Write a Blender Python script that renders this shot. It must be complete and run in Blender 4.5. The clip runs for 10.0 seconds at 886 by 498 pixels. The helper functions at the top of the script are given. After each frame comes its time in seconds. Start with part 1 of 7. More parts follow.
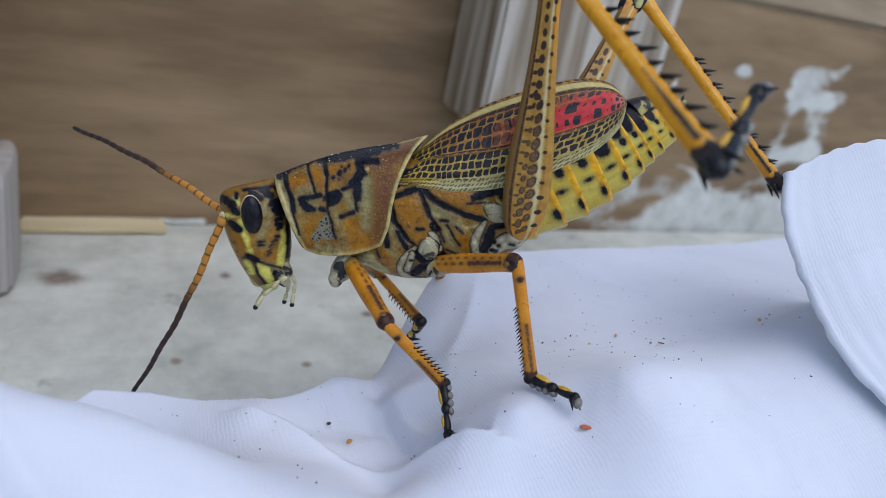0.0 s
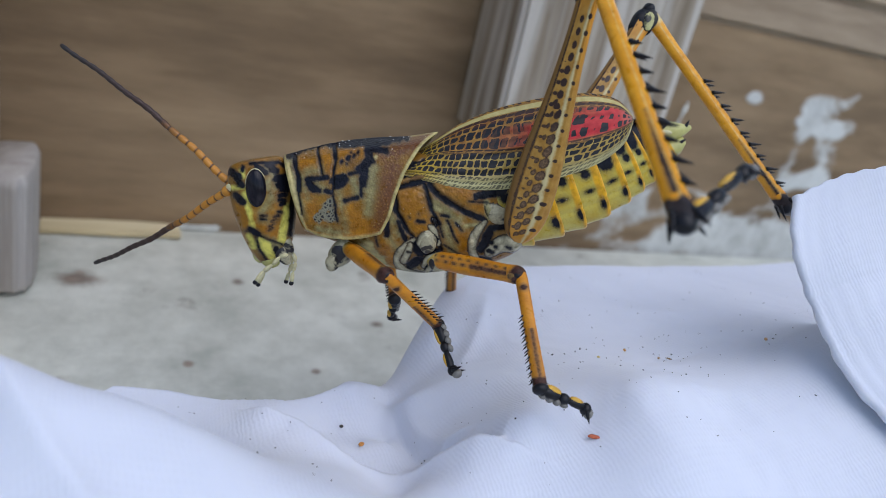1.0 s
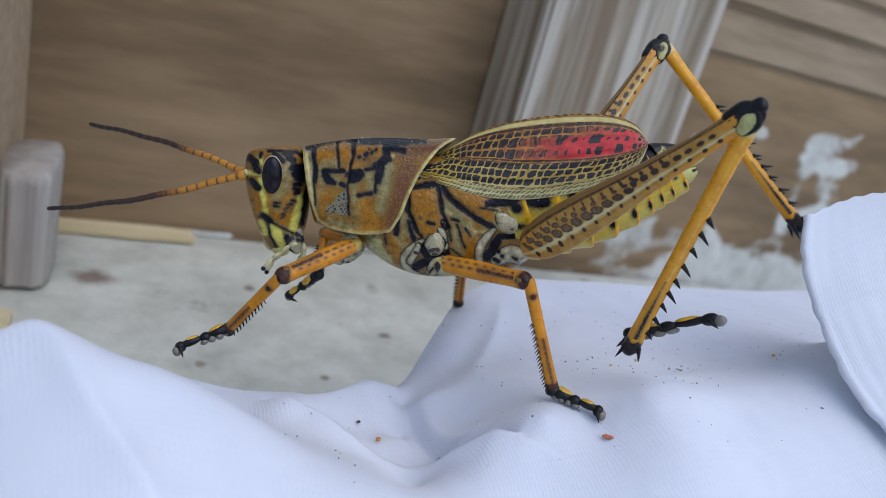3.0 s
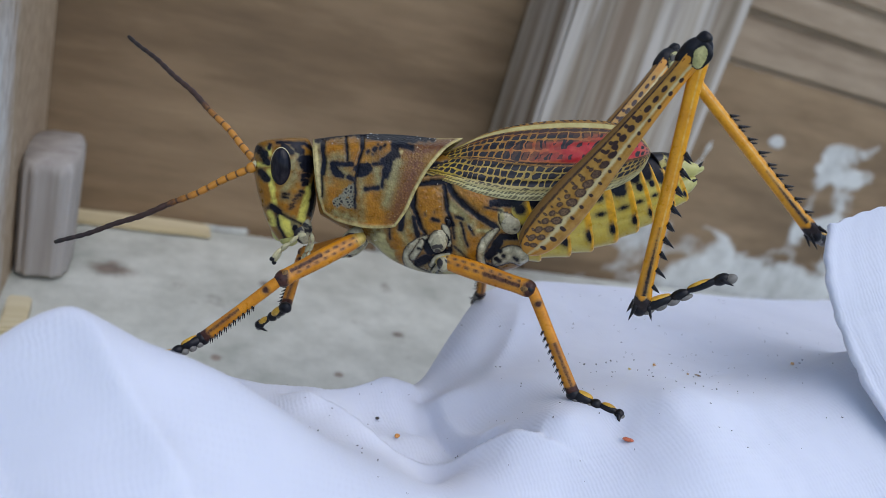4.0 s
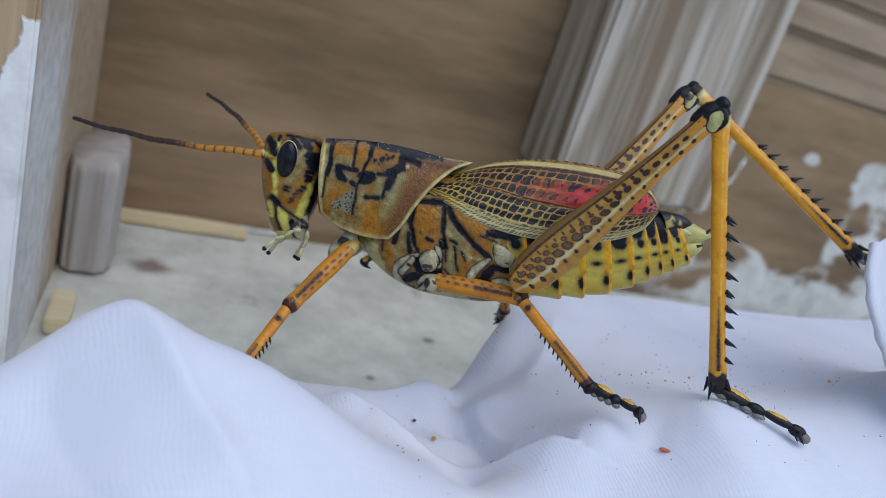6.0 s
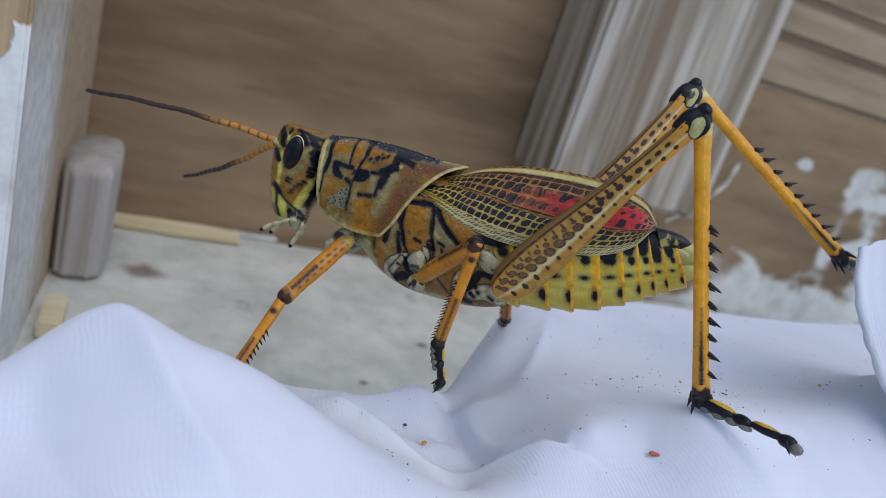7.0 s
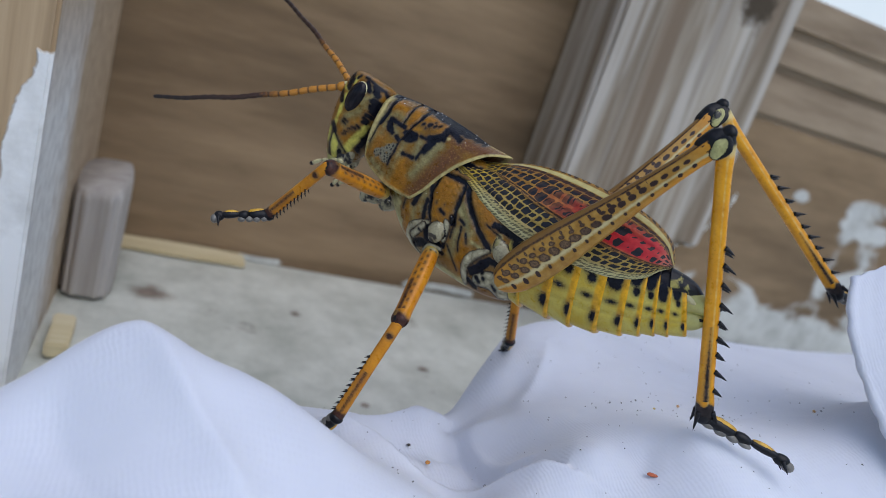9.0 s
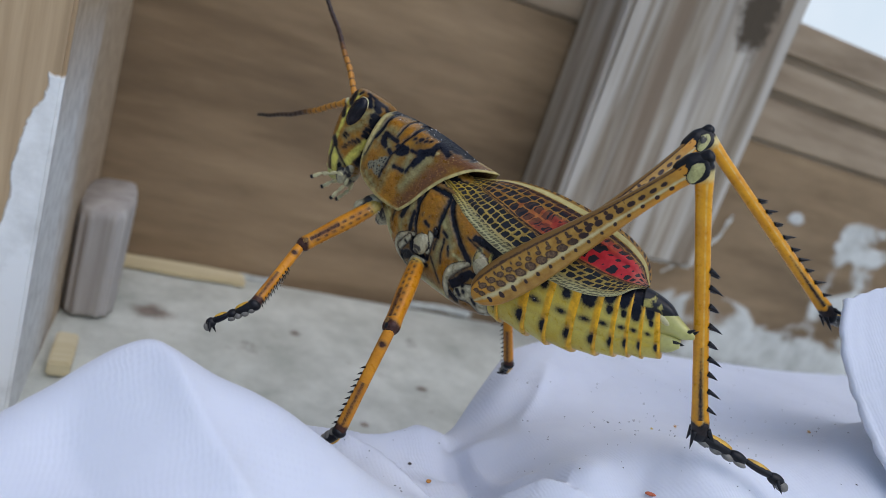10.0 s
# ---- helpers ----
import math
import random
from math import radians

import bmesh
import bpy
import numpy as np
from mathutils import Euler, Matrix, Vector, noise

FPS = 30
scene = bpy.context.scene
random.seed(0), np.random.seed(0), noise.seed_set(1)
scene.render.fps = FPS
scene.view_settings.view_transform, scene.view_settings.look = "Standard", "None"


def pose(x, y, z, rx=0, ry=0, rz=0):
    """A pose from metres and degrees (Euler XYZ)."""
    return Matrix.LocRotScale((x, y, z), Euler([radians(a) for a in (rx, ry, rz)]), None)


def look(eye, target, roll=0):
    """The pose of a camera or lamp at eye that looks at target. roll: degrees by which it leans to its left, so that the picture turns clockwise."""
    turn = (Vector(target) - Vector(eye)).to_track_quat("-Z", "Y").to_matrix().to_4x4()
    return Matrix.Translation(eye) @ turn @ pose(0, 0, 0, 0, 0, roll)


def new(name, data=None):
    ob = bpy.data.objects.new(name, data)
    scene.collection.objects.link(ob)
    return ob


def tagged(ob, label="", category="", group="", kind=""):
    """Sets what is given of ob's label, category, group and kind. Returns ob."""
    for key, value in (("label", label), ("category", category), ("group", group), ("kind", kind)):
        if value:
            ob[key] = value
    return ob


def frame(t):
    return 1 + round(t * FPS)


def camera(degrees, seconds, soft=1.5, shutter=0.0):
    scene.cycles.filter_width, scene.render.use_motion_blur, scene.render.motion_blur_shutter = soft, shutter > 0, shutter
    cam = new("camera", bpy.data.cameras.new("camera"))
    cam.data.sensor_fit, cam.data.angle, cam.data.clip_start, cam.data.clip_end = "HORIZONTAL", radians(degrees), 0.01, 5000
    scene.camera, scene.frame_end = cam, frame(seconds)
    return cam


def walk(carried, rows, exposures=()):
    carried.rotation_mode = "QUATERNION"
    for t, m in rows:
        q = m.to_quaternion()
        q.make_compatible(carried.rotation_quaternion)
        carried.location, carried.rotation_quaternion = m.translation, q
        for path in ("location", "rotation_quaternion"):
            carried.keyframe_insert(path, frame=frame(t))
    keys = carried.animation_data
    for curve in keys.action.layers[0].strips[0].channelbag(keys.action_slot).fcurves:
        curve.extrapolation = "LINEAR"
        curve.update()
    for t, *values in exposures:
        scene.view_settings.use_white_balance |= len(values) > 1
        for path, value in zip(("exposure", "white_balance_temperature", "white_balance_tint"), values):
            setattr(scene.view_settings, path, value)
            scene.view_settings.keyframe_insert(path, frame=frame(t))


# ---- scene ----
cam = camera(62.0, 10.0, soft=0.4)
cam.data.dof.use_dof, cam.data.dof.focus_distance, cam.data.dof.aperture_fstop = True, 0.103, 24.0
walk(cam, [
    (0, pose(0.01298, 0.00605, 0.10283, 66.61, -10.67, -22.96)),
    (0.5, pose(0.01193, 0.00540, 0.10253, 66.54, -10.86, -22.35)),
    (1, pose(0.01035, 0.00387, 0.10272, 67.70, -12.22, -21.85)),
    (1.5, pose(0.00671, 0.00107, 0.10193, 69.25, -13.68, -21.44)),
    (2, pose(0.00652, 0.00066, 0.10046, 69.71, -13.89, -21.53)),
    (2.5, pose(0.00562, 0.00045, 0.10013, 69.67, -14.27, -21.42)),
    (2.7, pose(0.00569, 0.00046, 0.10001, 69.73, -14.34, -21.32)),
    (3.8, pose(0.00385, 0.00082, 0.09927, 69.51, -15.51, -20.38)),
    (4, pose(0.00318, 0.00073, 0.09904, 69.55, -15.75, -20.07)),
    (4.5, pose(0.00226, 0.00060, 0.09859, 69.46, -16.09, -19.17)),
    (5, pose(0.00000, -0.00000, 0.09880, 69.29, -16.67, -18.41)),
    (5.5, pose(-0.00025, -0.00035, 0.09859, 69.45, -16.74, -17.57)),
    (5.7, pose(-0.00012, -0.00023, 0.09868, 69.45, -16.73, -17.59)),
    (6.8, pose(0.00000, -0.00074, 0.09829, 70.12, -16.73, -17.93)),
    (7, pose(0.00077, -0.00079, 0.09876, 70.07, -16.78, -17.92)),
    (7.5, pose(0.00079, -0.00065, 0.09874, 69.98, -16.85, -18.01)),
    (8, pose(-0.00090, -0.00119, 0.09850, 70.15, -17.44, -17.72)),
    (8.5, pose(-0.00164, -0.00238, 0.09897, 70.88, -17.63, -17.60)),
    (9, pose(-0.00153, -0.00373, 0.09930, 72.08, -17.52, -17.78)),
    (9.5, pose(-0.00145, -0.00482, 0.09962, 73.22, -17.49, -18.12)),
    (10, pose(-0.00325, -0.00549, 0.10001, 73.66, -17.85, -17.97)),
], [(0, 0.08, 6150, 11), (5, 0.01, 6150, 11), (10, -0.06, 6250, 11)])


world = bpy.data.worlds.new("sky")
scene.world = world
world.use_nodes = True
wn = world.node_tree.nodes
sky = wn.new("ShaderNodeTexSky")
sky.sky_type, sky.sun_disc = "NISHITA", False
sky.sun_elevation, sky.sun_rotation = radians(58), radians(161)
sky.air_density, sky.dust_density, sky.ozone_density = 1.0, 1.3, 1.6
world.node_tree.links.new(sky.outputs[0], wn["Background"].inputs[0])
wn["Background"].inputs[1].default_value = 0.15
sun = new("sun", bpy.data.lights.new("sun", "SUN"))
sun.data.energy, sun.data.angle, sun.data.color = 1.5, radians(70), (1.0, 0.98, 0.95)
sun.matrix_world = look((0.34, -1.0, 1.9), (0, 0, 0))

# ---- materials ----
def nodes_of(name):
    mat = bpy.data.materials.new(name)
    mat.use_nodes = True
    nt = mat.node_tree
    return mat, nt, nt.nodes["Principled BSDF"]


def node(nt, kind, **values):
    n = nt.nodes.new(kind)
    for key, v in values.items():
        n.inputs[key].default_value = v
    return n


def ramp(nt, fac, stops):
    n = nt.nodes.new("ShaderNodeValToRGB")
    el = n.color_ramp.elements
    while len(el) < len(stops):
        el.new(0.5)
    for e, (p, c) in zip(el, stops):
        e.position, e.color = p, (*c, 1)
    nt.links.new(fac, n.inputs[0])
    return n.outputs[0]


def mix(nt, fac, a, b, how="MIX"):
    n = nt.nodes.new("ShaderNodeMix")
    n.data_type, n.blend_type = "RGBA", how
    for sock, v in ((n.inputs[0], fac), (n.inputs[6], a), (n.inputs[7], b)):
        if hasattr(v, "is_linked"):
            nt.links.new(v, sock)
        else:
            sock.default_value = v if isinstance(v, float) else (*v, 1)
    return n.outputs[2]


def maths(nt, op, a, b=0.0, clamp=False):
    n = nt.nodes.new("ShaderNodeMath")
    n.operation, n.use_clamp = op, clamp
    for sock, v in zip(n.inputs, (a, b)):
        if hasattr(v, "is_linked"):
            nt.links.new(v, sock)
        else:
            sock.default_value = v
    return n.outputs[0]


def bump(nt, bsdf, height, strength, distance):
    n = node(nt, "ShaderNodeBump", Strength=strength, Distance=distance)
    nt.links.new(height, n.inputs["Height"])
    nt.links.new(n.outputs[0], bsdf.inputs["Normal"])


def coords(nt, scale=(1, 1, 1), rot=(0, 0, 0)):
    c = nt.nodes.new("ShaderNodeTexCoord")
    m = nt.nodes.new("ShaderNodeMapping")
    m.inputs["Scale"].default_value = scale
    m.inputs["Rotation"].default_value = rot
    nt.links.new(c.outputs["Object"], m.inputs[0])
    return m.outputs[0]


def tex_noise(nt, vec, scale, detail=4.0, rough=0.6, distortion=0.0):
    n = node(nt, "ShaderNodeTexNoise", Scale=scale, Detail=detail, Roughness=rough, Distortion=distortion)
    nt.links.new(vec, n.inputs["Vector"])
    return n.outputs[0]


def attr(nt, name, out=2):
    n = nt.nodes.new("ShaderNodeAttribute")
    n.attribute_name = name
    return n.outputs[out]


def wood(name, dark, mid, light, along="x", stretch=22.0, paint=None, rough=0.75, spread=0.16):
    """Weathered board: long grain streaks, fine fibres; paint(nt, colour) may lay old paint over it."""
    mat, nt, b = nodes_of(name)
    sc = {"x": (1, stretch, stretch), "z": (stretch, stretch, 1)}[along]
    v = coords(nt, sc)
    big = tex_noise(nt, v, 3.2, 5, 0.55, 0.6)
    fine = tex_noise(nt, v, 17.0, 5, 0.65)
    blot = tex_noise(nt, coords(nt), 18.0, 3, 0.5)
    f = maths(nt, "ADD", maths(nt, "MULTIPLY", big, 0.62), maths(nt, "MULTIPLY", fine, 0.38))
    col = ramp(nt, f, [(0.5 - spread, dark), (0.5, mid), (0.5 + spread, light)])
    col = mix(nt, 0.35, col, ramp(nt, blot, [(0.3, dark), (0.7, light)]), "SOFT_LIGHT")
    hgt = f
    if paint:
        col, hgt = paint(nt, col, f)
    nt.links.new(col, b.inputs["Base Color"])
    b.inputs["Roughness"].default_value = rough
    bump(nt, b, hgt, 0.6, 0.0008)
    return mat


def white_paint(nt, col, f, mask, low=(0.52, 0.52, 0.49), high=(0.80, 0.81, 0.79)):
    dirt = tex_noise(nt, coords(nt), 60.0, 5, 0.65)
    white = ramp(nt, dirt, [(0.3, low), (0.58, high)])
    out = mix(nt, mask, col, white)
    return out, maths(nt, "ADD", maths(nt, "MULTIPLY", f, 0.4), mask)


def wall_paint(nt, col, f):
    """Old white paint left along the foot of the board and in one tall flake, to the right of the post."""
    c = nt.nodes.new("ShaderNodeTexCoord")
    sep = nt.nodes.new("ShaderNodeSeparateXYZ")
    nt.links.new(c.outputs["Object"], sep.inputs[0])
    n1 = tex_noise(nt, coords(nt, (1, 1, 1.6)), 42.0, 3, 0.5, 0.4)
    n2 = tex_noise(nt, coords(nt), 130.0, 3, 0.6)
    nn = maths(nt, "ADD", maths(nt, "MULTIPLY", n1, 0.88), maths(nt, "MULTIPLY", n2, 0.12))
    def near(sock, centre, half):
        return maths(nt, "SUBTRACT", 1.0, maths(nt, "DIVIDE", maths(nt, "ABSOLUTE", maths(nt, "SUBTRACT", sock, centre)), half))
    x, z = sep.outputs[0], sep.outputs[2]
    foot = maths(nt, "MINIMUM", near(x, 0.30, 0.115), maths(nt, "DIVIDE", maths(nt, "SUBTRACT", 0.027, z), 0.03))
    flake = maths(nt, "MINIMUM", near(x, 0.303, 0.018), near(z, 0.053, 0.024))
    dx, dz = maths(nt, "DIVIDE", maths(nt, "SUBTRACT", x, 0.258), 0.0058), maths(nt, "DIVIDE", maths(nt, "SUBTRACT", z, 0.0733), 0.0036)
    dab = maths(nt, "SUBTRACT", 1.0, maths(nt, "SQRT", maths(nt, "ADD", maths(nt, "MULTIPLY", dx, dx), maths(nt, "MULTIPLY", dz, dz))))
    m = maths(nt, "MAXIMUM", foot, maths(nt, "MAXIMUM", flake, dab))
    m = maths(nt, "MINIMUM", m, 0.5)
    s = maths(nt, "ADD", m, maths(nt, "MULTIPLY", maths(nt, "SUBTRACT", nn, 0.5), 2.6))
    mask = maths(nt, "MULTIPLY", maths(nt, "SUBTRACT", s, 0.10), 3.5, True)
    return white_paint(nt, col, f, maths(nt, "MULTIPLY", mask, 0.92), (0.36, 0.365, 0.34), (0.61, 0.625, 0.60))


def post_paint(nt, col, f):
    """White paint with a ragged edge, kept along one corner of the post."""
    c = nt.nodes.new("ShaderNodeTexCoord")
    sep = nt.nodes.new("ShaderNodeSeparateXYZ")
    nt.links.new(c.outputs["Object"], sep.inputs[0])
    n1 = tex_noise(nt, coords(nt), 55.0, 5, 0.62, 0.3)
    x, y, z = sep.outputs
    fine = tex_noise(nt, coords(nt), 260.0, 4, 0.6)
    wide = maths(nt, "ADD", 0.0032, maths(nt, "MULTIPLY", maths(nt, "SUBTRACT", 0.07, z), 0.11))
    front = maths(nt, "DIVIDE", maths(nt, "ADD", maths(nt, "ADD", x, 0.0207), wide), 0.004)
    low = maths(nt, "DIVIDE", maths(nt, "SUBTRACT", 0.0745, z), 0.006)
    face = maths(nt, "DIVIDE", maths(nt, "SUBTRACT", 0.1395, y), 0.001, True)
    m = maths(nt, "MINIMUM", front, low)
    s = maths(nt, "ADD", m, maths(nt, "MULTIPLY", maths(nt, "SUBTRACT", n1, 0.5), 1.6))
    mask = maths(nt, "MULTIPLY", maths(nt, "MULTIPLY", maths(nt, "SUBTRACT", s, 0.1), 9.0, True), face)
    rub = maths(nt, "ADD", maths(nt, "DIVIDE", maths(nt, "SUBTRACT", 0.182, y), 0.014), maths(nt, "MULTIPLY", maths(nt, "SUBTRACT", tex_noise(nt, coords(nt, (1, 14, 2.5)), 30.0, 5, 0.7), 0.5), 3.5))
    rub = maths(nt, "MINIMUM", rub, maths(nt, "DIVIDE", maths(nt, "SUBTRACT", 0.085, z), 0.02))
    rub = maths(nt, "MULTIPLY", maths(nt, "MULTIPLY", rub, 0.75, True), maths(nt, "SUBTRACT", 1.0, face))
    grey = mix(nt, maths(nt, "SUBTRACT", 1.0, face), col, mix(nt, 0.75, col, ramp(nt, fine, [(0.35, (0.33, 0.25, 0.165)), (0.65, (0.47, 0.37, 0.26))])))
    col = mix(nt, maths(nt, "MULTIPLY", rub, 0.95), grey, ramp(nt, fine, [(0.3, (0.56, 0.56, 0.54)), (0.6, (0.74, 0.75, 0.73))]))
    return white_paint(nt, col, f, mask)


def ledge_paint(nt, col, f):
    n1 = tex_noise(nt, coords(nt), 30.0, 5, 0.6, 0.3)
    n2 = tex_noise(nt, coords(nt), 140.0, 4, 0.7)
    grey = ramp(nt, tex_noise(nt, coords(nt), 40.0, 8, 0.72), [(0.32, (0.36, 0.375, 0.325)), (0.62, (0.60, 0.615, 0.555))])
    spots = maths(nt, "MULTIPLY", maths(nt, "SUBTRACT", maths(nt, "ADD", maths(nt, "MULTIPLY", n1, 0.5), maths(nt, "MULTIPLY", n2, 0.5)), 0.585), 9.0, True)
    c = nt.nodes.new("ShaderNodeTexCoord")
    sep = nt.nodes.new("ShaderNodeSeparateXYZ")
    nt.links.new(c.outputs["Object"], sep.inputs[0])
    stain = None
    for sx, sy, rx, ry in ((0.0045, 0.203, 0.0072, 0.0062), (0.0471, 0.203, 0.0026, 0.003), (0.083, 0.178, 0.003, 0.0024), (0.060, 0.155, 0.0015, 0.0015), (0.03, 0.16, 0.0015, 0.0018)):
        dx = maths(nt, "DIVIDE", maths(nt, "SUBTRACT", sep.outputs[0], sx), rx)
        dy = maths(nt, "DIVIDE", maths(nt, "SUBTRACT", sep.outputs[1], sy), ry)
        d = maths(nt, "SUBTRACT", 1.0, maths(nt, "SQRT", maths(nt, "ADD", maths(nt, "MULTIPLY", dx, dx), maths(nt, "MULTIPLY", dy, dy))))
        stain = d if stain is None else maths(nt, "MAXIMUM", stain, d)
    st = maths(nt, "MULTIPLY", maths(nt, "ADD", stain, maths(nt, "MULTIPLY", maths(nt, "SUBTRACT", n2, 0.55), 1.7)), 1.8, True)
    col = mix(nt, spots, grey, (0.22, 0.20, 0.17))
    col = mix(nt, maths(nt, "MULTIPLY", st, 0.9), col, ramp(nt, n2, [(0.4, (0.09, 0.06, 0.045)), (0.65, (0.26, 0.20, 0.16))]))
    return col, maths(nt, "SUBTRACT", 1.0, spots)


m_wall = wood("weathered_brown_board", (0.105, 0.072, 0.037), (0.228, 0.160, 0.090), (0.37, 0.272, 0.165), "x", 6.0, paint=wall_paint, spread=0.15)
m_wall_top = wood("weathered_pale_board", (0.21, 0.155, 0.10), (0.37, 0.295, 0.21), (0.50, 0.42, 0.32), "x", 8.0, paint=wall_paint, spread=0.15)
def post_knot(nt, col, f):
    """Broad pale streaks down the baluster and one dark knot high on its face."""
    c = nt.nodes.new("ShaderNodeTexCoord")
    sep = nt.nodes.new("ShaderNodeSeparateXYZ")
    nt.links.new(c.outputs["Object"], sep.inputs[0])
    broad = tex_noise(nt, coords(nt, (26, 26, 1)), 5.0, 4, 0.55, 0.6)
    col = mix(nt, maths(nt, "MULTIPLY", maths(nt, "SUBTRACT", broad, 0.48), 8.0, True), col, mix(nt, 0.25, (0.56, 0.525, 0.465), col))
    col = mix(nt, maths(nt, "MULTIPLY", maths(nt, "SUBTRACT", 0.45, broad), 9.0, True), col, (0.20, 0.145, 0.095))
    n = tex_noise(nt, coords(nt), 160.0, 5, 0.7)
    dx = maths(nt, "DIVIDE", maths(nt, "SUBTRACT", sep.outputs[0], 0.1705), 0.0085)
    dz = maths(nt, "DIVIDE", maths(nt, "SUBTRACT", sep.outputs[2], 0.1375), 0.014)
    d = maths(nt, "SUBTRACT", 1.0, maths(nt, "SQRT", maths(nt, "ADD", maths(nt, "MULTIPLY", dx, dx), maths(nt, "MULTIPLY", dz, dz))))
    k = maths(nt, "MULTIPLY", maths(nt, "ADD", d, maths(nt, "MULTIPLY", maths(nt, "SUBTRACT", n, 0.45), 1.7)), 2.6, True)
    return mix(nt, k, col, (0.06, 0.042, 0.022)), f


m_post = wood("weathered_grey_wood", (0.15, 0.112, 0.07), (0.29, 0.245, 0.185), (0.45, 0.405, 0.335), "z", 30.0, paint=post_knot, spread=0.11)
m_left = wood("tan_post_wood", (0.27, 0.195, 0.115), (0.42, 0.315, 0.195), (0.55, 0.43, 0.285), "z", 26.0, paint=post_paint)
m_block = wood("grey_block_wood", (0.30, 0.275, 0.25), (0.40, 0.375, 0.345), (0.49, 0.465, 0.435), "z", 24.0)
m_ledge = wood("painted_ledge", (0.3, 0.3, 0.29), (0.45, 0.45, 0.44), (0.5, 0.5, 0.5), "x", paint=ledge_paint, rough=0.6)
m_pine = wood("raw_pine", (0.45, 0.38, 0.24), (0.58, 0.51, 0.34), (0.66, 0.60, 0.44), "x")


def plain(name, colour, rough=0.6, spread=0.25, scale=400.0):
    mat, nt, b = nodes_of(name)
    n = tex_noise(nt, coords(nt), scale, 4)
    lo = tuple(c * (1 - spread) for c in colour)
    hi = tuple(min(1, c * (1 + spread)) for c in colour)
    nt.links.new(ramp(nt, n, [(0.3, lo), (0.7, hi)]), b.inputs["Base Color"])
    b.inputs["Roughness"].default_value = rough
    bump(nt, b, n, 0.3, 0.0002)
    return mat


# ---- mesh helpers ----
def part(name, bm, mat, parent=None, label=""):
    me = bpy.data.meshes.new(name)
    bm.normal_update()
    bm.to_mesh(me)
    bm.free()
    for p in me.polygons:
        p.use_smooth = True
    me.materials.append(mat)
    ob = new(name, me)
    ob.parent = parent
    return tagged(ob, label=label)


def grid_mesh(name, pts, mat, parent=None, label="", close_u=False, flip=False, layers=None):
    """A sheet through pts[i, j] (metres); layers: float attributes of the same shape."""
    ni, nj = pts.shape[:2]
    idx = np.arange(ni * nj).reshape(ni, nj)
    a = idx if not close_u else np.concatenate([idx, idx[:1]], 0)
    q = np.stack([a[:-1, :-1], a[1:, :-1], a[1:, 1:], a[:-1, 1:]], -1).reshape(-1, 4)
    if flip:
        q = q[:, ::-1]
    me = bpy.data.meshes.new(name)
    me.from_pydata(pts.reshape(-1, 3).tolist(), [], q.tolist())
    for key, val in (layers or {}).items():
        at = me.attributes.new(key, "FLOAT", "POINT")
        at.data.foreach_set("value", np.ascontiguousarray(val, dtype=np.float32).ravel())
    me.polygons.foreach_set("use_smooth", [True] * len(me.polygons))
    me.materials.append(mat)
    ob = new(name, me)
    ob.parent = parent
    return tagged(ob, label=label)


def board(name, x0, x1, y0, y1, z0, z1, mat, bevel=0.0012, parent=None, uneven=0.0, splay=0.0):
    bm = bmesh.new()
    bmesh.ops.create_cube(bm, size=1)
    for v in bm.verts:
        v.co = ((x0 + x1) / 2 + v.co.x * (x1 - x0), (y0 + y1) / 2 + v.co.y * (y1 - y0), (z0 + z1) / 2 + v.co.z * (z1 - z0))
    for v in bm.verts:
        if v.co.x > x0 + 1e-5 and v.co.y > y0 + 1e-5:
            v.co.x += splay
    bmesh.ops.bevel(bm, geom=bm.edges[:], offset=bevel, segments=2, affect="EDGES")
    if uneven:
        bmesh.ops.subdivide_edges(bm, edges=bm.edges[:], cuts=6, use_grid_fill=True)
        for v in bm.verts:
            v.co += Vector([noise.noise(v.co * 60 + Vector((k * 9, 0, 0))) for k in range(3)]) * uneven
    ob = part(name, bm, mat, parent)
    for p in ob.data.polygons:
        p.use_smooth = False
    return ob


# ---- the wooden corner ----
bm = bmesh.new()
bmesh.ops.create_grid(bm, x_segments=8, y_segments=8, size=60)
bmesh.ops.translate(bm, verts=bm.verts, vec=(0, 0, -0.9))
tagged(part("ground", bm, plain("ground_earth", (0.12, 0.12, 0.08), 0.9, 0.4, 30.0)), "bare earth and grass far below the ledge", "ground", kind="structure")
def backdrop():
    """Bright hazy sky far behind the boards."""
    mat, nt, b = nodes_of("hazy_sky")
    h = tex_noise(nt, coords(nt), 0.05, 3)
    nt.links.new(ramp(nt, h, [(0.3, (0.74, 0.86, 0.95)), (0.7, (0.86, 0.94, 1.0))]), b.inputs["Emission Color"])
    b.inputs["Emission Strength"].default_value = 0.9
    b.inputs["Base Color"].default_value = (0.0, 0.0, 0.0, 1)
    bm = bmesh.new()
    bmesh.ops.create_grid(bm, x_segments=2, y_segments=2, size=1, matrix=Matrix.Translation((40, 60, 25)) @ Matrix.Rotation(radians(90), 4, "X") @ Matrix.Diagonal((90, 40, 1, 1)))
    return tagged(part("backdrop", bm, mat), "pale hazy sky behind the boards", "sky", kind="structure")


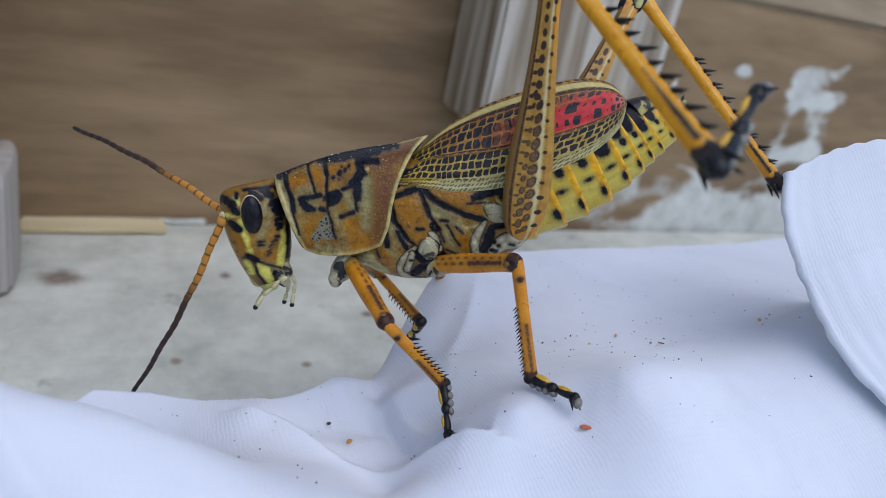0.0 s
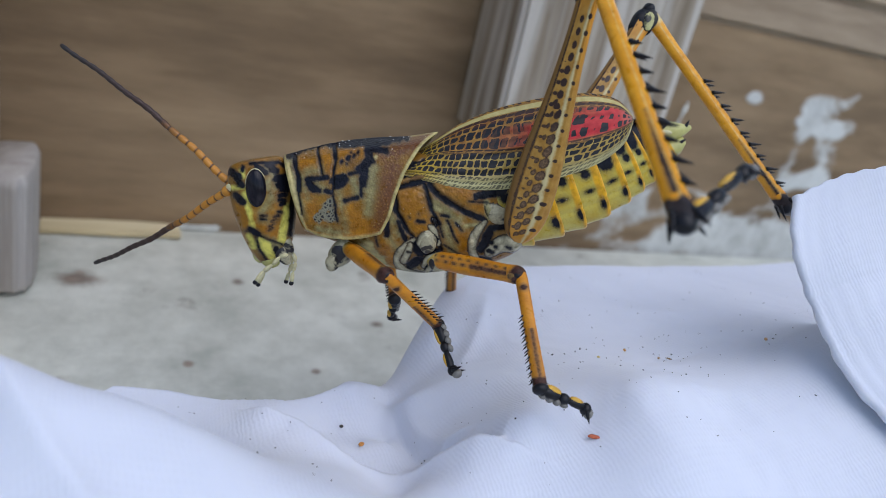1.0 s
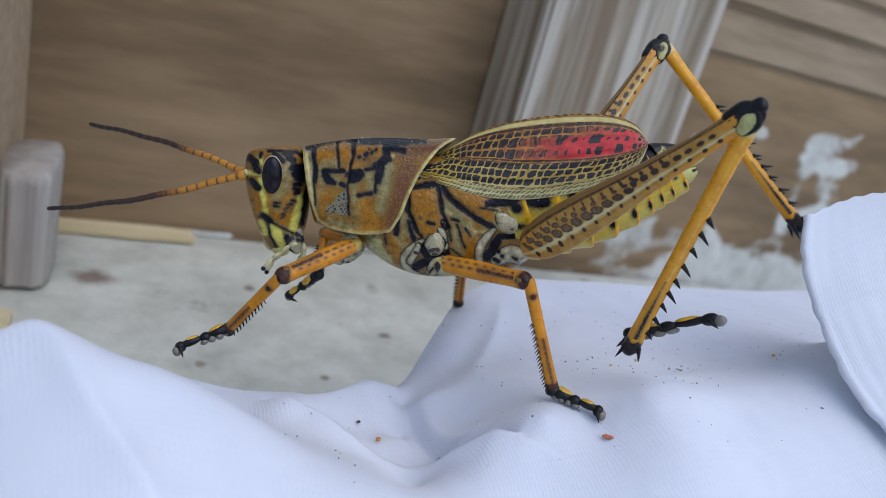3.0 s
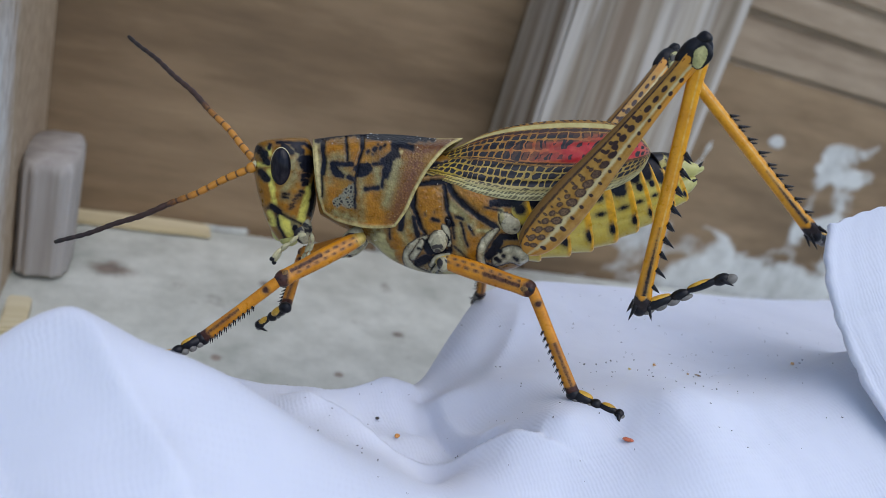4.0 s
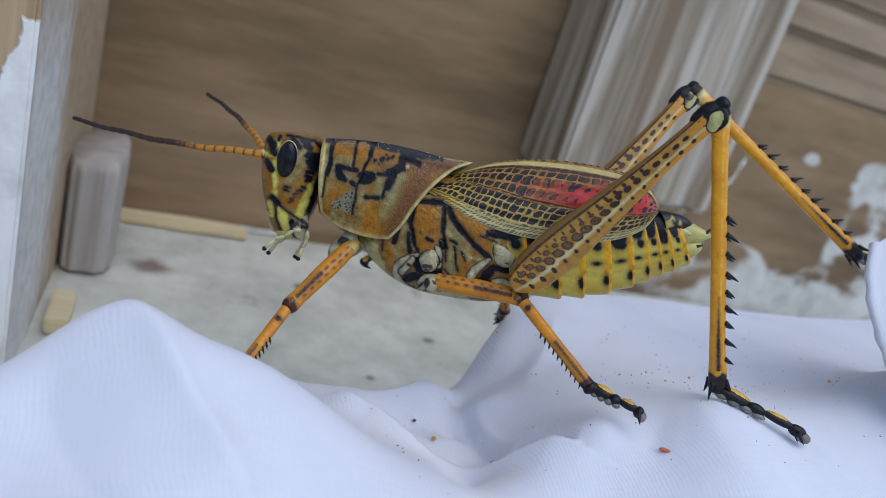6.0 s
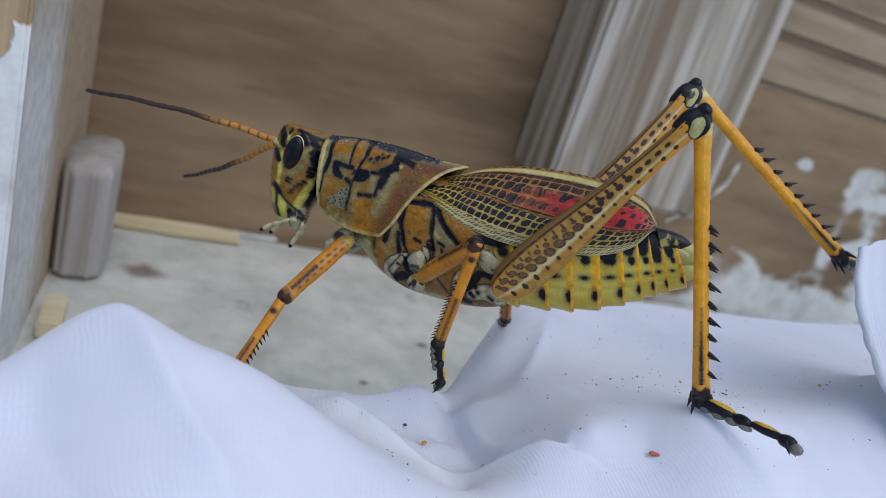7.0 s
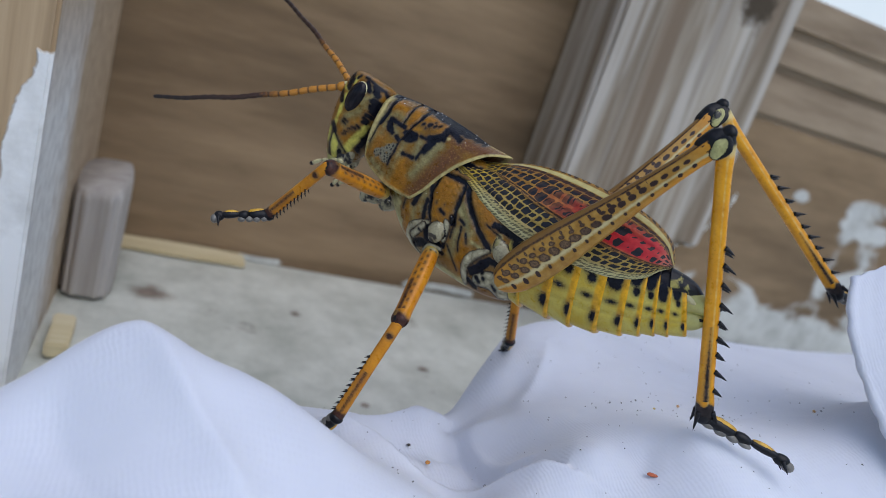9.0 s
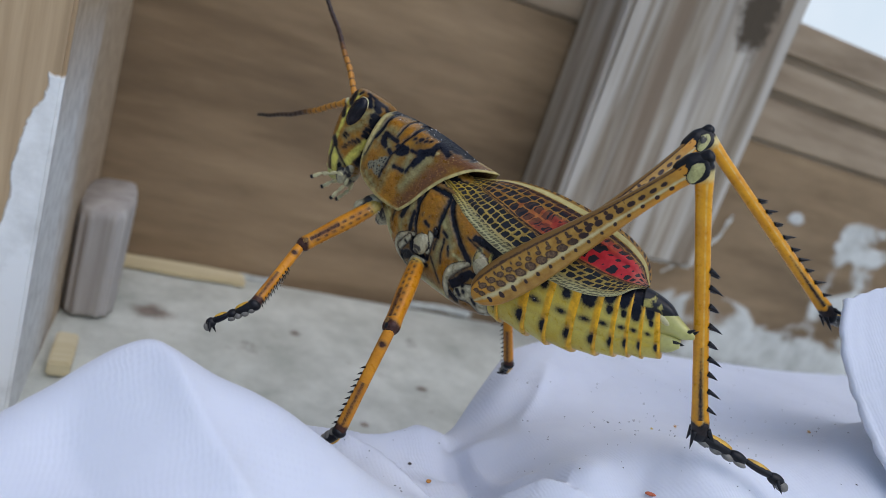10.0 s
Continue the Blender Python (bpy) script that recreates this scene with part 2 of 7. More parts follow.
backdrop()
ledge = tagged(board("ledge", -0.45, 0.75, -0.16, 0.2405, -0.038, 0.0, m_ledge), "grey-white painted wooden ledge with stains", "ledge", kind="structure")
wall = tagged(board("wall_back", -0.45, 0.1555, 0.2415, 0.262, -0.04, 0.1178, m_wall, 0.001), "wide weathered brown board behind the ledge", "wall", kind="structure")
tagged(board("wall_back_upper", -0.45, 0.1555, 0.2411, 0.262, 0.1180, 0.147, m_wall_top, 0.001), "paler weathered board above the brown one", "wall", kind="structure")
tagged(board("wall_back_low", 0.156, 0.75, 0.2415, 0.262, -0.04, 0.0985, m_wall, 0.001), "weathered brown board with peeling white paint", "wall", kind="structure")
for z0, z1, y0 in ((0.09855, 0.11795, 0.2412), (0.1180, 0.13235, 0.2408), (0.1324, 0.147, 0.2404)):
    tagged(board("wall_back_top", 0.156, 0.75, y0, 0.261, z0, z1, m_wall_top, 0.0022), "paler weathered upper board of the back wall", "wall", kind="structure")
post = tagged(board("post", 0.1228, 0.189, 0.2095, 0.2403, 0.047, 0.42, m_post, 0.0016), "weathered grey wooden baluster with long streaks", "post", kind="structure")
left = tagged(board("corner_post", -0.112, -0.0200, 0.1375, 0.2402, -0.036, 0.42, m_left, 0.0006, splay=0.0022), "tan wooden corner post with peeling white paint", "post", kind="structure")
def fluted_block():
    """A short grey peg with shallow flutes down its sides and a rounded, slightly sloping top."""
    nt_, nz = 96, 40
    th = np.linspace(0, 2 * np.pi, nt_, endpoint=False)[None]
    f = np.linspace(0, 1, nz)[:, None]
    shrink = 1 - 0.10 * np.clip((f - 0.90) / 0.10, 0, 1) ** 2 + 0.04 * f
    sq = lambda c: np.sign(c) * np.abs(c) ** 0.55
    rib = 1 + 0.025 * np.cos(th * 14) * np.clip((0.97 - f) / 0.05, 0, 1)
    x = -0.0122 + 0.0066 * sq(np.cos(th)) * shrink * rib
    y = 0.2065 + 0.0150 * sq(np.sin(th)) * shrink * rib
    z = 0.0012 + f * (0.0305 + 0.0010 * np.cos(th)) + 0 * th
    return ring_mesh("wood_block", np.stack([x + 0 * f, y + 0 * f, z], -1), m_block, None)


tagged(board("wood_shim", -0.0165, -0.0115, 0.160, 0.176, 0.0005, 0.0042, m_pine, 0.0005, uneven=0.0003), "pale splinter of wood on the ledge", "splinter")
strip = tagged(board("pine_strip", -0.0075, 0.0330, 0.2305, 0.2402, 0.0003, 0.0020, m_pine, 0.0006, uneven=0.0004), "raw yellow pine strip at the wall's foot", "strip")

flake = tagged(board("paint_flake", 0.030, 0.046, 0.2385, 0.2403, 0.0005, 0.0026, plain("chipped_white_paint", (0.52, 0.53, 0.49), 0.6, 0.2, 300.0), 0.0008, uneven=0.0012), "curled chip of white paint at the wall's foot", "paint chip")
tagged(board("paint_flake", 0.092, 0.122, 0.2390, 0.2403, 0.0005, 0.0030, flake.data.materials[0], 0.0008, uneven=0.0012), "line of cracked white paint at the wall's foot", "paint chip")


def paint_string():
    """A hanging string of old white paint below the baluster."""
    c = curve_points([(0.2215, 0.2385, 0.068), (0.2190, 0.2370, 0.058), (0.2105, 0.2365, 0.047), (0.1970, 0.2380, 0.036)], 40)
    rows = []
    for k, p in enumerate(c):
        r = 0.0011 * (0.75 + 0.35 * math.sin(k * 0.5)) * (1 if 2 < k < 37 else 0.5)
        rows.append([(p[0] + r * math.cos(a), p[1] + 0.6 * r * math.sin(a), p[2] + r * math.sin(a + 0.8)) for a in np.linspace(0, 2 * np.pi, 8, endpoint=False)])
    return grid_mesh("paint_string", np.array(rows).transpose(1, 0, 2), flake.data.materials[0], close_u=True)


def curve_points(rows, m):
    rows = np.array(rows, float)
    t = np.linspace(0, len(rows) - 1, m)
    return np.stack([np.interp(t, range(len(rows)), np.convolve(np.pad(rows[:, k], 1, mode="edge"), (0.1, 0.8, 0.1), "valid")) for k in range(3)], -1)


tagged(paint_string(), "thin string of old white paint hanging on the wall", "paint string")

# ---- the white cloth ----
def cloth_material():
    mat, nt, b = nodes_of("white_cotton")
    warp = tex_noise(nt, coords(nt), 28.0, 2, 0.4)
    sep = nt.nodes.new("ShaderNodeSeparateXYZ")
    nt.links.new(coords(nt), sep.inputs[0])
    wob = maths(nt, "MULTIPLY", maths(nt, "SUBTRACT", warp, 0.5), 0.011)
    across = maths(nt, "ADD", maths(nt, "ADD", sep.outputs[0], maths(nt, "MULTIPLY", sep.outputs[2], 0.25)), maths(nt, "ADD", wob, maths(nt, "MULTIPLY", maths(nt, "SUBTRACT", tex_noise(nt, coords(nt), 400.0, 2), 0.5), 0.0011)))
    along = maths(nt, "ADD", sep.outputs[1], maths(nt, "MULTIPLY", wob, 0.6))
    rib = maths(nt, "ADD", maths(nt, "MULTIPLY", maths(nt, "SINE", maths(nt, "MULTIPLY", across, 10500.0)), 0.5), 0.5)
    stitch = maths(nt, "ADD", maths(nt, "MULTIPLY", maths(nt, "SINE", maths(nt, "MULTIPLY", along, 7500.0)), 0.5), 0.5)
    n = tex_noise(nt, coords(nt), 900.0, 4, 0.7)
    worn = maths(nt, "MULTIPLY", maths(nt, "SUBTRACT", tex_noise(nt, coords(nt), 120.0, 4, 0.6), 0.38), 2.6, True)
    h = maths(nt, "ADD", maths(nt, "MULTIPLY", maths(nt, "MULTIPLY", maths(nt, "ADD", rib, maths(nt, "MULTIPLY", stitch, 0.18)), worn), 0.8), maths(nt, "MULTIPLY", n, 0.5))
    big = tex_noise(nt, coords(nt), 40.0, 4)
    ground = ramp(nt, big, [(0.3, (0.60, 0.625, 0.70)), (0.7, (0.68, 0.705, 0.78))])
    # shade between the knit ribs, put into the cotton's colour
    rib_shade = maths(nt, "POWER", maths(nt, "MULTIPLY", maths(nt, "SUBTRACT", 1.0, rib), maths(nt, "SUBTRACT", 1.1, stitch)), 1.6)
    gap = maths(nt, "MULTIPLY", maths(nt, "MULTIPLY", rib_shade, worn), 0.20)
    nt.links.new(mix(nt, gap, ground, (0.45, 0.46, 0.52)), b.inputs["Base Color"])
    b.inputs["Roughness"].default_value = 0.92
    b.inputs["Sheen Weight"].default_value = 0.25
    b.inputs["Subsurface Weight"].default_value = 0.12
    b.inputs["Subsurface Radius"].default_value = (0.002, 0.002, 0.0025)
    bump(nt, b, h, 0.55, 0.0001)
    return mat


m_cloth = cloth_material()
NEAR_FOLDS = [(0.0003, 0.0751, 0.0582), (-0.0032, 0.0766, 0.0550), (-0.0067, 0.0765, 0.0514), (-0.0105, 0.0752, 0.0491), (-0.0159, 0.0735, 0.0455), (0.0035, 0.0741, 0.0568), (0.0078, 0.0722, 0.0556), (0.0124, 0.0716, 0.0548), (0.0172, 0.0714, 0.0523), (0.0229, 0.0701, 0.0496), (0.0284, 0.0675, 0.0473), (0.0337, 0.0644, 0.0458), (0.0390, 0.0614, 0.0440), (0.0011, 0.0665, 0.0549), (-0.0058, 0.0644, 0.0496), (0.0075, 0.0617, 0.0529), (0.0161, 0.0585, 0.0505), (-0.0097, 0.0580, 0.0460), (0.0019, 0.0523, 0.0500)]
STRIP_FOLDS = [(0.0473, 0.0690, 0.0413), (0.0397, 0.0747, 0.0395), (0.0340, 0.0841, 0.0376), (0.0506, 0.0879, 0.0302), (0.0345, 0.0860, 0.0357), (0.0423, 0.0791, 0.0352), (0.0324, 0.0906, 0.0388), (0.0393, 0.0878, 0.0376), (0.0455, 0.0833, 0.0357), (0.0516, 0.0806, 0.0329), (0.0378, 0.0794, 0.0371), (0.0467, 0.0714, 0.0349), (0.0410, 0.0892, 0.0330), (0.0224, 0.1001, 0.0340), (0.0108, 0.1037, 0.0320), (0.0308, 0.0945, 0.0353), (0.0252, 0.0914, 0.0341)]
PLATFORM_FOLDS = [(0.0511, 0.0748, 0.0411), (0.0618, 0.0864, 0.0440), (0.0524, 0.1063, 0.0267), (0.0532, 0.0956, 0.0304), (0.0518, 0.0851, 0.0345), (0.0494, 0.0854, 0.0369), (0.0474, 0.0962, 0.0380), (0.0875, 0.0848, 0.0496), (0.1073, 0.0768, 0.0557), (0.0884, 0.0774, 0.0528), (0.0710, 0.1035, 0.0445), (0.0645, 0.0991, 0.0399), (0.0546, 0.0909, 0.0400), (0.0695, 0.1114, 0.0459), (0.0622, 0.1049, 0.0411), (0.0520, 0.0977, 0.0372), (0.0596, 0.0643, 0.0465), (0.0497, 0.0644, 0.0431), (0.0746, 0.0566, 0.0515), (0.0913, 0.0642, 0.0543), (0.0723, 0.0841, 0.0475), (0.0985, 0.0532, 0.0523), (0.1118, 0.0712, 0.0631), (0.0852, 0.1206, 0.0470), (0.1003, 0.1227, 0.0470), (0.1251, 0.1235, 0.0470), (0.1551, 0.1262, 0.0470), (0.1938, 0.1342, 0.0470), (0.0688, 0.0676, 0.0496), (0.0605, 0.0691, 0.0516), (0.0632, 0.0724, 0.0498), (0.0763, 0.0690, 0.0557), (0.0745, 0.0668, 0.0556), (0.0896, 0.0630, 0.0534), (0.0820, 0.0655, 0.0548)]
FAR_FOLDS = [(0.0046, 0.0862, 0.0279), (-0.0024, 0.0876, 0.0286), (-0.0062, 0.0863, 0.0279), (-0.0116, 0.0847, 0.0272), (0.0121, 0.0843, 0.0290), (0.0180, 0.0835, 0.0235), (-0.1000, 0.0300, 0.0200), (-0.0200, 0.0300, 0.0199), (0.0600, 0.0300, 0.0198), (0.1400, 0.0300, 0.0450), (0.2200, 0.0300, 0.0450), (0.2400, 0.1200, 0.0550), (0.1500, 0.0700, 0.0600), (0.1300, 0.0750, 0.0580), (0.1600, 0.1000, 0.0530), (-0.0800, 0.0500, 0.0350), (-0.0800, 0.0800, 0.0350)]
FOLDS = np.array(NEAR_FOLDS + STRIP_FOLDS + PLATFORM_FOLDS + FAR_FOLDS)


def bend(d2):
    return 0.5 * d2 * np.log(d2 + 1e-12)


def thin_sheet(pts, stiff):
    """Weights of the smooth plate that lies on the hills and hollows."""
    n = len(pts)
    d2 = (pts[:, None, 0] - pts[None, :, 0]) ** 2 + (pts[:, None, 1] - pts[None, :, 1]) ** 2
    flat = np.c_[np.ones(n), pts[:, :2]]
    m = np.block([[bend(d2) + stiff * np.eye(n), flat], [flat.T, np.zeros((3, 3))]])
    return np.linalg.solve(m, np.r_[pts[:, 2], 0, 0, 0])


SHEET = thin_sheet(FOLDS, 1.2e-5)
HEM = np.array([(-0.1100, 0.0880), (-0.0200, 0.0900), (0.0000, 0.1000), (0.0126, 0.1046), (0.0201, 0.1016), (0.0274, 0.0972), (0.0362, 0.0947), (0.0446, 0.0968), (0.0568, 0.1035),
                (0.0632, 0.1095), (0.0700, 0.1165), (0.0775, 0.1195), (0.0852, 0.1206), (0.1003, 0.1228), (0.1250, 0.1237), (0.1550, 0.1264), (0.1930, 0.1345), (0.2500, 0.1400)])
CREASES = [((-0.0060, 0.0670), (0.0030, 0.0500), -0.0022, 0.0060), ((0.0860, 0.0790), (0.0990, 0.0800), -0.0007, 0.0030),
           ((0.0990, 0.0800), (0.1180, 0.0690), 0.0004, 0.0034), ((0.0840, 0.0745), (0.0960, 0.0715), -0.0004, 0.0034),
           ((0.0700, 0.0650), (0.0728, 0.0700), 0.0002, 0.0007), ((0.0722, 0.0646), (0.0752, 0.0698), 0.0002, 0.0007), ((0.0745, 0.0644), (0.0775, 0.0694), 0.0002, 0.0007),
           ((0.1000, 0.1000), (0.1150, 0.0960), 0.0003, 0.0024), ((0.0800, 0.1010), (0.0880, 0.1060), -0.0003, 0.0020)]



# long rounded ridges of the folds: chain, height, width
RIDGES = [([(-0.0005, 0.0755), (0.0039, 0.0669), (0.0080, 0.0608), (0.0117, 0.0558), (0.0165, 0.0480)], 0.0026, 0.0026),
          ([(0.0760, 0.0655), (0.0862, 0.0685), (0.0910, 0.0660), (0.0925, 0.0600), (0.0915, 0.0530), (0.0900, 0.0440)], 0.0005, 0.0032),
          ([(0.0745, 0.1095), (0.0715, 0.1040), (0.0677, 0.0987), (0.0640, 0.0950), (0.0610, 0.0880)], 0.0012, 0.0018)]
# where the sheet is tucked under: a gap along the foot of the platform, and the lip of the near strip before it
GAP = [(0.0523, 0.1073), (0.0529, 0.0954), (0.0530, 0.0856), (0.0544, 0.0775), (0.0572, 0.0749)]
LIP = [(0.0283, 0.0931), (0.0359, 0.0874), (0.0430, 0.0792), (0.0491, 0.0735), (0.0539, 0.0710), (0.0569, 0.0683)]


def off_line(x, y, line):
    """Signed distance to the right of a chain of points, and the share of its length."""
    best, side_, share = np.full(np.shape(x), 9.0), np.zeros(np.shape(x)), np.zeros(np.shape(x))
    for k, ((ax, ay), (bx, by)) in enumerate(zip(line, line[1:])):
        ln = math.hypot(bx - ax, by - ay)
        ux, uy = (bx - ax) / ln, (by - ay) / ln
        t = ((x - ax) * ux + (y - ay) * uy) / ln
        tc = np.clip(t, 0, 1)
        d = np.hypot(x - ax - tc * (bx - ax), y - ay - tc * (by - ay))
        near = d < best
        best = np.where(near, d, best)
        side_ = np.where(near, np.sign((x - ax) * -uy + (y - ay) * ux), side_)
        share = np.where(near, (k + tc) / (len(line) - 1), share)
    return best * side_, share


def cloth_height(x, y):
    """Height of the sheet: a bent plate with a few sharp creases, falling away behind its hem."""
    z = SHEET[-3] + SHEET[-2] * x + SHEET[-1] * y
    for (fx, fy, fz), w in zip(FOLDS, SHEET):
        z = z + w * bend((x - fx) ** 2 + (y - fy) ** 2)
    for (ax, ay), (bx, by), tall, wide in CREASES:
        t = np.clip(((x - ax) * (bx - ax) + (y - ay) * (by - ay)) / ((bx - ax) ** 2 + (by - ay) ** 2), 0, 1)
        d = np.hypot(x - ax - t * (bx - ax), y - ay - t * (by - ay))
        z = z + tall * np.exp(-np.sqrt(d * d + 0.0004 ** 2) / wide) * np.clip(2.2 - 1.6 * np.abs(t - 0.5), 0, 1)
    for chain, tall, wide in RIDGES:
        d, f = off_line(x, y, chain)
        z = z + tall * np.exp(-(np.sqrt(d * d + 0.0007 ** 2) - 0.0007) / wide) * np.clip(f / 0.25, 0, 1) * np.clip((1 - f) / 0.3, 0, 1)
    d, f = off_line(x, y, GAP)
    window = np.clip((f - 0.28) / 0.25, 0, 1) * np.clip((1.0 - f) / 0.15, 0, 1)
    z = z - 0.0026 * window * np.clip(0.5 - d / 0.0009, 0, 1) * np.exp(-np.clip(-d, 0, 1) / 0.0016)
    z = z + 0.0010 * window * np.exp(-np.abs(d - 0.0009) / 0.0012)
    d, f = off_line(x, y, LIP)
    window = np.clip(f / 0.2, 0, 1) * np.clip((1.05 - f) / 0.2, 0, 1)
    z = z + 0.0016 * window * np.exp(-np.clip(-d, 0, 1) / 0.0026) * np.exp(-np.clip(d, 0, 1) / 0.0010)
    z = z - 0.0042 * window * np.clip(d / 0.0012, 0, 1) * np.exp(-np.clip(d - 0.0012, 0, 1) / 0.0022)
    d = np.clip(y - np.interp(x, HEM[:, 0], HEM[:, 1]), 0, 1)
    z = z - 5.0 * d * d / (d + 0.0010)
    return np.maximum(z, 0.0012)


gx, gy = np.meshgrid(np.linspace(-0.07, 0.20, 860), np.linspace(0.0, 0.145, 470), indexing="ij")
gz = cloth_height(gx, gy)
wr = np.zeros(gx.shape)
for k, (ax, ay, amp, ph) in enumerate([(210, 90, 0.00035, 0.3), (-140, 260, 0.0003, 1.7), (60, 330, 0.00025, 4.0), (420, -310, 0.00012, 2.2), (-520, -260, 0.0001, 0.9)]):
    wr += amp * np.sin(ax * gx + ay * gy + ph + 1.6 * np.sin(55 * gx + 30 * k) + 1.3 * np.sin(47 * gy + 11 * k))
soft = np.array([[noise.noise(Vector((a * 0.072, b * 0.065, 3.0))) for b in range(0, gx.shape[1], 2)] for a in range(0, gx.shape[0], 2)])
soft = np.repeat(np.repeat(soft, 2, 0), 2, 1)
soft[1:-1, 1:-1] = (soft[:-2, 1:-1] + soft[2:, 1:-1] + soft[1:-1, :-2] + soft[1:-1, 2:]) / 4
gz = gz + np.where(gz > 0.002, 0.20 * wr + 0.00018 * (0.5 - np.abs(soft)), 0)
cloth = tagged(new("cloth"), "rumpled white cotton cloth with folds and dirt specks", "cloth")
sheet = grid_mesh("sheet", np.stack([gx, gy, gz], -1), m_cloth, cloth, flip=False)
bm = bmesh.new()
bm.from_mesh(sheet.data)
bmesh.ops.delete(bm, geom=[v for v in bm.verts if v.co.z < 0.0045 and v.co.y > 0.09], context="VERTS")
bm.to_mesh(sheet.data)
bm.free()


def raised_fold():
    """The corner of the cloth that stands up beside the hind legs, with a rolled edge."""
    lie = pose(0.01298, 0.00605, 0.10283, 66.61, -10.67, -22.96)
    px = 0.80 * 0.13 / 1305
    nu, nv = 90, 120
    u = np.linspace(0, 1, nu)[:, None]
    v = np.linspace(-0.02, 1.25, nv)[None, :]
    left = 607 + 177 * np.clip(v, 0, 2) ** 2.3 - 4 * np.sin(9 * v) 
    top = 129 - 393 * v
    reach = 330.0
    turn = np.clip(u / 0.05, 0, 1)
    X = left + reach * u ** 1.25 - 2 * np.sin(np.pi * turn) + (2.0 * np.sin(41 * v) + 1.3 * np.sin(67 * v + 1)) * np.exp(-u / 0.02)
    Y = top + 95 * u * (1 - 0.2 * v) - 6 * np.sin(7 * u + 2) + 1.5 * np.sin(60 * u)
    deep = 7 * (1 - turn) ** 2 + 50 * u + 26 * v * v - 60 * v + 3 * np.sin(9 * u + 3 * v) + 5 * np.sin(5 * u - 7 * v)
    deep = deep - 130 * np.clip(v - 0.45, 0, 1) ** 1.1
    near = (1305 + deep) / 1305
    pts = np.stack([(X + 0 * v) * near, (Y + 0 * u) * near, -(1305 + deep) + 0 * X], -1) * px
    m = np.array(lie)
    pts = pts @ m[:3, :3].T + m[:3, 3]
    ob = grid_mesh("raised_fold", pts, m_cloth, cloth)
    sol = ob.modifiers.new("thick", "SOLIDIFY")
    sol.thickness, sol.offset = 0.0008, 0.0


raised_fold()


def specks():
    """Soot and pollen: many tiny grains on the sheet."""
    rnd = random.Random(7)
    bm = bmesh.new()
    for k in range(240):
        x, y = rnd.uniform(0.02, 0.14), rnd.uniform(0.058, 0.12)
        if k % 3 == 0:
            x, y = rnd.gauss(0.085, 0.012), rnd.gauss(0.082, 0.008)
        z = float(cloth_height(np.array([x]), np.array([y]))[0])
        if z < 0.01:
            continue
        r = rnd.uniform(0.00004, 0.00011) * (1.5 if rnd.random() < 0.08 else 1)
        m = Matrix.Translation((x, y, z + 0.0004)) @ Matrix.Rotation(rnd.uniform(0, 6), 4, "Z") @ Matrix.Diagonal((r * rnd.uniform(1, 2.2), r, r * 0.8, 1))
        bmesh.ops.create_icosphere(bm, subdivisions=1, radius=1, matrix=m)
    return part("dirt_specks", bm, plain("soot", (0.03, 0.028, 0.026), 0.8, 0.5, 4000.0))


tagged(specks(), "tiny dark dirt specks scattered over the white cloth", "dirt", kind="stuff")


def crumb(x, y, length, wide, colour, label, turn):
    bm = bmesh.new()
    bmesh.ops.create_icosphere(bm, subdivisions=2, radius=1)
    for v in bm.verts:
        v.co = Vector((v.co.x * length, v.co.y * wide, v.co.z * wide * 0.7)) * (1 + 0.35 * noise.noise(v.co * 1.7 + Vector((x * 900, y * 900, 0))))
    z = float(cloth_height(np.array([x]), np.array([y]))[0])
    bmesh.ops.transform(bm, verts=bm.verts, matrix=Matrix.Translation((x, y, z + wide * 0.5 + 0.0003)) @ Matrix.Rotation(radians(turn), 4, "Z"))
    tagged(part("crumb", bm, plain("crumb_" + label.split()[0], colour, 0.7, 0.4, 2500.0)), label, "crumb", "crumbs on the cloth")


crumb(0.0680, 0.0645, 0.00085, 0.00034, (0.42, 0.10, 0.04), "reddish crumb beside the middle foot on the cloth", -18)
crumb(0.0361, 0.0896, 0.0008, 0.0002, (0.10, 0.045, 0.025), "dark brown bark splinter on the white cloth", 10)
crumb(0.0455, 0.0847, 0.0005, 0.00036, (0.55, 0.24, 0.05), "orange grain of debris on the white cloth", 30)
crumb(0.0877, 0.0852, 0.00036, 0.00026, (0.60, 0.32, 0.10), "yellowish grain of debris on the white cloth", 60)
crumb(0.1076, 0.0770, 0.00036, 0.00028, (0.62, 0.36, 0.14), "yellowish grain of debris on the white cloth", 10)
crumb(0.0914, 0.0793, 0.00055, 0.00018, (0.20, 0.13, 0.07), "brown flake of debris on the white cloth", -30)
crumb(0.0900, 0.0800, 0.00035, 0.0002, (0.45, 0.30, 0.16), "pale brown flake of debris on the cloth", 40)
crumb(0.0440, 0.0900, 0.00034, 0.0003, (0.05, 0.04, 0.035), "dark grain of soot on the white cloth", 0)
crumb(0.0810, 0.0830, 0.00028, 0.0002, (0.55, 0.42, 0.12), "yellowish grain of debris on the white cloth", 0)

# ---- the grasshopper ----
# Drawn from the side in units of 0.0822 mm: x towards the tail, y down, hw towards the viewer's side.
K = 8.22e-5
parts = {}
hopper = tagged(new("grasshopper"), "ochre and black lubber grasshopper with red-patched wings, walking on the cloth", "grasshopper")
parts["body"] = hopper


def side(x, y, hw=0.0):
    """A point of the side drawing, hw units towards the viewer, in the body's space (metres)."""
    g = 1 - hw / 1305
    return np.array([(784 + (x - 784) * g - 850) * K, -hw * K, (350 - 441 - (y - 441) * g) * K])


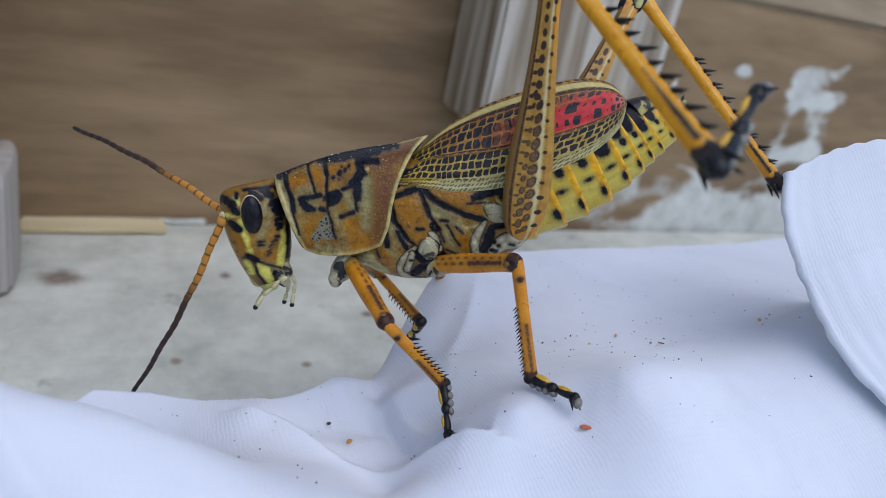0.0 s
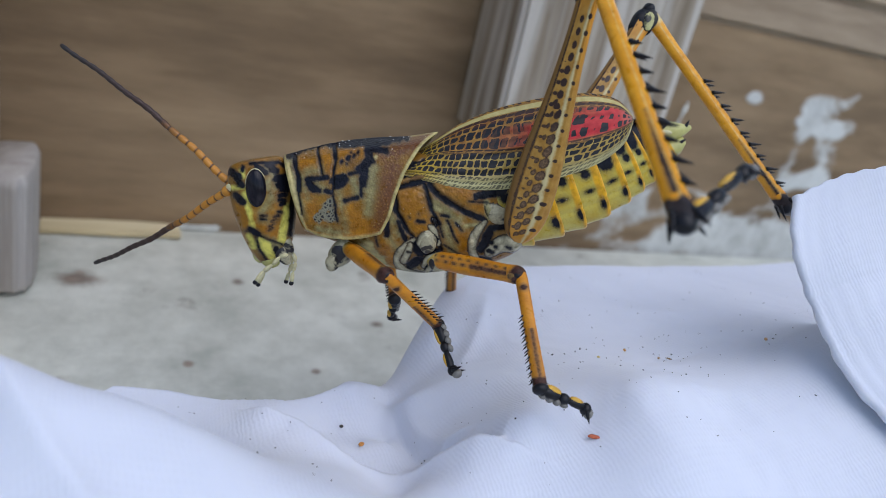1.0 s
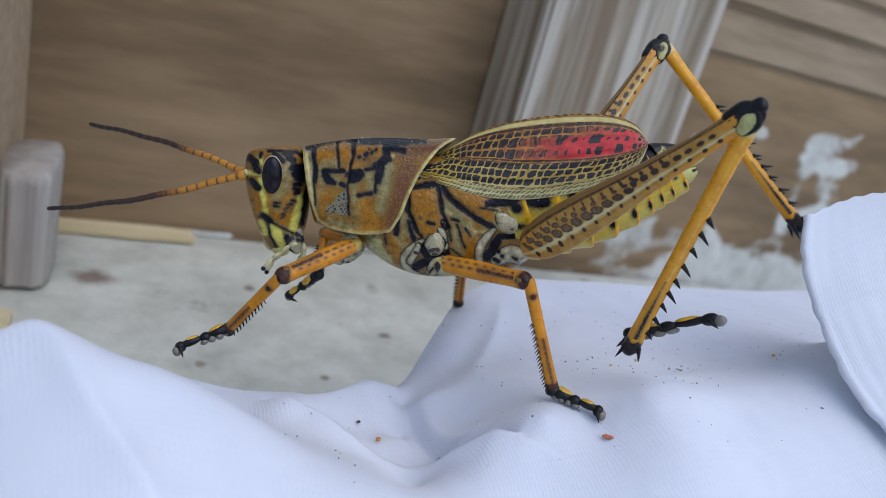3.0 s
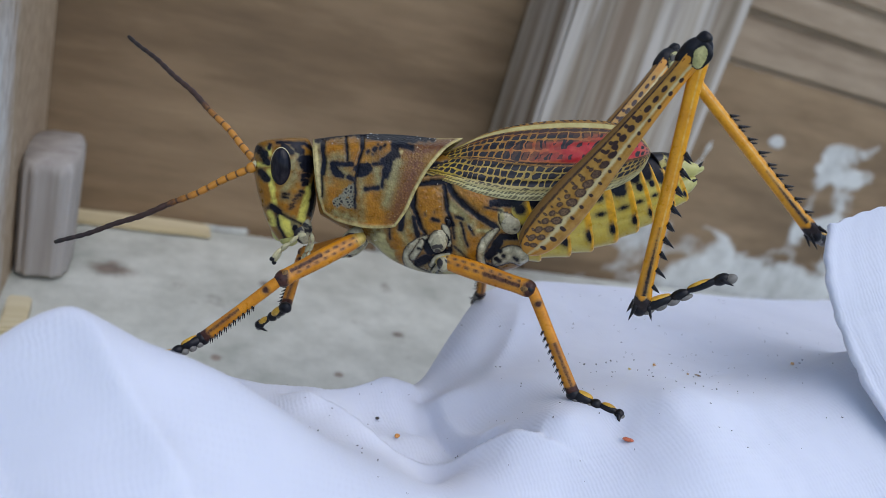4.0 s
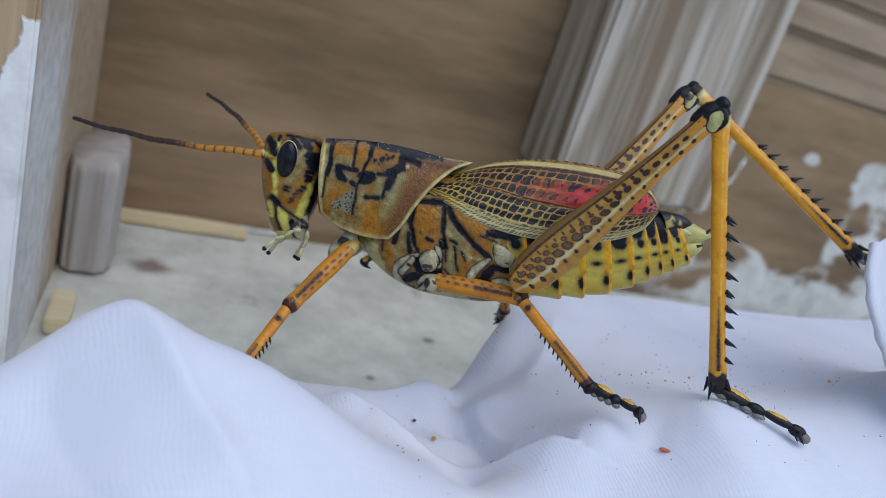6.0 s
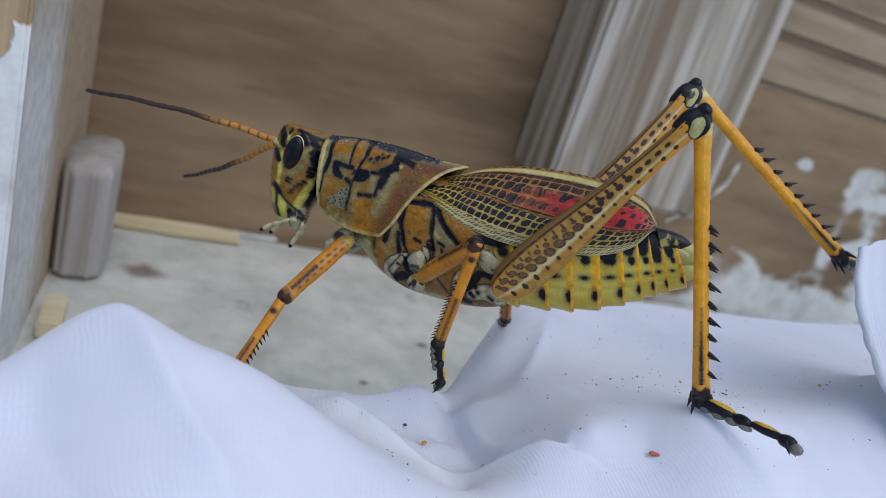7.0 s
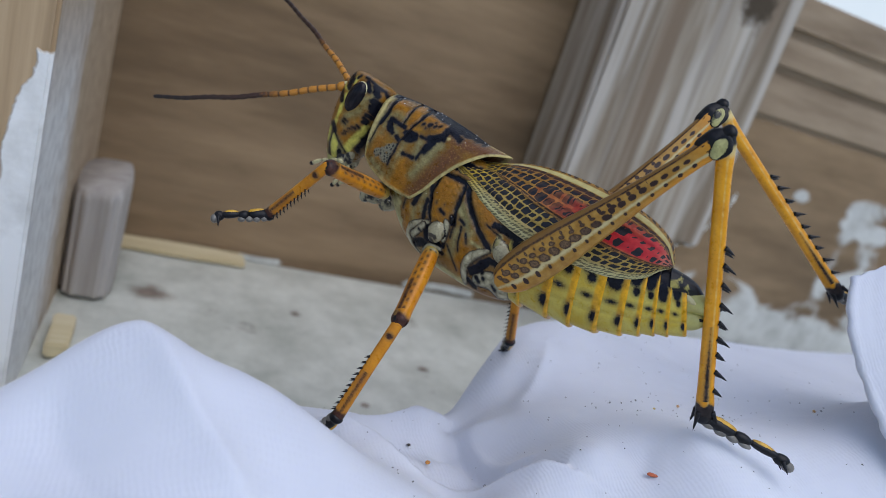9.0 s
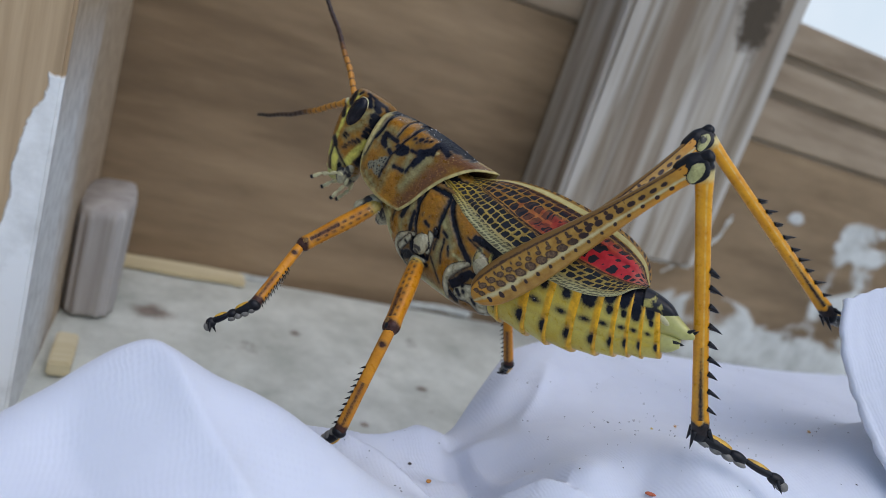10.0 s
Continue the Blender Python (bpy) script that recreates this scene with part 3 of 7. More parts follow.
def drawing(p):
    """Back from the body's space to the side drawing; both flanks share one drawing."""
    hw = np.abs(p[..., 1]) / K
    g = 1 - hw / 1305
    return 784 + (p[..., 0] / K + 850 - 784) / g, 441 + (350 - 441 - p[..., 2] / K) / g


def curve(rows, m):
    """m points along a smooth curve through rows."""
    rows = np.array(rows, float)
    n = len(rows)
    t = np.linspace(0, n - 1, m)
    i = np.clip(t.astype(int), 0, n - 2)
    f = (t - i)[:, None]
    p0, p1, p2, p3 = rows[np.clip(i - 1, 0, n - 1)], rows[i], rows[i + 1], rows[np.clip(i + 2, 0, n - 1)]
    return 0.5 * (2 * p1 + (p2 - p0) * f + (2 * p0 - 5 * p1 + 4 * p2 - p3) * f ** 2 + (3 * p1 - p0 - 3 * p2 + p3) * f ** 3)


def sections(rows, m, n, square=1.0, place=None):
    """Rings through rows of (xa, ya, xb, yb, halfwidth): one end of each ring, the other end, its half width."""
    c = curve(rows, m)
    th = np.linspace(0, 2 * np.pi, n, endpoint=False)
    co, si = np.cos(th)[None], np.sin(th)[None]
    co = np.sign(co) * np.abs(co) ** square
    si = np.sign(si) * np.abs(si) ** square
    xm, ym, xr, yr = (c[:, 0] + c[:, 2]) / 2, (c[:, 1] + c[:, 3]) / 2, (c[:, 0] - c[:, 2]) / 2, (c[:, 1] - c[:, 3]) / 2
    x = xm[:, None] + xr[:, None] * co
    y = ym[:, None] + yr[:, None] * co
    w = np.abs(c[:, 4])[:, None] * si
    if place:
        return place(x, y, w)
    return np.stack([(x - 850) * K, w * K, (350 - y) * K], -1), c, th


def ring_mesh(name, pts, mat, parent, label="", layers=None):
    """Closes rings pts[along, around] into a skin with capped ends."""
    m, n = pts.shape[:2]
    cap0, cap1 = pts[:1].mean(1, keepdims=True), pts[-1:].mean(1, keepdims=True)
    pts = np.concatenate([np.repeat(cap0, n, 1), pts, np.repeat(cap1, n, 1)], 0)
    if layers:
        layers = {k: np.concatenate([v[:1], v, v[-1:]], 0).T for k, v in layers.items()}
    return grid_mesh(name, pts.transpose(1, 0, 2), mat, parent, label, close_u=True, flip=True, layers=layers)


def fuzz(x, y):
    """Smooth random field in -1..1 over the drawing, about one unit per cell."""
    i, j = np.floor(x).astype(int), np.floor(y).astype(int)
    f, g = x - i, y - j
    f, g = f * f * (3 - 2 * f), g * g * (3 - 2 * g)

    def h(a, b):
        return np.abs(np.sin(a * 127.1 + b * 311.7) * 43758.5453) % 1.0
    return 2 * ((h(i, j) * (1 - f) + h(i + 1, j) * f) * (1 - g) + (h(i, j + 1) * (1 - f) + h(i + 1, j + 1) * f) * g) - 1


def strokes(x, y, rows, ragged=0.4):
    """Depth inside a set of brush strokes (x0, y0, x1, y1, radius); above zero is inside."""
    best = np.full(x.shape, -99.0)
    wild = 0.65 * fuzz(x / 9, y / 9) + 0.5 * fuzz(x / 4 + 50, y / 4)
    sway = 1.3 * fuzz(x / 16 + 9, y / 16 + 5)
    for x0, y0, x1, y1, r in rows:
        dx, dy = x1 - x0, y1 - y0
        t = np.clip(((x - x0) * dx + (y - y0) * dy) / (dx * dx + dy * dy + 1e-6), 0, 1)
        best = np.maximum(best, r * (1.12 + ragged * wild) + 0.5 - np.hypot(x + sway - x0 - t * dx, y + sway * 0.6 - y0 - t * dy))
    return best


def blob(name, centre, radii, mat, parent, label="", turn=0.0, lumpy=0.0, segs=20):
    """A rounded body part; centre in metres, radii in drawing units, turned about the cross axis."""
    bm = bmesh.new()
    m = Matrix.Translation(centre) @ Matrix.Rotation(radians(turn), 4, "Y") @ Matrix.Diagonal((*[r * K for r in radii], 1))
    bmesh.ops.create_uvsphere(bm, u_segments=segs, v_segments=segs * 2 // 3, radius=1, matrix=m)
    if lumpy:
        for v in bm.verts:
            v.co += v.normal * noise.noise(v.co * 900) * lumpy * K
    return part(name, bm, mat, parent, label)


def spike(name, base, tip, r, mat, parent, bend=0.0, segs=7):
    """A tapering thorn or claw from base to tip (metres), r in drawing units."""
    base, tip = np.array(base), np.array(tip)
    ax = tip - base
    ln = np.linalg.norm(ax)
    ax = ax / ln
    up = np.cross(ax, (0, 1, 0))
    up = up / (np.linalg.norm(up) + 1e-9)
    sd = np.cross(ax, up)
    rows = []
    for t in np.linspace(0, 1, 6):
        c = base + ax * ln * t + up * bend * K * np.sin(t * np.pi / 2) * t
        rr = r * K * (1 - t) ** 0.75 + 1e-6
        rows.append([c + rr * (np.cos(a) * up + np.sin(a) * sd) for a in np.linspace(0, 2 * np.pi, segs, endpoint=False)])
    return ring_mesh(name, np.array(rows), mat, parent)


block = tagged(fluted_block(), "small fluted grey wooden peg beside the corner post", "block")


# -- skins --
def edge(nt, value, noise_out, amp, soft):
    """One inside a mark, zero outside, with a ragged border."""
    fray = tex_noise(nt, coords(nt), 2300.0, 3, 0.6)
    value = maths(nt, "ADD", value, maths(nt, "MULTIPLY", maths(nt, "SUBTRACT", fray, 0.5), amp * 0.8))
    v = maths(nt, "ADD", value, maths(nt, "MULTIPLY", maths(nt, "SUBTRACT", noise_out, 0.5), amp))
    return maths(nt, "ADD", maths(nt, "DIVIDE", v, soft), 0.5, True)


def skin(name, base, base2, dark=(0.005, 0.0055, 0.009), pale=(0.5, 0.44, 0.16), pits=0.5, rough=0.36, amp=2.6, mottle=None, extra=()):
    """Chitin: ochre ground, dark marks and pale edges by the dark and pale layers, pits and gloss.
    extra: further layers (name, low colour, high colour, softness) laid on the ground in turn."""
    mat, nt, b = nodes_of(name)
    v = coords(nt)
    n_big = tex_noise(nt, v, 260.0, 3, 0.55)
    n_mid = tex_noise(nt, v, 900.0, 4, 0.6)
    n_fine = tex_noise(nt, v, 3800.0, 3, 0.6)
    vor = node(nt, "ShaderNodeTexVoronoi", Scale=3000.0)
    nt.links.new(v, vor.inputs["Vector"])
    ground = ramp(nt, maths(nt, "ADD", maths(nt, "MULTIPLY", n_big, 0.6), maths(nt, "MULTIPLY", n_mid, 0.4)), [(0.36, base), (0.64, base2)])
    for layer, lo, hi, soft in extra:
        ground = mix(nt, edge(nt, attr(nt, layer), n_mid, soft * 1.2, soft), ground, ramp(nt, n_mid, [(0.35, lo), (0.65, hi)]))
    if mottle:
        beads = node(nt, "ShaderNodeTexVoronoi", Scale=2600.0)
        nt.links.new(v, beads.inputs["Vector"])
        lobe = mix(nt, maths(nt, "MULTIPLY", maths(nt, "SUBTRACT", 0.40, beads.outputs[0]), 4.0, True), (0.12, 0.045, 0.014), ramp(nt, n_big, [(0.4, (0.22, 0.09, 0.022)), (0.6, (0.28, 0.18, 0.065))]))
        ground = mix(nt, edge(nt, attr(nt, "lobe"), n_mid, 26.0, 22.0), ground, lobe)
        worm = node(nt, "ShaderNodeTexVoronoi", Scale=2100.0)
        worm.feature = "DISTANCE_TO_EDGE"
        nt.links.new(v, worm.inputs["Vector"])
        ground = mix(nt, edge(nt, attr(nt, "mottle"), n_mid, 9.0, 4.0), ground, ramp(nt, worm.outputs[0], [(0.10, (0.20, 0.19, 0.13)), (0.26, (0.012, 0.013, 0.018))]))
    ground = mix(nt, maths(nt, "MULTIPLY", maths(nt, "SUBTRACT", vor.outputs[0], 0.50), 0.7 * min(pits, 1.0), True), ground, tuple(c * 0.40 for c in base))
    ground = mix(nt, maths(nt, "MULTIPLY", maths(nt, "SUBTRACT", n_fine, 0.55), 2.0, True), ground, tuple(c * 0.5 for c in base))
    col = mix(nt, edge(nt, attr(nt, "pale"), n_mid, amp, 5.0), ground, ramp(nt, n_mid, [(0.35, tuple(c * 0.6 for c in pale)), (0.6, pale)]))
    halo = edge(nt, maths(nt, "ADD", attr(nt, "dark"), 2.2), n_mid, amp, 7.0)
    col = mix(nt, maths(nt, "MULTIPLY", halo, 0.6), col, (0.060, 0.055, 0.040))
    mask = edge(nt, attr(nt, "dark"), n_fine, amp * 1.3, 3.2)
    col = mix(nt, mask, col, ramp(nt, n_mid, [(0.4, dark), (0.75, tuple(c * 2.6 for c in dark))]))
    nt.links.new(col, b.inputs["Base Color"])
    nt.links.new(maths(nt, "ADD", maths(nt, "MULTIPLY", n_mid, 0.25), rough - 0.18), b.inputs["Roughness"])
    nt.links.new(maths(nt, "SUBTRACT", 0.30, maths(nt, "MULTIPLY", mask, 0.18)), b.inputs["Specular IOR Level"])
    b.inputs["Coat Weight"].default_value = 0.07
    b.inputs["Coat Roughness"].default_value = 0.12
    h = maths(nt, "ADD", maths(nt, "MULTIPLY", vor.outputs[0], pits), maths(nt, "ADD", maths(nt, "MULTIPLY", n_mid, 0.35), maths(nt, "MULTIPLY", mask, -0.5)))
    bump(nt, b, h, 0.65, 0.00011)
    return mat


OCHRE, OCHRE2 = (0.15, 0.068, 0.005), (0.26, 0.132, 0.010)
OLIVE = ("olive", (0.14, 0.118, 0.045), (0.29, 0.25, 0.10), 14.0)
ORANGE = ("orange", (0.24, 0.095, 0.004), (0.36, 0.155, 0.007), 16.0)
CREAM = ("cream", (0.25, 0.225, 0.135), (0.62, 0.565, 0.37), 2.5)
m_pron = skin("pronotum_chitin", OCHRE, OCHRE2, pale=(0.52, 0.43, 0.17), pits=0.7, mottle=True, extra=(ORANGE, OLIVE))
m_head = skin("head_chitin", OCHRE, (0.30, 0.15, 0.014), pale=(0.70, 0.63, 0.12), pits=0.3, amp=2.8, extra=(ORANGE, OLIVE))
m_thorax = skin("thorax_chitin", (0.17, 0.075, 0.008), (0.28, 0.145, 0.022), pale=(0.45, 0.40, 0.17), pits=0.6, amp=2.6, extra=(ORANGE, OLIVE, CREAM))
m_abdomen = skin("abdomen_chitin", (0.50, 0.35, 0.03), (0.55, 0.47, 0.11), pale=(0.72, 0.38, 0.012), pits=0.2, amp=3.0)
m_leg = skin("leg_chitin", (0.42, 0.145, 0.006), (0.60, 0.245, 0.012), dark=(0.035, 0.016, 0.012), pale=(0.55, 0.40, 0.10), pits=0.2, amp=3.0)
m_hind = skin("hind_shank_chitin", (0.60, 0.245, 0.008), (0.76, 0.355, 0.015), dark=(0.02, 0.016, 0.016), pale=(0.70, 0.55, 0.22), pits=0.1, amp=4.0)


def blotched(name, light, dark, at, scale):
    """Pale joint skin with soft dark blotches."""
    mat, nt, b = nodes_of(name)
    n = tex_noise(nt, coords(nt), scale, 3, 0.55, 0.6)
    f = tex_noise(nt, coords(nt), scale * 5, 3, 0.6)
    col = mix(nt, maths(nt, "MULTIPLY", maths(nt, "SUBTRACT", n, at), 14.0, True), ramp(nt, f, [(0.3, tuple(c * 0.65 for c in light)), (0.65, light)]), dark)
    nt.links.new(col, b.inputs["Base Color"])
    b.inputs["Roughness"].default_value = 0.35
    b.inputs["Specular IOR Level"].default_value = 0.35
    bump(nt, b, maths(nt, "ADD", n, f), 0.3, 0.00008)
    return mat


m_coxa = blotched("coxa_chitin", (0.42, 0.38, 0.24), (0.02, 0.018, 0.02), 0.50, 480.0)
m_joint = blotched("cream_joint_chitin", (0.42, 0.375, 0.235), (0.05, 0.042, 0.035), 0.53, 520.0)
m_yellow = plain("yellow_chitin", (0.58, 0.33, 0.03), 0.4, 0.3, 900.0)
m_cream = plain("cream_chitin", (0.55, 0.50, 0.28), 0.4, 0.3, 700.0)
m_ivory = plain("pale_green_chitin", (0.44, 0.42, 0.14), 0.35, 0.2, 500.0)
m_black = plain("black_chitin", (0.008, 0.008, 0.010), 0.36, 0.4, 800.0)
m_black.node_tree.nodes["Principled BSDF"].inputs["Specular IOR Level"].default_value = 0.25
m_tail = blotched("tail_chitin", (0.42, 0.36, 0.10), (0.012, 0.012, 0.015), 0.40, 420.0)
m_kneelobe = blotched("knee_lobe_chitin", (0.46, 0.44, 0.18), (0.02, 0.02, 0.018), 0.60, 520.0)
m_dust = plain("pale_grain", (0.8, 0.8, 0.78), 0.5, 0.1, 900.0)
m_pad = plain("grey_pad", (0.16, 0.15, 0.13), 0.45, 0.3, 900.0)


def eye_material():
    mat, nt, b = nodes_of("compound_eye")
    vor = node(nt, "ShaderNodeTexVoronoi", Scale=9000.0)
    nt.links.new(coords(nt), vor.inputs["Vector"])
    n = tex_noise(nt, coords(nt, (1, 1, 0.15)), 1400.0, 2)
    nt.links.new(ramp(nt, n, [(0.4, (0.006, 0.006, 0.010)), (0.7, (0.022, 0.018, 0.022))]), b.inputs["Base Color"])
    b.inputs["Roughness"].default_value = 0.2
    b.inputs["Specular IOR Level"].default_value = 0.22
    bump(nt, b, vor.outputs[0], 0.15, 0.00003)
    return mat


m_eye = eye_material()


def flank_layers(p, dark, pale, mottle=None):
    x, y = drawing(p)
    out = {"dark": strokes(x, y, dark), "pale": strokes(x, y, pale)}
    if mottle:
        out["mottle"] = strokes(x, y, mottle)
    return out


# -- head, with eyes, mouth and feelers' sockets --
HEAD_DARK = [(464, 262, 476, 272, 6), (472, 272, 479, 286, 5), (468, 303, 478, 316, 5), (500, 252, 548, 257, 2.5), (548, 257, 561, 268, 2.5), (512, 259, 517, 264, 5), (519, 266, 522, 271, 4),
             (529, 258, 536, 264, 5), (535, 266, 542, 271, 5), (541, 284, 556, 287, 6.5), (543, 295, 557, 297, 6), (546, 305, 556, 306, 4.5), (542, 314, 551, 315, 4), (541, 322, 550, 325, 3.5), (541, 331, 548, 330, 3),
             (534, 342, 541, 344, 1.8), (527, 350, 535, 349, 1.8), (521, 357, 530, 355, 1.4), (515, 366, 526, 362, 1.2), (513, 372, 522, 369, 1.0), (504, 344, 514, 346, 1.6), (502, 350, 511, 352, 1.3)]
# First line paints the shadow at the neck; the rest are seams and marks.
HEAD_LINES_AND_SHADE = [(566, 252, 566, 322, 2.2), (565, 322, 552, 386, 4), (484, 366, 494, 376, 4.5), (494, 377, 512, 388, 1.3), (512, 388, 534, 401, 1.3), (491, 380, 494, 404, 1.4), (494, 404, 506, 430, 1.5), (522, 408, 529, 420, 4.5),
              (484, 262, 487, 255, 2.2), (476, 368, 484, 368, 1.0)]
HEAD_PALE = [(482, 302, 486, 338, 4), (486, 338, 488, 362, 3), (554, 338, 536, 390, 6.5), (546, 358, 533, 394, 5.5), (498, 390, 512, 414, 8), (480, 378, 486, 398, 4), (466, 290, 480, 290, 3.5), (484, 272, 484, 262, 3)]
HEAD_OLIVE = [(524, 286, 527, 316, 6), (522, 320, 508, 338, 6), (504, 350, 512, 350, 5), (526, 262, 530, 274, 3), (500, 394, 522, 408, 12), (537, 275, 536, 300, 3)]
HEAD_ORANGE = [(552, 262, 562, 282, 6), (538, 304, 534, 330, 5), (514, 346, 522, 384, 11), (505, 362, 512, 372, 9), (471, 322, 475, 358, 8), (486, 251, 520, 249, 5), (498, 336, 496, 350, 6)]
neck = side(560, 330)


def shifted(p, by):
    return p - by


hp, _, _ = sections([(486, 248, 545, 247, 7), (466, 257, 560, 254, 33), (460, 288, 567, 288, 47), (462, 330, 568, 334, 49),
                     (470, 370, 562, 376, 44), (480, 402, 549, 408, 35), (491, 423, 530, 425, 24), (503, 434, 518, 434, 9)], 110, 120, 0.9)
hx, hy = drawing(hp)
lay = flank_layers(hp, HEAD_DARK + HEAD_LINES_AND_SHADE, HEAD_PALE)
lay["olive"], lay["orange"] = strokes(hx, hy, HEAD_OLIVE), strokes(hx, hy, HEAD_ORANGE)
dent = np.clip(strokes(hx, hy, HEAD_LINES_AND_SHADE) + 2, 0, 4)
hp = hp * (1 - 0.006 * dent[..., None] * np.array([0, 1, 0]))
head = ring_mesh("head", shifted(hp, neck), m_head, hopper, "rounded ochre head with black streaks and yellow cheeks", lay)
parts["head"] = head
for s in (1, -1):
    e = side(503, 296, 45)
    e[1] *= s
    blob("eye", e - neck, (17.5, 13, 33), m_eye, head, "glossy near-black oval eye", 4, 0, 32)
    r = side(503, 296, 43)
    r[1] *= s
    blob("eye_rim", r - neck, (18.8, 8, 34.4), m_cream, head, "", 4, 0, 24)
    c = side(461, 290, 22)
    c[1] *= s
    blob("antenna_socket", c - neck, (8, 7, 8), m_cream, head)
    blob("mandible", side(512, 425, 14 * s) - neck, (17, 9, 15), m_ivory, head, "", 20)
    blob("mouth_plate", side(532, 418, 22 * s) - neck, (12, 8, 22), m_coxa, head, "", -25)
    blob("maxilla", side(541, 402, 18 * s) - neck, (11, 9, 22), m_coxa, head, "", -20)
blob("labrum", side(494, 414, 0) - neck, (11, 17, 16), m_ivory, head, "pale green upper lip", -12)


def feeler(name, chain, hw, r):
    """A mouth feeler of pale beads with dark joints."""
    for a, b in zip(chain, chain[1:]):
        p, q = side(*a, hw) - neck, side(*b, hw) - neck
        mid = (p + q) / 2
        d = q - p
        ob = blob(name, mid, (np.linalg.norm(d) / K * 0.56, r, r), m_cream, head, "", -math.degrees(math.atan2(d[2], d[0])), 0, 10)
    blob("feeler_tip", side(*chain[-1], hw) - neck, (r * 1.15, r * 1.1, r * 1.1), m_black, head, "", 0, 0, 10)


feeler("maxillary_palp", [(541, 420), (527, 422), (512, 434), (495, 442), (478, 460)], 30, 3.9)
feeler("maxillary_palp", [(541, 420), (527, 424), (514, 438), (500, 448), (486, 468)], -30, 3.9)
feeler("labial_palp", [(552, 420), (553, 436), (546, 452), (540, 472)], 22, 3.8)
feeler("labial_palp", [(548, 424), (549, 440), (542, 454), (534, 470)], -22, 3.8)

# -- pronotum: a saddle from the neck back over the wing roots --
PRON_DARK = [(583, 258, 583, 296, 3.6), (583, 296, 578, 314, 4.2), (577, 314, 575, 356, 1.5), (627, 247, 624, 294, 2.2), (656, 254, 654, 274, 3.6), (654, 274, 646, 292, 2.6), (646, 292, 637, 326, 2.0),
             (637, 326, 633, 380, 1.6), (574, 254, 600, 247, 4.5), (600, 247, 650, 247, 5), (650, 249, 712, 259, 6), (598, 299, 632, 302, 4), (600, 306, 606, 318, 5.5), (606, 318, 613, 321, 4),
             (624, 324, 633, 329, 3.6), (643, 311, 660, 311, 7.5), (646, 321, 656, 318, 5), (712, 262, 712, 288, 5.5), (712, 290, 692, 302, 6.5), (692, 304, 672, 305, 2.6), (701, 300, 691, 328, 5),
             (689, 328, 684, 346, 2.2), (654, 348, 677, 347, 2.8)]
PRON_DOTS = [(662, 282, 664, 281, 2), (675, 280, 678, 277, 2.8), (686, 278, 688, 276, 2), (694, 274, 696, 272, 1.6), (671, 286, 671, 287, 1), (683, 271, 683, 272, 1), (722, 262, 778, 264, 7.5), (720, 272, 742, 280, 4.5)]
PRON_MOTTLE = [(603, 368, 628, 344, 7), (612, 366, 628, 372, 7), (626, 350, 628, 374, 5)]
PRON_PALE = [(571, 262, 571, 352, 3.2), (704, 291, 722, 286, 2.2)]
PRON_OLIVE = [(600, 286, 622, 288, 5), (712, 308, 700, 340, 11), (702, 340, 690, 378, 8), (676, 318, 682, 340, 6), (648, 332, 643, 402, 3), (574, 260, 573, 360, 6), (614, 310, 620, 318, 5), (596, 386, 634, 402, 5), (590, 292, 592, 330, 3)]
PRON_ORANGE = [(592, 268, 616, 280, 10), (634, 258, 644, 290, 8), (664, 268, 702, 272, 8), (655, 362, 672, 392, 15), (590, 328, 602, 372, 10), (640, 404, 700, 404, 8), (640, 284, 636, 300, 5)]
nu, nv = 240, 260
vv = np.linspace(-1, 1, nv)
av = np.abs(vv)
front = curve([(567, 252), (565, 268), (565, 300), (567, 335), (571, 362), (577, 384)], 400)
rear = curve([(836, 269), (806, 284), (771, 318), (745, 355), (724, 392), (701, 419)], 400)
low = curve([(577, 384), (600, 402), (640, 416), (672, 420), (701, 419)], nu)
hwid = curve([(0,), (38,), (56,), (64,), (66,), (63,)], 400)[:, 0]
pick = np.clip((av * 399).astype(int), 0, 399)
uu = np.linspace(0, 1, nu)[:, None]
fx, fy, rx, ry = front[pick, 0], front[pick, 1], rear[pick, 0], rear[pick, 1]
px_ = fx[None] * (1 - uu) + rx[None] * uu
py_ = fy[None] * (1 - uu) + ry[None] * uu
sag = np.clip((av[None] - 0.55) / 0.45, 0, 1) ** 2
py_ = py_ + sag * (np.interp(px_, low[:, 0], low[:, 1]) - (384 + (419 - 384) * uu)) * 0.9
py_ = py_ - (1 - av[None]) ** 3 * 9 * np.sin(np.pi * np.clip(uu * 1.25, 0, 1))
hw = hwid[pick][None] * (0.86 + 0.14 * np.sin(np.pi * np.clip(uu * 0.8 + 0.1, 0, 1))) + 0 * uu
g = 1 - hw / 1305
pp = np.stack([(784 + (px_ - 784) * g - 850) * K, -np.sign(vv)[None] * hw * K, (350 - 441 - (py_ - 441) * g) * K], -1)
pl = flank_layers(pp, PRON_DARK + PRON_DOTS, PRON_PALE, PRON_MOTTLE)
pl["olive"], pl["orange"] = strokes(*drawing(pp), PRON_OLIVE), strokes(*drawing(pp), PRON_ORANGE)
to_edge = np.minimum(np.minimum((1 - uu) * 230, (1 - av[None]) * 150), uu * 260)
pl["lobe"] = strokes(*drawing(pp), [(748, 312, 704, 402, 12), (740, 284, 806, 280, 12)])
pl["pale"] = np.maximum(pl["pale"], np.where((1 - uu) * 230 < 12, 6.6, 4.4) - to_edge)
pl["pale"] = np.maximum(pl["pale"], 1.2 - np.abs(vv)[None] * 60 + 0 * uu)
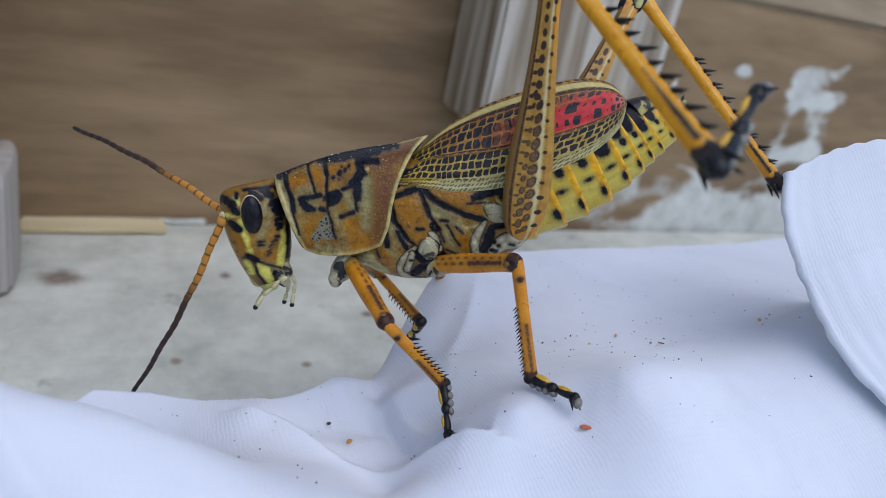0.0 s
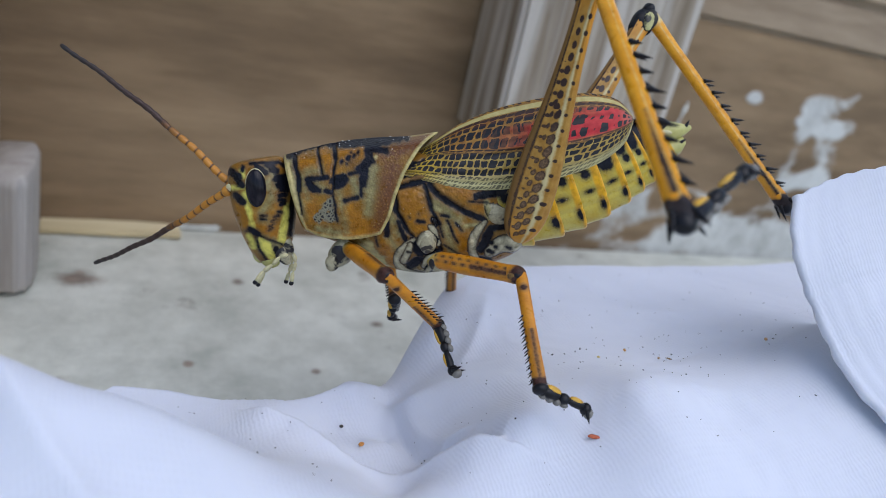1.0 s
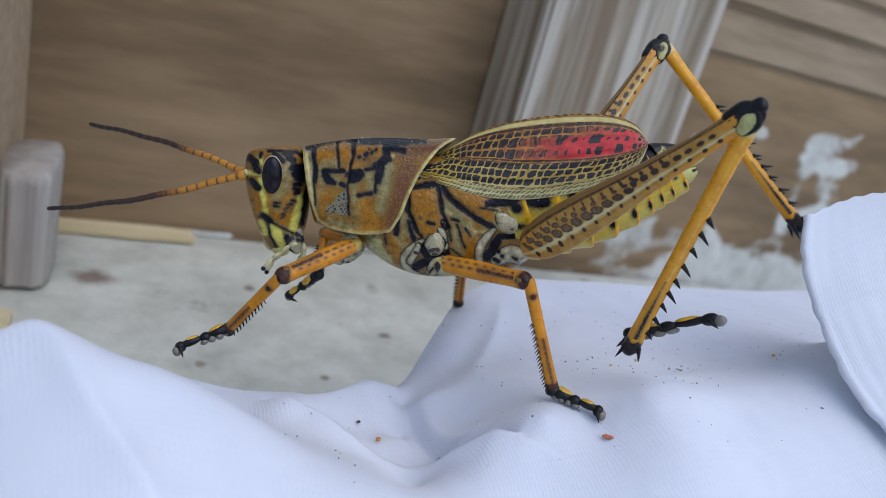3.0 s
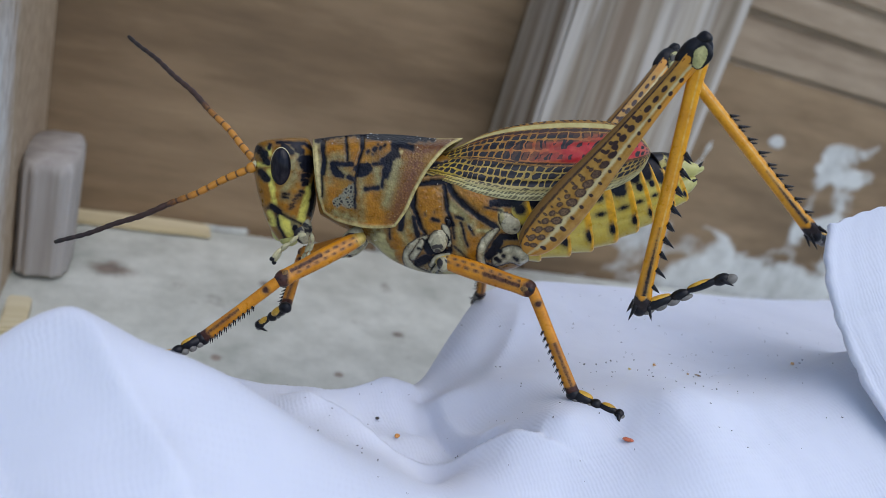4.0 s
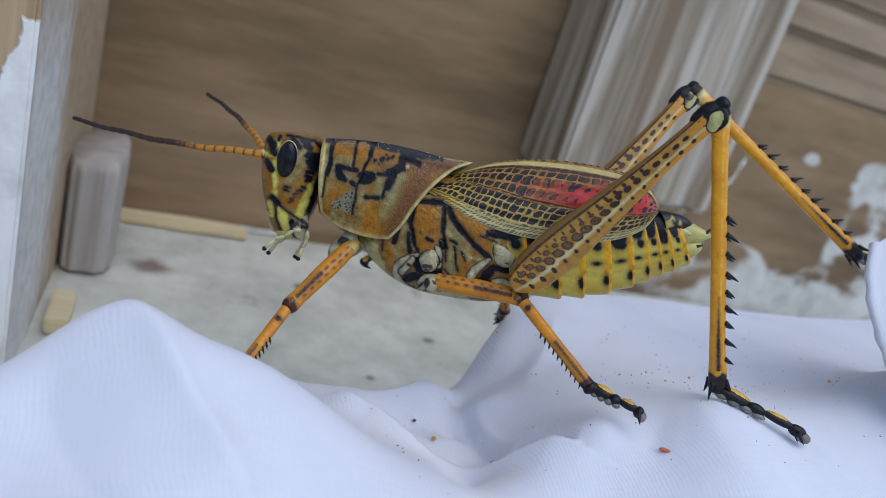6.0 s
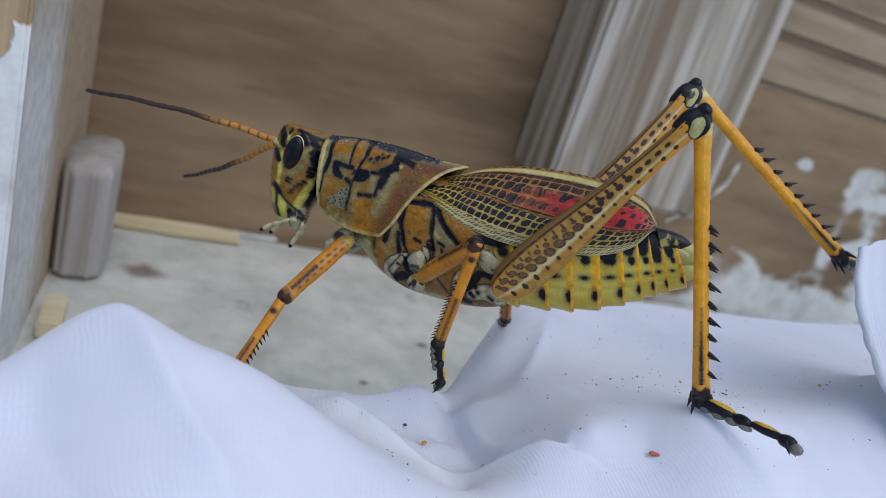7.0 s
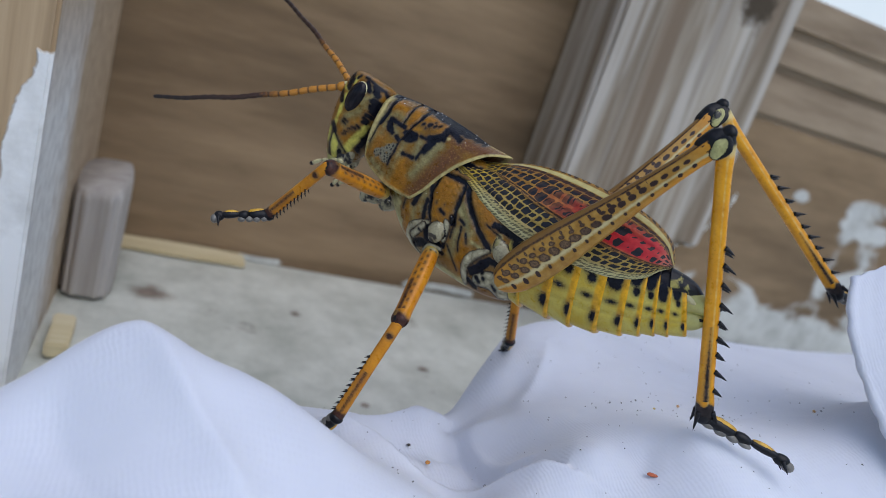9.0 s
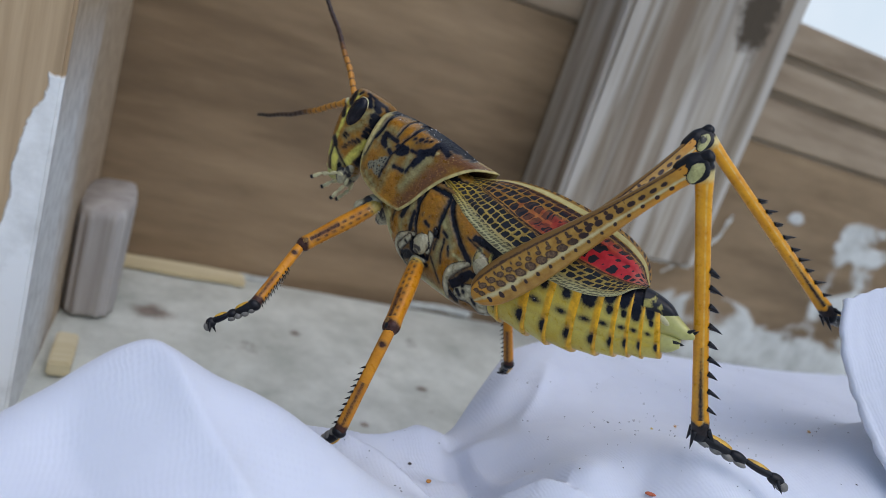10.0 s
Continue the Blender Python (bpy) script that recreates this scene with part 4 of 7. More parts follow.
groove = np.clip(strokes(*drawing(pp), PRON_DARK[:7]) + 1.8, 0, 3)
swell = np.clip(5 - np.abs(to_edge - 4), 0, 4) * 0.35
pp = pp + np.stack([0 * groove, np.sign(vv)[None] * (groove * 0.9 - swell) * K, 0 * groove], -1)
grain = np.array([[noise.noise(Vector((a * 0.35, b * 0.35, 0))) for b in range(nv)] for a in range(nu)])
pp[..., 1] -= np.sign(vv)[None] * grain * 0.12 * K
pron = grid_mesh("pronotum", pp, m_pron, hopper, "ochre saddle-shaped pronotum with black grooves and a pale rim", layers=pl)
sol = pron.modifiers.new("thick", "SOLIDIFY")
sol.thickness, sol.offset = 0.00022, 0.0

# -- thorax --
# First stroke darkens beneath the saddle's rear edge, shade put into the colour.
THORAX_DARK = [(758, 318, 870, 328, 11), (806, 344, 860, 350, 3), (752, 440, 762, 470, 4), (796, 430, 798, 470, 3), (760, 478, 800, 480, 3.5), (741, 352, 738, 388, 2.9), (738, 388, 748, 424, 3), (748, 424, 754, 434, 2.2), (740, 345, 800, 344, 4), (795, 350, 798, 398, 2.9), (803, 352, 812, 372, 5), (812, 372, 848, 408, 4.3), (848, 408, 884, 434, 4),
               (716, 396, 711, 424, 4), (730, 366, 736, 384, 2.5), (736, 404, 742, 440, 3.2), (800, 402, 806, 424, 2.6), (812, 409, 824, 414, 2.2), (806, 428, 806, 446, 1.4), (820, 420, 829, 462, 1.6), (834, 428, 842, 444, 1.4),
               (691, 418, 692, 440, 1.5), (865, 396, 895, 404, 1.2), (880, 390, 930, 392, 5.8), (806, 462, 836, 494, 1), (704, 492, 780, 510, 1.2), (770, 410, 780, 414, 2.5), (774, 398, 774, 399, 0.8), (756, 400, 757, 401, 0.8)]
HIP_HOLLOWS = [(738, 486, 754, 478, 6), (768, 466, 790, 472, 6), (762, 480, 766, 496, 3), (866, 482, 888, 458, 7), (892, 452, 918, 452, 5), (932, 430, 938, 470, 5), (862, 500, 876, 504, 4),
               (797, 414, 799, 424, 5), (752, 458, 758, 470, 3)]
THORAX_OLIVE = [(724, 384, 734, 426, 5), (808, 386, 838, 424, 7), (816, 432, 818, 470, 6), (668, 430, 684, 480, 12), (700, 496, 840, 514, 9), (845, 438, 866, 440, 4), (716, 430, 722, 448, 4)]
THORAX_ORANGE = [(760, 366, 770, 412, 19), (840, 356, 886, 404, 13), (838, 440, 840, 488, 11), (700, 440, 714, 474, 11), (836, 430, 842, 470, 7)]
# welts of the hips: chains of (x, y, radius, height)
WELTS = [[(756, 441, 4, 3), (738, 450, 6, 5), (722, 464, 7, 6), (719, 480, 6, 5), (732, 497, 6, 5), (758, 507, 4, 3)], [(788, 424, 3, 2), (793, 432, 6, 4), (796, 458, 4, 4)],
         [(748, 450, 5, 4), (740, 462, 6, 4), (730, 474, 6, 4)], [(768, 450, 9, 7), (777, 444, 13, 10), (786, 449, 10, 7)],
         [(763, 490, 5, 5), (774, 479, 6, 7), (793, 476, 5, 5)], [(765, 503, 5, 5), (777, 493, 6, 8), (790, 489, 5, 6)],
         [(940, 392, 2, 3), (934, 412, 3, 3), (922, 428, 4, 4)], [(896, 414, 7, 4), (905, 424, 14, 8), (914, 434, 13, 9), (920, 428, 10, 6)],
         [(884, 437, 4, 3), (869, 449, 7, 5), (857, 463, 8, 7), (851, 484, 7, 6), (856, 503, 5, 4)], [(880, 492, 9, 4), (905, 482, 15, 8), (924, 489, 14, 7)]]


def welts(x, y):
    """Height and depth inside the rounded welts of the hip."""
    tall, inside = np.zeros(x.shape), np.full(x.shape, -99.0)
    for chain in WELTS:
        c = curve(chain, 3 * len(chain))
        one = np.full(x.shape, -99.0)
        for (x0, y0, r0, h0), (x1, y1, r1, h1) in zip(c, c[1:]):
            dx, dy = x1 - x0, y1 - y0
            t = np.clip(((x - x0) * dx + (y - y0) * dy) / (dx * dx + dy * dy + 1e-6), 0, 1)
            d, r = np.hypot(x - x0 - t * dx, y - y0 - t * dy), r0 + (r1 - r0) * t
            one = np.maximum(one, r - d + 0.6 * fuzz(x / 5, y / 5))
            tall = np.maximum(tall, (h0 + (h1 - h0) * t) * np.sqrt(np.clip(1 - (d / (r + 0.5)) ** 2, 0, 1)))
        inside = np.where(one > -2.0, one, inside)
    return tall, inside


tp, _, _ = sections([(566, 300, 572, 388, 28), (590, 295, 600, 406, 38), (640, 292, 648, 436, 46), (690, 290, 696, 478, 55), (750, 290, 752, 503, 60),
                     (820, 300, 822, 511, 60), (872, 310, 874, 512, 57), (912, 318, 916, 505, 48), (945, 330, 950, 488, 36)], 330, 400, 0.82)
tx, ty = drawing(tp)
tl = flank_layers(tp, THORAX_DARK + HIP_HOLLOWS, [(800, 392, 812, 400, 3), (894, 404, 892, 430, 4), (850, 436, 872, 440, 1.5), (674, 440, 690, 482, 9), (708, 500, 770, 512, 7), (790, 508, 850, 512, 6)])
tall, inside = welts(tx, ty)
tl["olive"], tl["orange"], tl["cream"] = strokes(tx, ty, THORAX_OLIVE), strokes(tx, ty, THORAX_ORANGE), inside
blotch = strokes(tx, ty, [(880, 472, 888, 476, 3.5), (892, 484, 894, 485, 2.5), (912, 490, 916, 493, 2.5), (740, 460, 746, 462, 1.5), (878, 488, 884, 494, 3)])
tl["dark"] = np.maximum(np.where(inside > 0.5, blotch, np.maximum(tl["dark"], blotch)), 1.1 - np.abs(inside + 1.0) * 0.9)
seam = np.clip(strokes(tx, ty, THORAX_DARK[:12] + HIP_HOLLOWS) + 2.5, 0, 5) * (inside < 0)
plates = strokes(tx, ty, [(768, 380, 775, 410, 24), (840, 375, 870, 395, 16), (835, 440, 850, 470, 14), (705, 440, 715, 450, 14)])
flank = np.clip(np.abs(tp[..., 1]) / K / 25, 0, 1)
tp[..., 1] *= 1 - 0.014 * seam + 0.055 * np.clip(plates / 14, 0, 1) ** 0.6
tp[..., 1] += np.sign(tp[..., 1]) * tall * 0.8 * flank * K
ring_mesh("thorax", tp, m_thorax, hopper, "thorax side in ochre plates split by black seams", tl)
for s in (1, -1):
    def at(x, y, hw):
        p = side(x, y, hw)
        p[1] *= s
        return p
    blob("front_coxa", at(624, 438, 36), (19, 15, 27), m_coxa, hopper, "grey-cream front hip joint", 40, 2)
    blob("front_trochanter", at(607, 452, 44), (13, 11, 15), m_coxa, hopper, "", 30, 2)
    blob("mid_trochanter", at(784, 492, 53), (12, 10, 13), m_coxa, hopper, "blotched cream middle hip joint", -20, 1)
    blob("mid_coxa", at(778, 449, 56), (15, 11, 22), m_joint, hopper, "glossy cream middle hip", 14, 1.5, 24)
    blob("hind_coxa", at(908, 430, 52), (19, 10, 15), m_joint, hopper, "glossy cream hind hip", 35, 1.5, 24)
    blob("breathing_hole", at(798, 418, 59), (4, 4, 6), m_black, hopper, "", 10, 0, 12)

# -- abdomen: overlapping rings above, small plates below --
AB = curve([(890, 326, 925, 498, 52), (985, 318, 1010, 491, 52), (1050, 318, 1072, 480, 49), (1110, 320, 1136, 456, 44), (1150, 322, 1180, 433, 38),
            (1182, 325, 1212, 418, 30), (1207, 331, 1240, 400, 22)], 601)
cuts = [0, 40, 98, 162, 233, 294, 351, 405, 468, 550]
for k, (i0, i1) in enumerate(zip(cuts, cuts[1:])):
    m, n = 26, 120
    idx = np.linspace(i0 - (6 if k else 0), i1 + 4, m).astype(int)
    c = AB[np.clip(idx, 0, 600)]
    u = np.linspace(0, 1, m)[:, None]
    th = np.linspace(0, 2 * np.pi, n, endpoint=False)[None]
    v = (1 - np.cos(th)) / 2
    lift = 0.955 + 0.06 * u ** 1.6 - 0.03 * np.clip((u - 0.93) / 0.07, 0, 1) + 0.03 * u ** 2 * np.clip((v - 0.82) / 0.06, 0, 1)
    notch = 0.03 * np.exp(-((v - 0.80) / 0.02) ** 2)
    co, si = np.cos(th), np.sign(np.sin(th)) * np.abs(np.sin(th)) ** 0.8
    x = (c[:, :1] + c[:, 2:3]) / 2 + (c[:, :1] - c[:, 2:3]) / 2 * co * lift
    y = (c[:, 1:2] + c[:, 3:4]) / 2 + (c[:, 1:2] - c[:, 3:4]) / 2 * co * lift
    w = c[:, 4:5] * si * lift * (1 - notch * 3)
    p = np.stack([(x - 850) * K, w * K, (350 - y) * K], -1)
    length = (i1 - i0) * 0.55
    ud = u * length
    d1 = 9.5 - np.hypot((ud - length * 0.42) / 1.0, (v - 0.30) * 75 - 5 * np.sin(k * 2.0)) * 0.8
    d2 = 6.0 - np.hypot(ud - length * 0.55, (v - 0.47) * 110)
    d3 = 3.2 - np.hypot((ud - length * (0.45 + 0.1 * np.sin(k * 2.3))) * 0.5, (v - 0.655) * 130)
    d4 = 5 - np.hypot(ud - length * 0.85, (v - 0.84) * 90)
    top = (0.26 + 0.05 * np.sin(3.1 * k) - v) * 60 + 0 * u
    gap = 2.4 - np.abs(v - 0.80) * 150 + 0 * u
    dark = np.maximum.reduce([d1, d2, d3, d4, top])
    dark = np.where(u > 0.9, dark - 4, dark)
    pale = (ud - length * 0.74) * 1.5 + 0 * v
    pale = np.where(v > 0.8, pale - 6, pale)
    ring_mesh("abdomen_segment", p, m_abdomen, hopper, "yellow abdomen ring with black marks and an orange hind edge" if k == 0 else "", {"dark": dark, "pale": pale})
tip, _, _ = sections([(1166, 318, 1186, 372, 31), (1188, 319, 1208, 360, 25), (1212, 324, 1224, 348, 18), (1227, 334, 1231, 342, 7)], 30, 40)
ring_mesh("tail_plate", tip, m_tail, hopper, "black plate over the tail")
up_valve, _, _ = sections([(1200, 330, 1210, 386, 20), (1222, 333, 1226, 372, 19), (1242, 341, 1246, 366, 14), (1256, 347, 1258, 360, 7), (1263, 350, 1264, 356, 2)], 30, 30)
ring_mesh("tail_valve", up_valve, m_ivory, hopper, "pale green upper tail valve")
low_valve, _, _ = sections([(1186, 376, 1194, 416, 19), (1208, 370, 1214, 405, 17), (1230, 367, 1236, 394, 12), (1246, 367, 1249, 380, 5)], 30, 30)
ring_mesh("tail_valve", low_valve, m_ivory, hopper, "pale green lower tail valve")
for s in (1, -1):
    spike("tail_hook", side(1252, 352, 6 * s), side(1266, 345, 5 * s), 4.5, m_black, hopper, 5)
    spike("tail_hook", side(1240, 376, 6 * s), side(1250, 369, 5 * s), 4.5, m_black, hopper, -3)
    blob("cercus", side(1218, 352, 19 * s), (13, 4, 5), m_cream, hopper, "", 15, 0, 12)


# -- wings --
def wing_material():
    """Rows of dark cells between fine veins: pale rib on top, rose patch in the middle, pale net below."""
    mat, nt, b = nodes_of("netted_wing")
    u, v = attr(nt, "wu"), attr(nt, "wv")
    n = tex_noise(nt, coords(nt), 900.0, 4)
    n2 = tex_noise(nt, coords(nt), 350.0, 3)
    rows = [0, 0.085, 0.155, 0.205, 0.29, 0.43, 0.575, 0.61, 0.69, 0.775, 0.86, 1.0]
    wob = maths(nt, "ADD", v, maths(nt, "ADD", maths(nt, "MULTIPLY", maths(nt, "SUBTRACT", n2, 0.5), 0.03), maths(nt, "MULTIPLY", maths(nt, "SUBTRACT", n, 0.5), 0.05)))
    w = maths(nt, "MULTIPLY", ramp(nt, wob, [(p, (k / 11,) * 3) for k, p in enumerate(rows)]), 11.0)

    def hashed(a, b, seed):
        c = nt.nodes.new("ShaderNodeCombineXYZ")
        for sock, val in zip(c.inputs, (a, b, seed)):
            if hasattr(val, "is_linked"):
                nt.links.new(val, sock)
            else:
                sock.default_value = val
        h = nt.nodes.new("ShaderNodeTexWhiteNoise")
        nt.links.new(c.outputs[0], h.inputs["Vector"])
        return h.outputs["Value"]

    def cells(every, more, skew, small, spread, soft, fold=1.0):
        """Rounded dark cells set in rows between the long veins."""
        wide = maths(nt, "MULTIPLY", w, fold)
        row = maths(nt, "FLOOR", wide)
        fr = maths(nt, "SUBTRACT", wide, row)
        count = maths(nt, "ADD", every, maths(nt, "MULTIPLY", hashed(row, 0.0, 3.0), more))
        along = maths(nt, "MULTIPLY", maths(nt, "POWER", u, 0.85), count)
        along = maths(nt, "ADD", along, maths(nt, "ADD", maths(nt, "MULTIPLY", fr, skew), maths(nt, "MULTIPLY", maths(nt, "SUBTRACT", n2, 0.5), 1.6)))
        along = maths(nt, "ADD", along, maths(nt, "MULTIPLY", hashed(row, 1.0, 5.0), 9.0))
        cell = maths(nt, "FLOOR", along)
        dx = maths(nt, "ABSOLUTE", maths(nt, "SUBTRACT", maths(nt, "MULTIPLY", maths(nt, "SUBTRACT", along, cell), 2.0), 1.0))
        dy = maths(nt, "ABSOLUTE", maths(nt, "SUBTRACT", maths(nt, "MULTIPLY", fr, 2.0), 1.0))
        d = maths(nt, "POWER", maths(nt, "ADD", maths(nt, "POWER", dx, 5.0), maths(nt, "POWER", dy, 5.0)), 0.2)
        size = maths(nt, "ADD", small, maths(nt, "MULTIPLY", hashed(cell, row, 7.0), spread))
        size = maths(nt, "ADD", size, maths(nt, "MULTIPLY", maths(nt, "SUBTRACT", n, 0.5), 0.5))
        return maths(nt, "DIVIDE", maths(nt, "SUBTRACT", size, d), soft, True)

    def band(lo, hi, soft=0.02):
        a = maths(nt, "DIVIDE", maths(nt, "SUBTRACT", v, lo), soft, True)
        c = maths(nt, "DIVIDE", maths(nt, "SUBTRACT", hi, v), soft, True)
        return maths(nt, "MINIMUM", a, c)
    uu = maths(nt, "ADD", u, maths(nt, "MULTIPLY", maths(nt, "SUBTRACT", n2, 0.5), 0.25))
    red_low = maths(nt, "MULTIPLY", maths(nt, "DIVIDE", maths(nt, "SUBTRACT", uu, 0.36), 0.26, True), band(0.29, 0.60, 0.05))
    red_high = maths(nt, "MULTIPLY", maths(nt, "DIVIDE", maths(nt, "SUBTRACT", uu, 0.56), 0.20, True), band(0.205, 0.50, 0.04))
    red = maths(nt, "MAXIMUM", red_low, red_high)
    vein = ramp(nt, n, [(0.35, (0.20, 0.085, 0.012)), (0.65, (0.36, 0.20, 0.035))])
    low_vein = mix(nt, maths(nt, "DIVIDE", maths(nt, "SUBTRACT", v, 0.60), 0.05, True), vein, ramp(nt, n, [(0.35, (0.27, 0.17, 0.03)), (0.65, (0.42, 0.31, 0.08))]))
    low_vein = mix(nt, maths(nt, "DIVIDE", maths(nt, "SUBTRACT", v, 0.82), 0.12, True), low_vein, (0.46, 0.42, 0.20))
    low_vein = mix(nt, maths(nt, "DIVIDE", maths(nt, "SUBTRACT", 0.22, u), 0.12, True), low_vein, (0.48, 0.33, 0.035))
    rosy = ramp(nt, n, [(0.3, (0.36, 0.010, 0.016)), (0.7, (0.54, 0.030, 0.035))])
    rosy = mix(nt, maths(nt, "DIVIDE", maths(nt, "SUBTRACT", u, 0.86), 0.12, True), rosy, (0.36, 0.15, 0.09))
    ground = mix(nt, red, low_vein, rosy)
    big = cells(25.0, 10.0, 0.3, 0.72, 0.22, 0.07)
    sparse = cells(24.0, 10.0, 0.5, 0.15, 0.72, 0.10)
    low = cells(30.0, 10.0, 0.45, 0.70, 0.24, 0.08)
    black = mix(nt, red, big, sparse)
    black = mix(nt, band(0.60, 1.2), black, low)
    black = mix(nt, band(0.87, 1.2), black, maths(nt, "MULTIPLY", cells(56.0, 8.0, 1.2, 0.50, 0.4, 0.15, 3.0), 0.7))
    black = mix(nt, band(-0.2, 0.085), black, maths(nt, "MULTIPLY", cells(36.0, 4.0, -0.8, 0.45, 0.4, 0.15), 0.9))
    col = mix(nt, black, ground, mix(nt, band(0.18, 0.25, 0.02), (0.011, 0.011, 0.015), (0.05, 0.016, 0.012)))
    col = mix(nt, band(0.085, 0.155, 0.010), col, ramp(nt, n, [(0.3, (0.40, 0.33, 0.11)), (0.7, (0.54, 0.47, 0.20))]))
    col = mix(nt, maths(nt, "MULTIPLY", band(0.157, 0.205, 0.015), 0.85), col, (0.042, 0.016, 0.010))
    col = mix(nt, maths(nt, "MULTIPLY", band(0.570, 0.590, 0.008), 0.9), col, (0.045, 0.018, 0.010))
    col = mix(nt, maths(nt, "MULTIPLY", band(0.592, 0.604, 0.006), 0.85), col, (0.30, 0.15, 0.03))
    col = mix(nt, maths(nt, "MULTIPLY", band(0.606, 0.622, 0.008), 0.85), col, (0.045, 0.018, 0.010))
    col = mix(nt, maths(nt, "MULTIPLY", maths(nt, "DIVIDE", maths(nt, "SUBTRACT", 0.13, u), 0.10, True), 0.75), col, (0.05, 0.028, 0.012))
    rim = maths(nt, "DIVIDE", maths(nt, "SUBTRACT", attr(nt, "rim"), 0.0), 2.0, True)
    col = mix(nt, maths(nt, "MULTIPLY", rim, 0.8), col, (0.46, 0.41, 0.22))
    nt.links.new(col, b.inputs["Base Color"])
    b.inputs["Roughness"].default_value = 0.4
    b.inputs["Specular IOR Level"].default_value = 0.3
    bump(nt, b, maths(nt, "SUBTRACT", 1.0, black), 0.45, 0.00007)
    return mat


m_wing = wing_material()


def wing(s):
    nu, nv = 260, 130
    dorsal = curve([(762, 306), (822, 287), (870, 268), (925, 256), (985, 252), (1050, 254), (1108, 263), (1150, 284), (1169, 316)], nu)
    ventral = curve([(752, 322), (800, 345), (850, 368), (905, 384), (965, 391), (1035, 388), (1100, 378), (1148, 354), (1169, 322)], nu)
    v = np.linspace(0, 1, nv)[None]
    u = np.linspace(0, 1, nu)[:, None]
    taper = (1 - 0.42 * u ** 2) * (1 - 0.75 * np.clip((u - 0.92) / 0.08, 0, 1) ** 2)
    taper = taper * (0.70 + 0.30 * np.clip(u / 0.24, 0, 1) ** 0.8)
    hw = (-6 * s + (57 + 6 * s) * np.sin(np.clip(v * 1.0, 0, 1) * np.pi / 2) ** 0.85) * taper + 3
    shape = np.clip((v - 0.05) / 0.95, 0, 1) ** 1.08
    x = dorsal[:, :1] * (1 - shape) + ventral[:, :1] * shape
    y = dorsal[:, 1:] * (1 - shape) + ventral[:, 1:] * shape - 2.5 * s * (1 - v)
    g = 1 - hw / 1305
    ridge = 0.9 * np.sin(v * 60) * np.clip(1 - u, 0, 1) + 0.5 * np.sin(v * 35 + 4 * u)
    p = np.stack([(784 + (x - 784) * g - 850) * K, -(hw + ridge) * K * s, (350 - 441 - (y - 441) * g) * K], -1)
    wu = u + 0 * v
    mid = np.interp(u, (0, 0.1, 0.25, 0.4, 0.65, 1), (0.28, 0.35, 0.47, 0.56, 0.65, 0.70))
    wv = np.where(v < mid, v / mid * 0.597, 0.597 + (v - mid) / (1 - mid) * 0.403)
    rim = 1.6 - np.minimum((1 - v) * 110 * np.clip(np.sin(np.pi * np.clip(u, 0.02, 0.98)) * 1.5, 0.05, 1), (1 - u) * 300)
    ob = grid_mesh("wing", p, m_wing, hopper, "netted brown wing with black cells and a rose-red patch", flip=s < 0, layers={"wu": wu, "wv": wv, "rim": rim + 0 * wu})
    sol = ob.modifiers.new("thick", "SOLIDIFY")
    sol.thickness, sol.offset = 0.00012, 0.0


wing(1)
wing(-1)


# -- legs --
def limb(name, rows, mat, label, dark, pale, n=40, m=90, square=0.9):
    """A limb along +x: rows of (x, top, bottom, halfwidth); dark and pale: fields of (x, across, out)."""
    c = curve(rows, m)
    th = np.linspace(0, 2 * np.pi, n, endpoint=False)[None]
    co, si = np.sign(np.cos(th)) * np.abs(np.cos(th)) ** square, np.sign(np.sin(th)) * np.abs(np.sin(th)) ** square
    x = c[:, :1] + 0 * th
    z = (c[:, 1:2] + c[:, 2:3]) / 2 + (c[:, 1:2] - c[:, 2:3]) / 2 * co
    y = c[:, 3:4] * si
    p = np.stack([x, y, z], -1) * K
    a = co + 0 * x
    lay = {"dark": dark(x, a, si + 0 * x), "pale": pale(x, a, si + 0 * x)}
    return p, lay, x, a


def nothing(x, a, o):
    return 0 * x - 50.0


def spots(x, a, at, every, start, stop, r, squash=1.0, phase=0.0, tall=26.0):
    """A row of round marks along a limb at one height across it."""
    k = np.round((x - start - phase) / every)
    cx = start + phase + k * every
    jit = np.sin(k * 12.9 + at * 7) * 0.25
    d = r * (1 + jit) - np.hypot((x - cx - jit * 3) * squash, (a - at) * tall)
    return np.where((x > start) & (x < stop), d, -50.0)


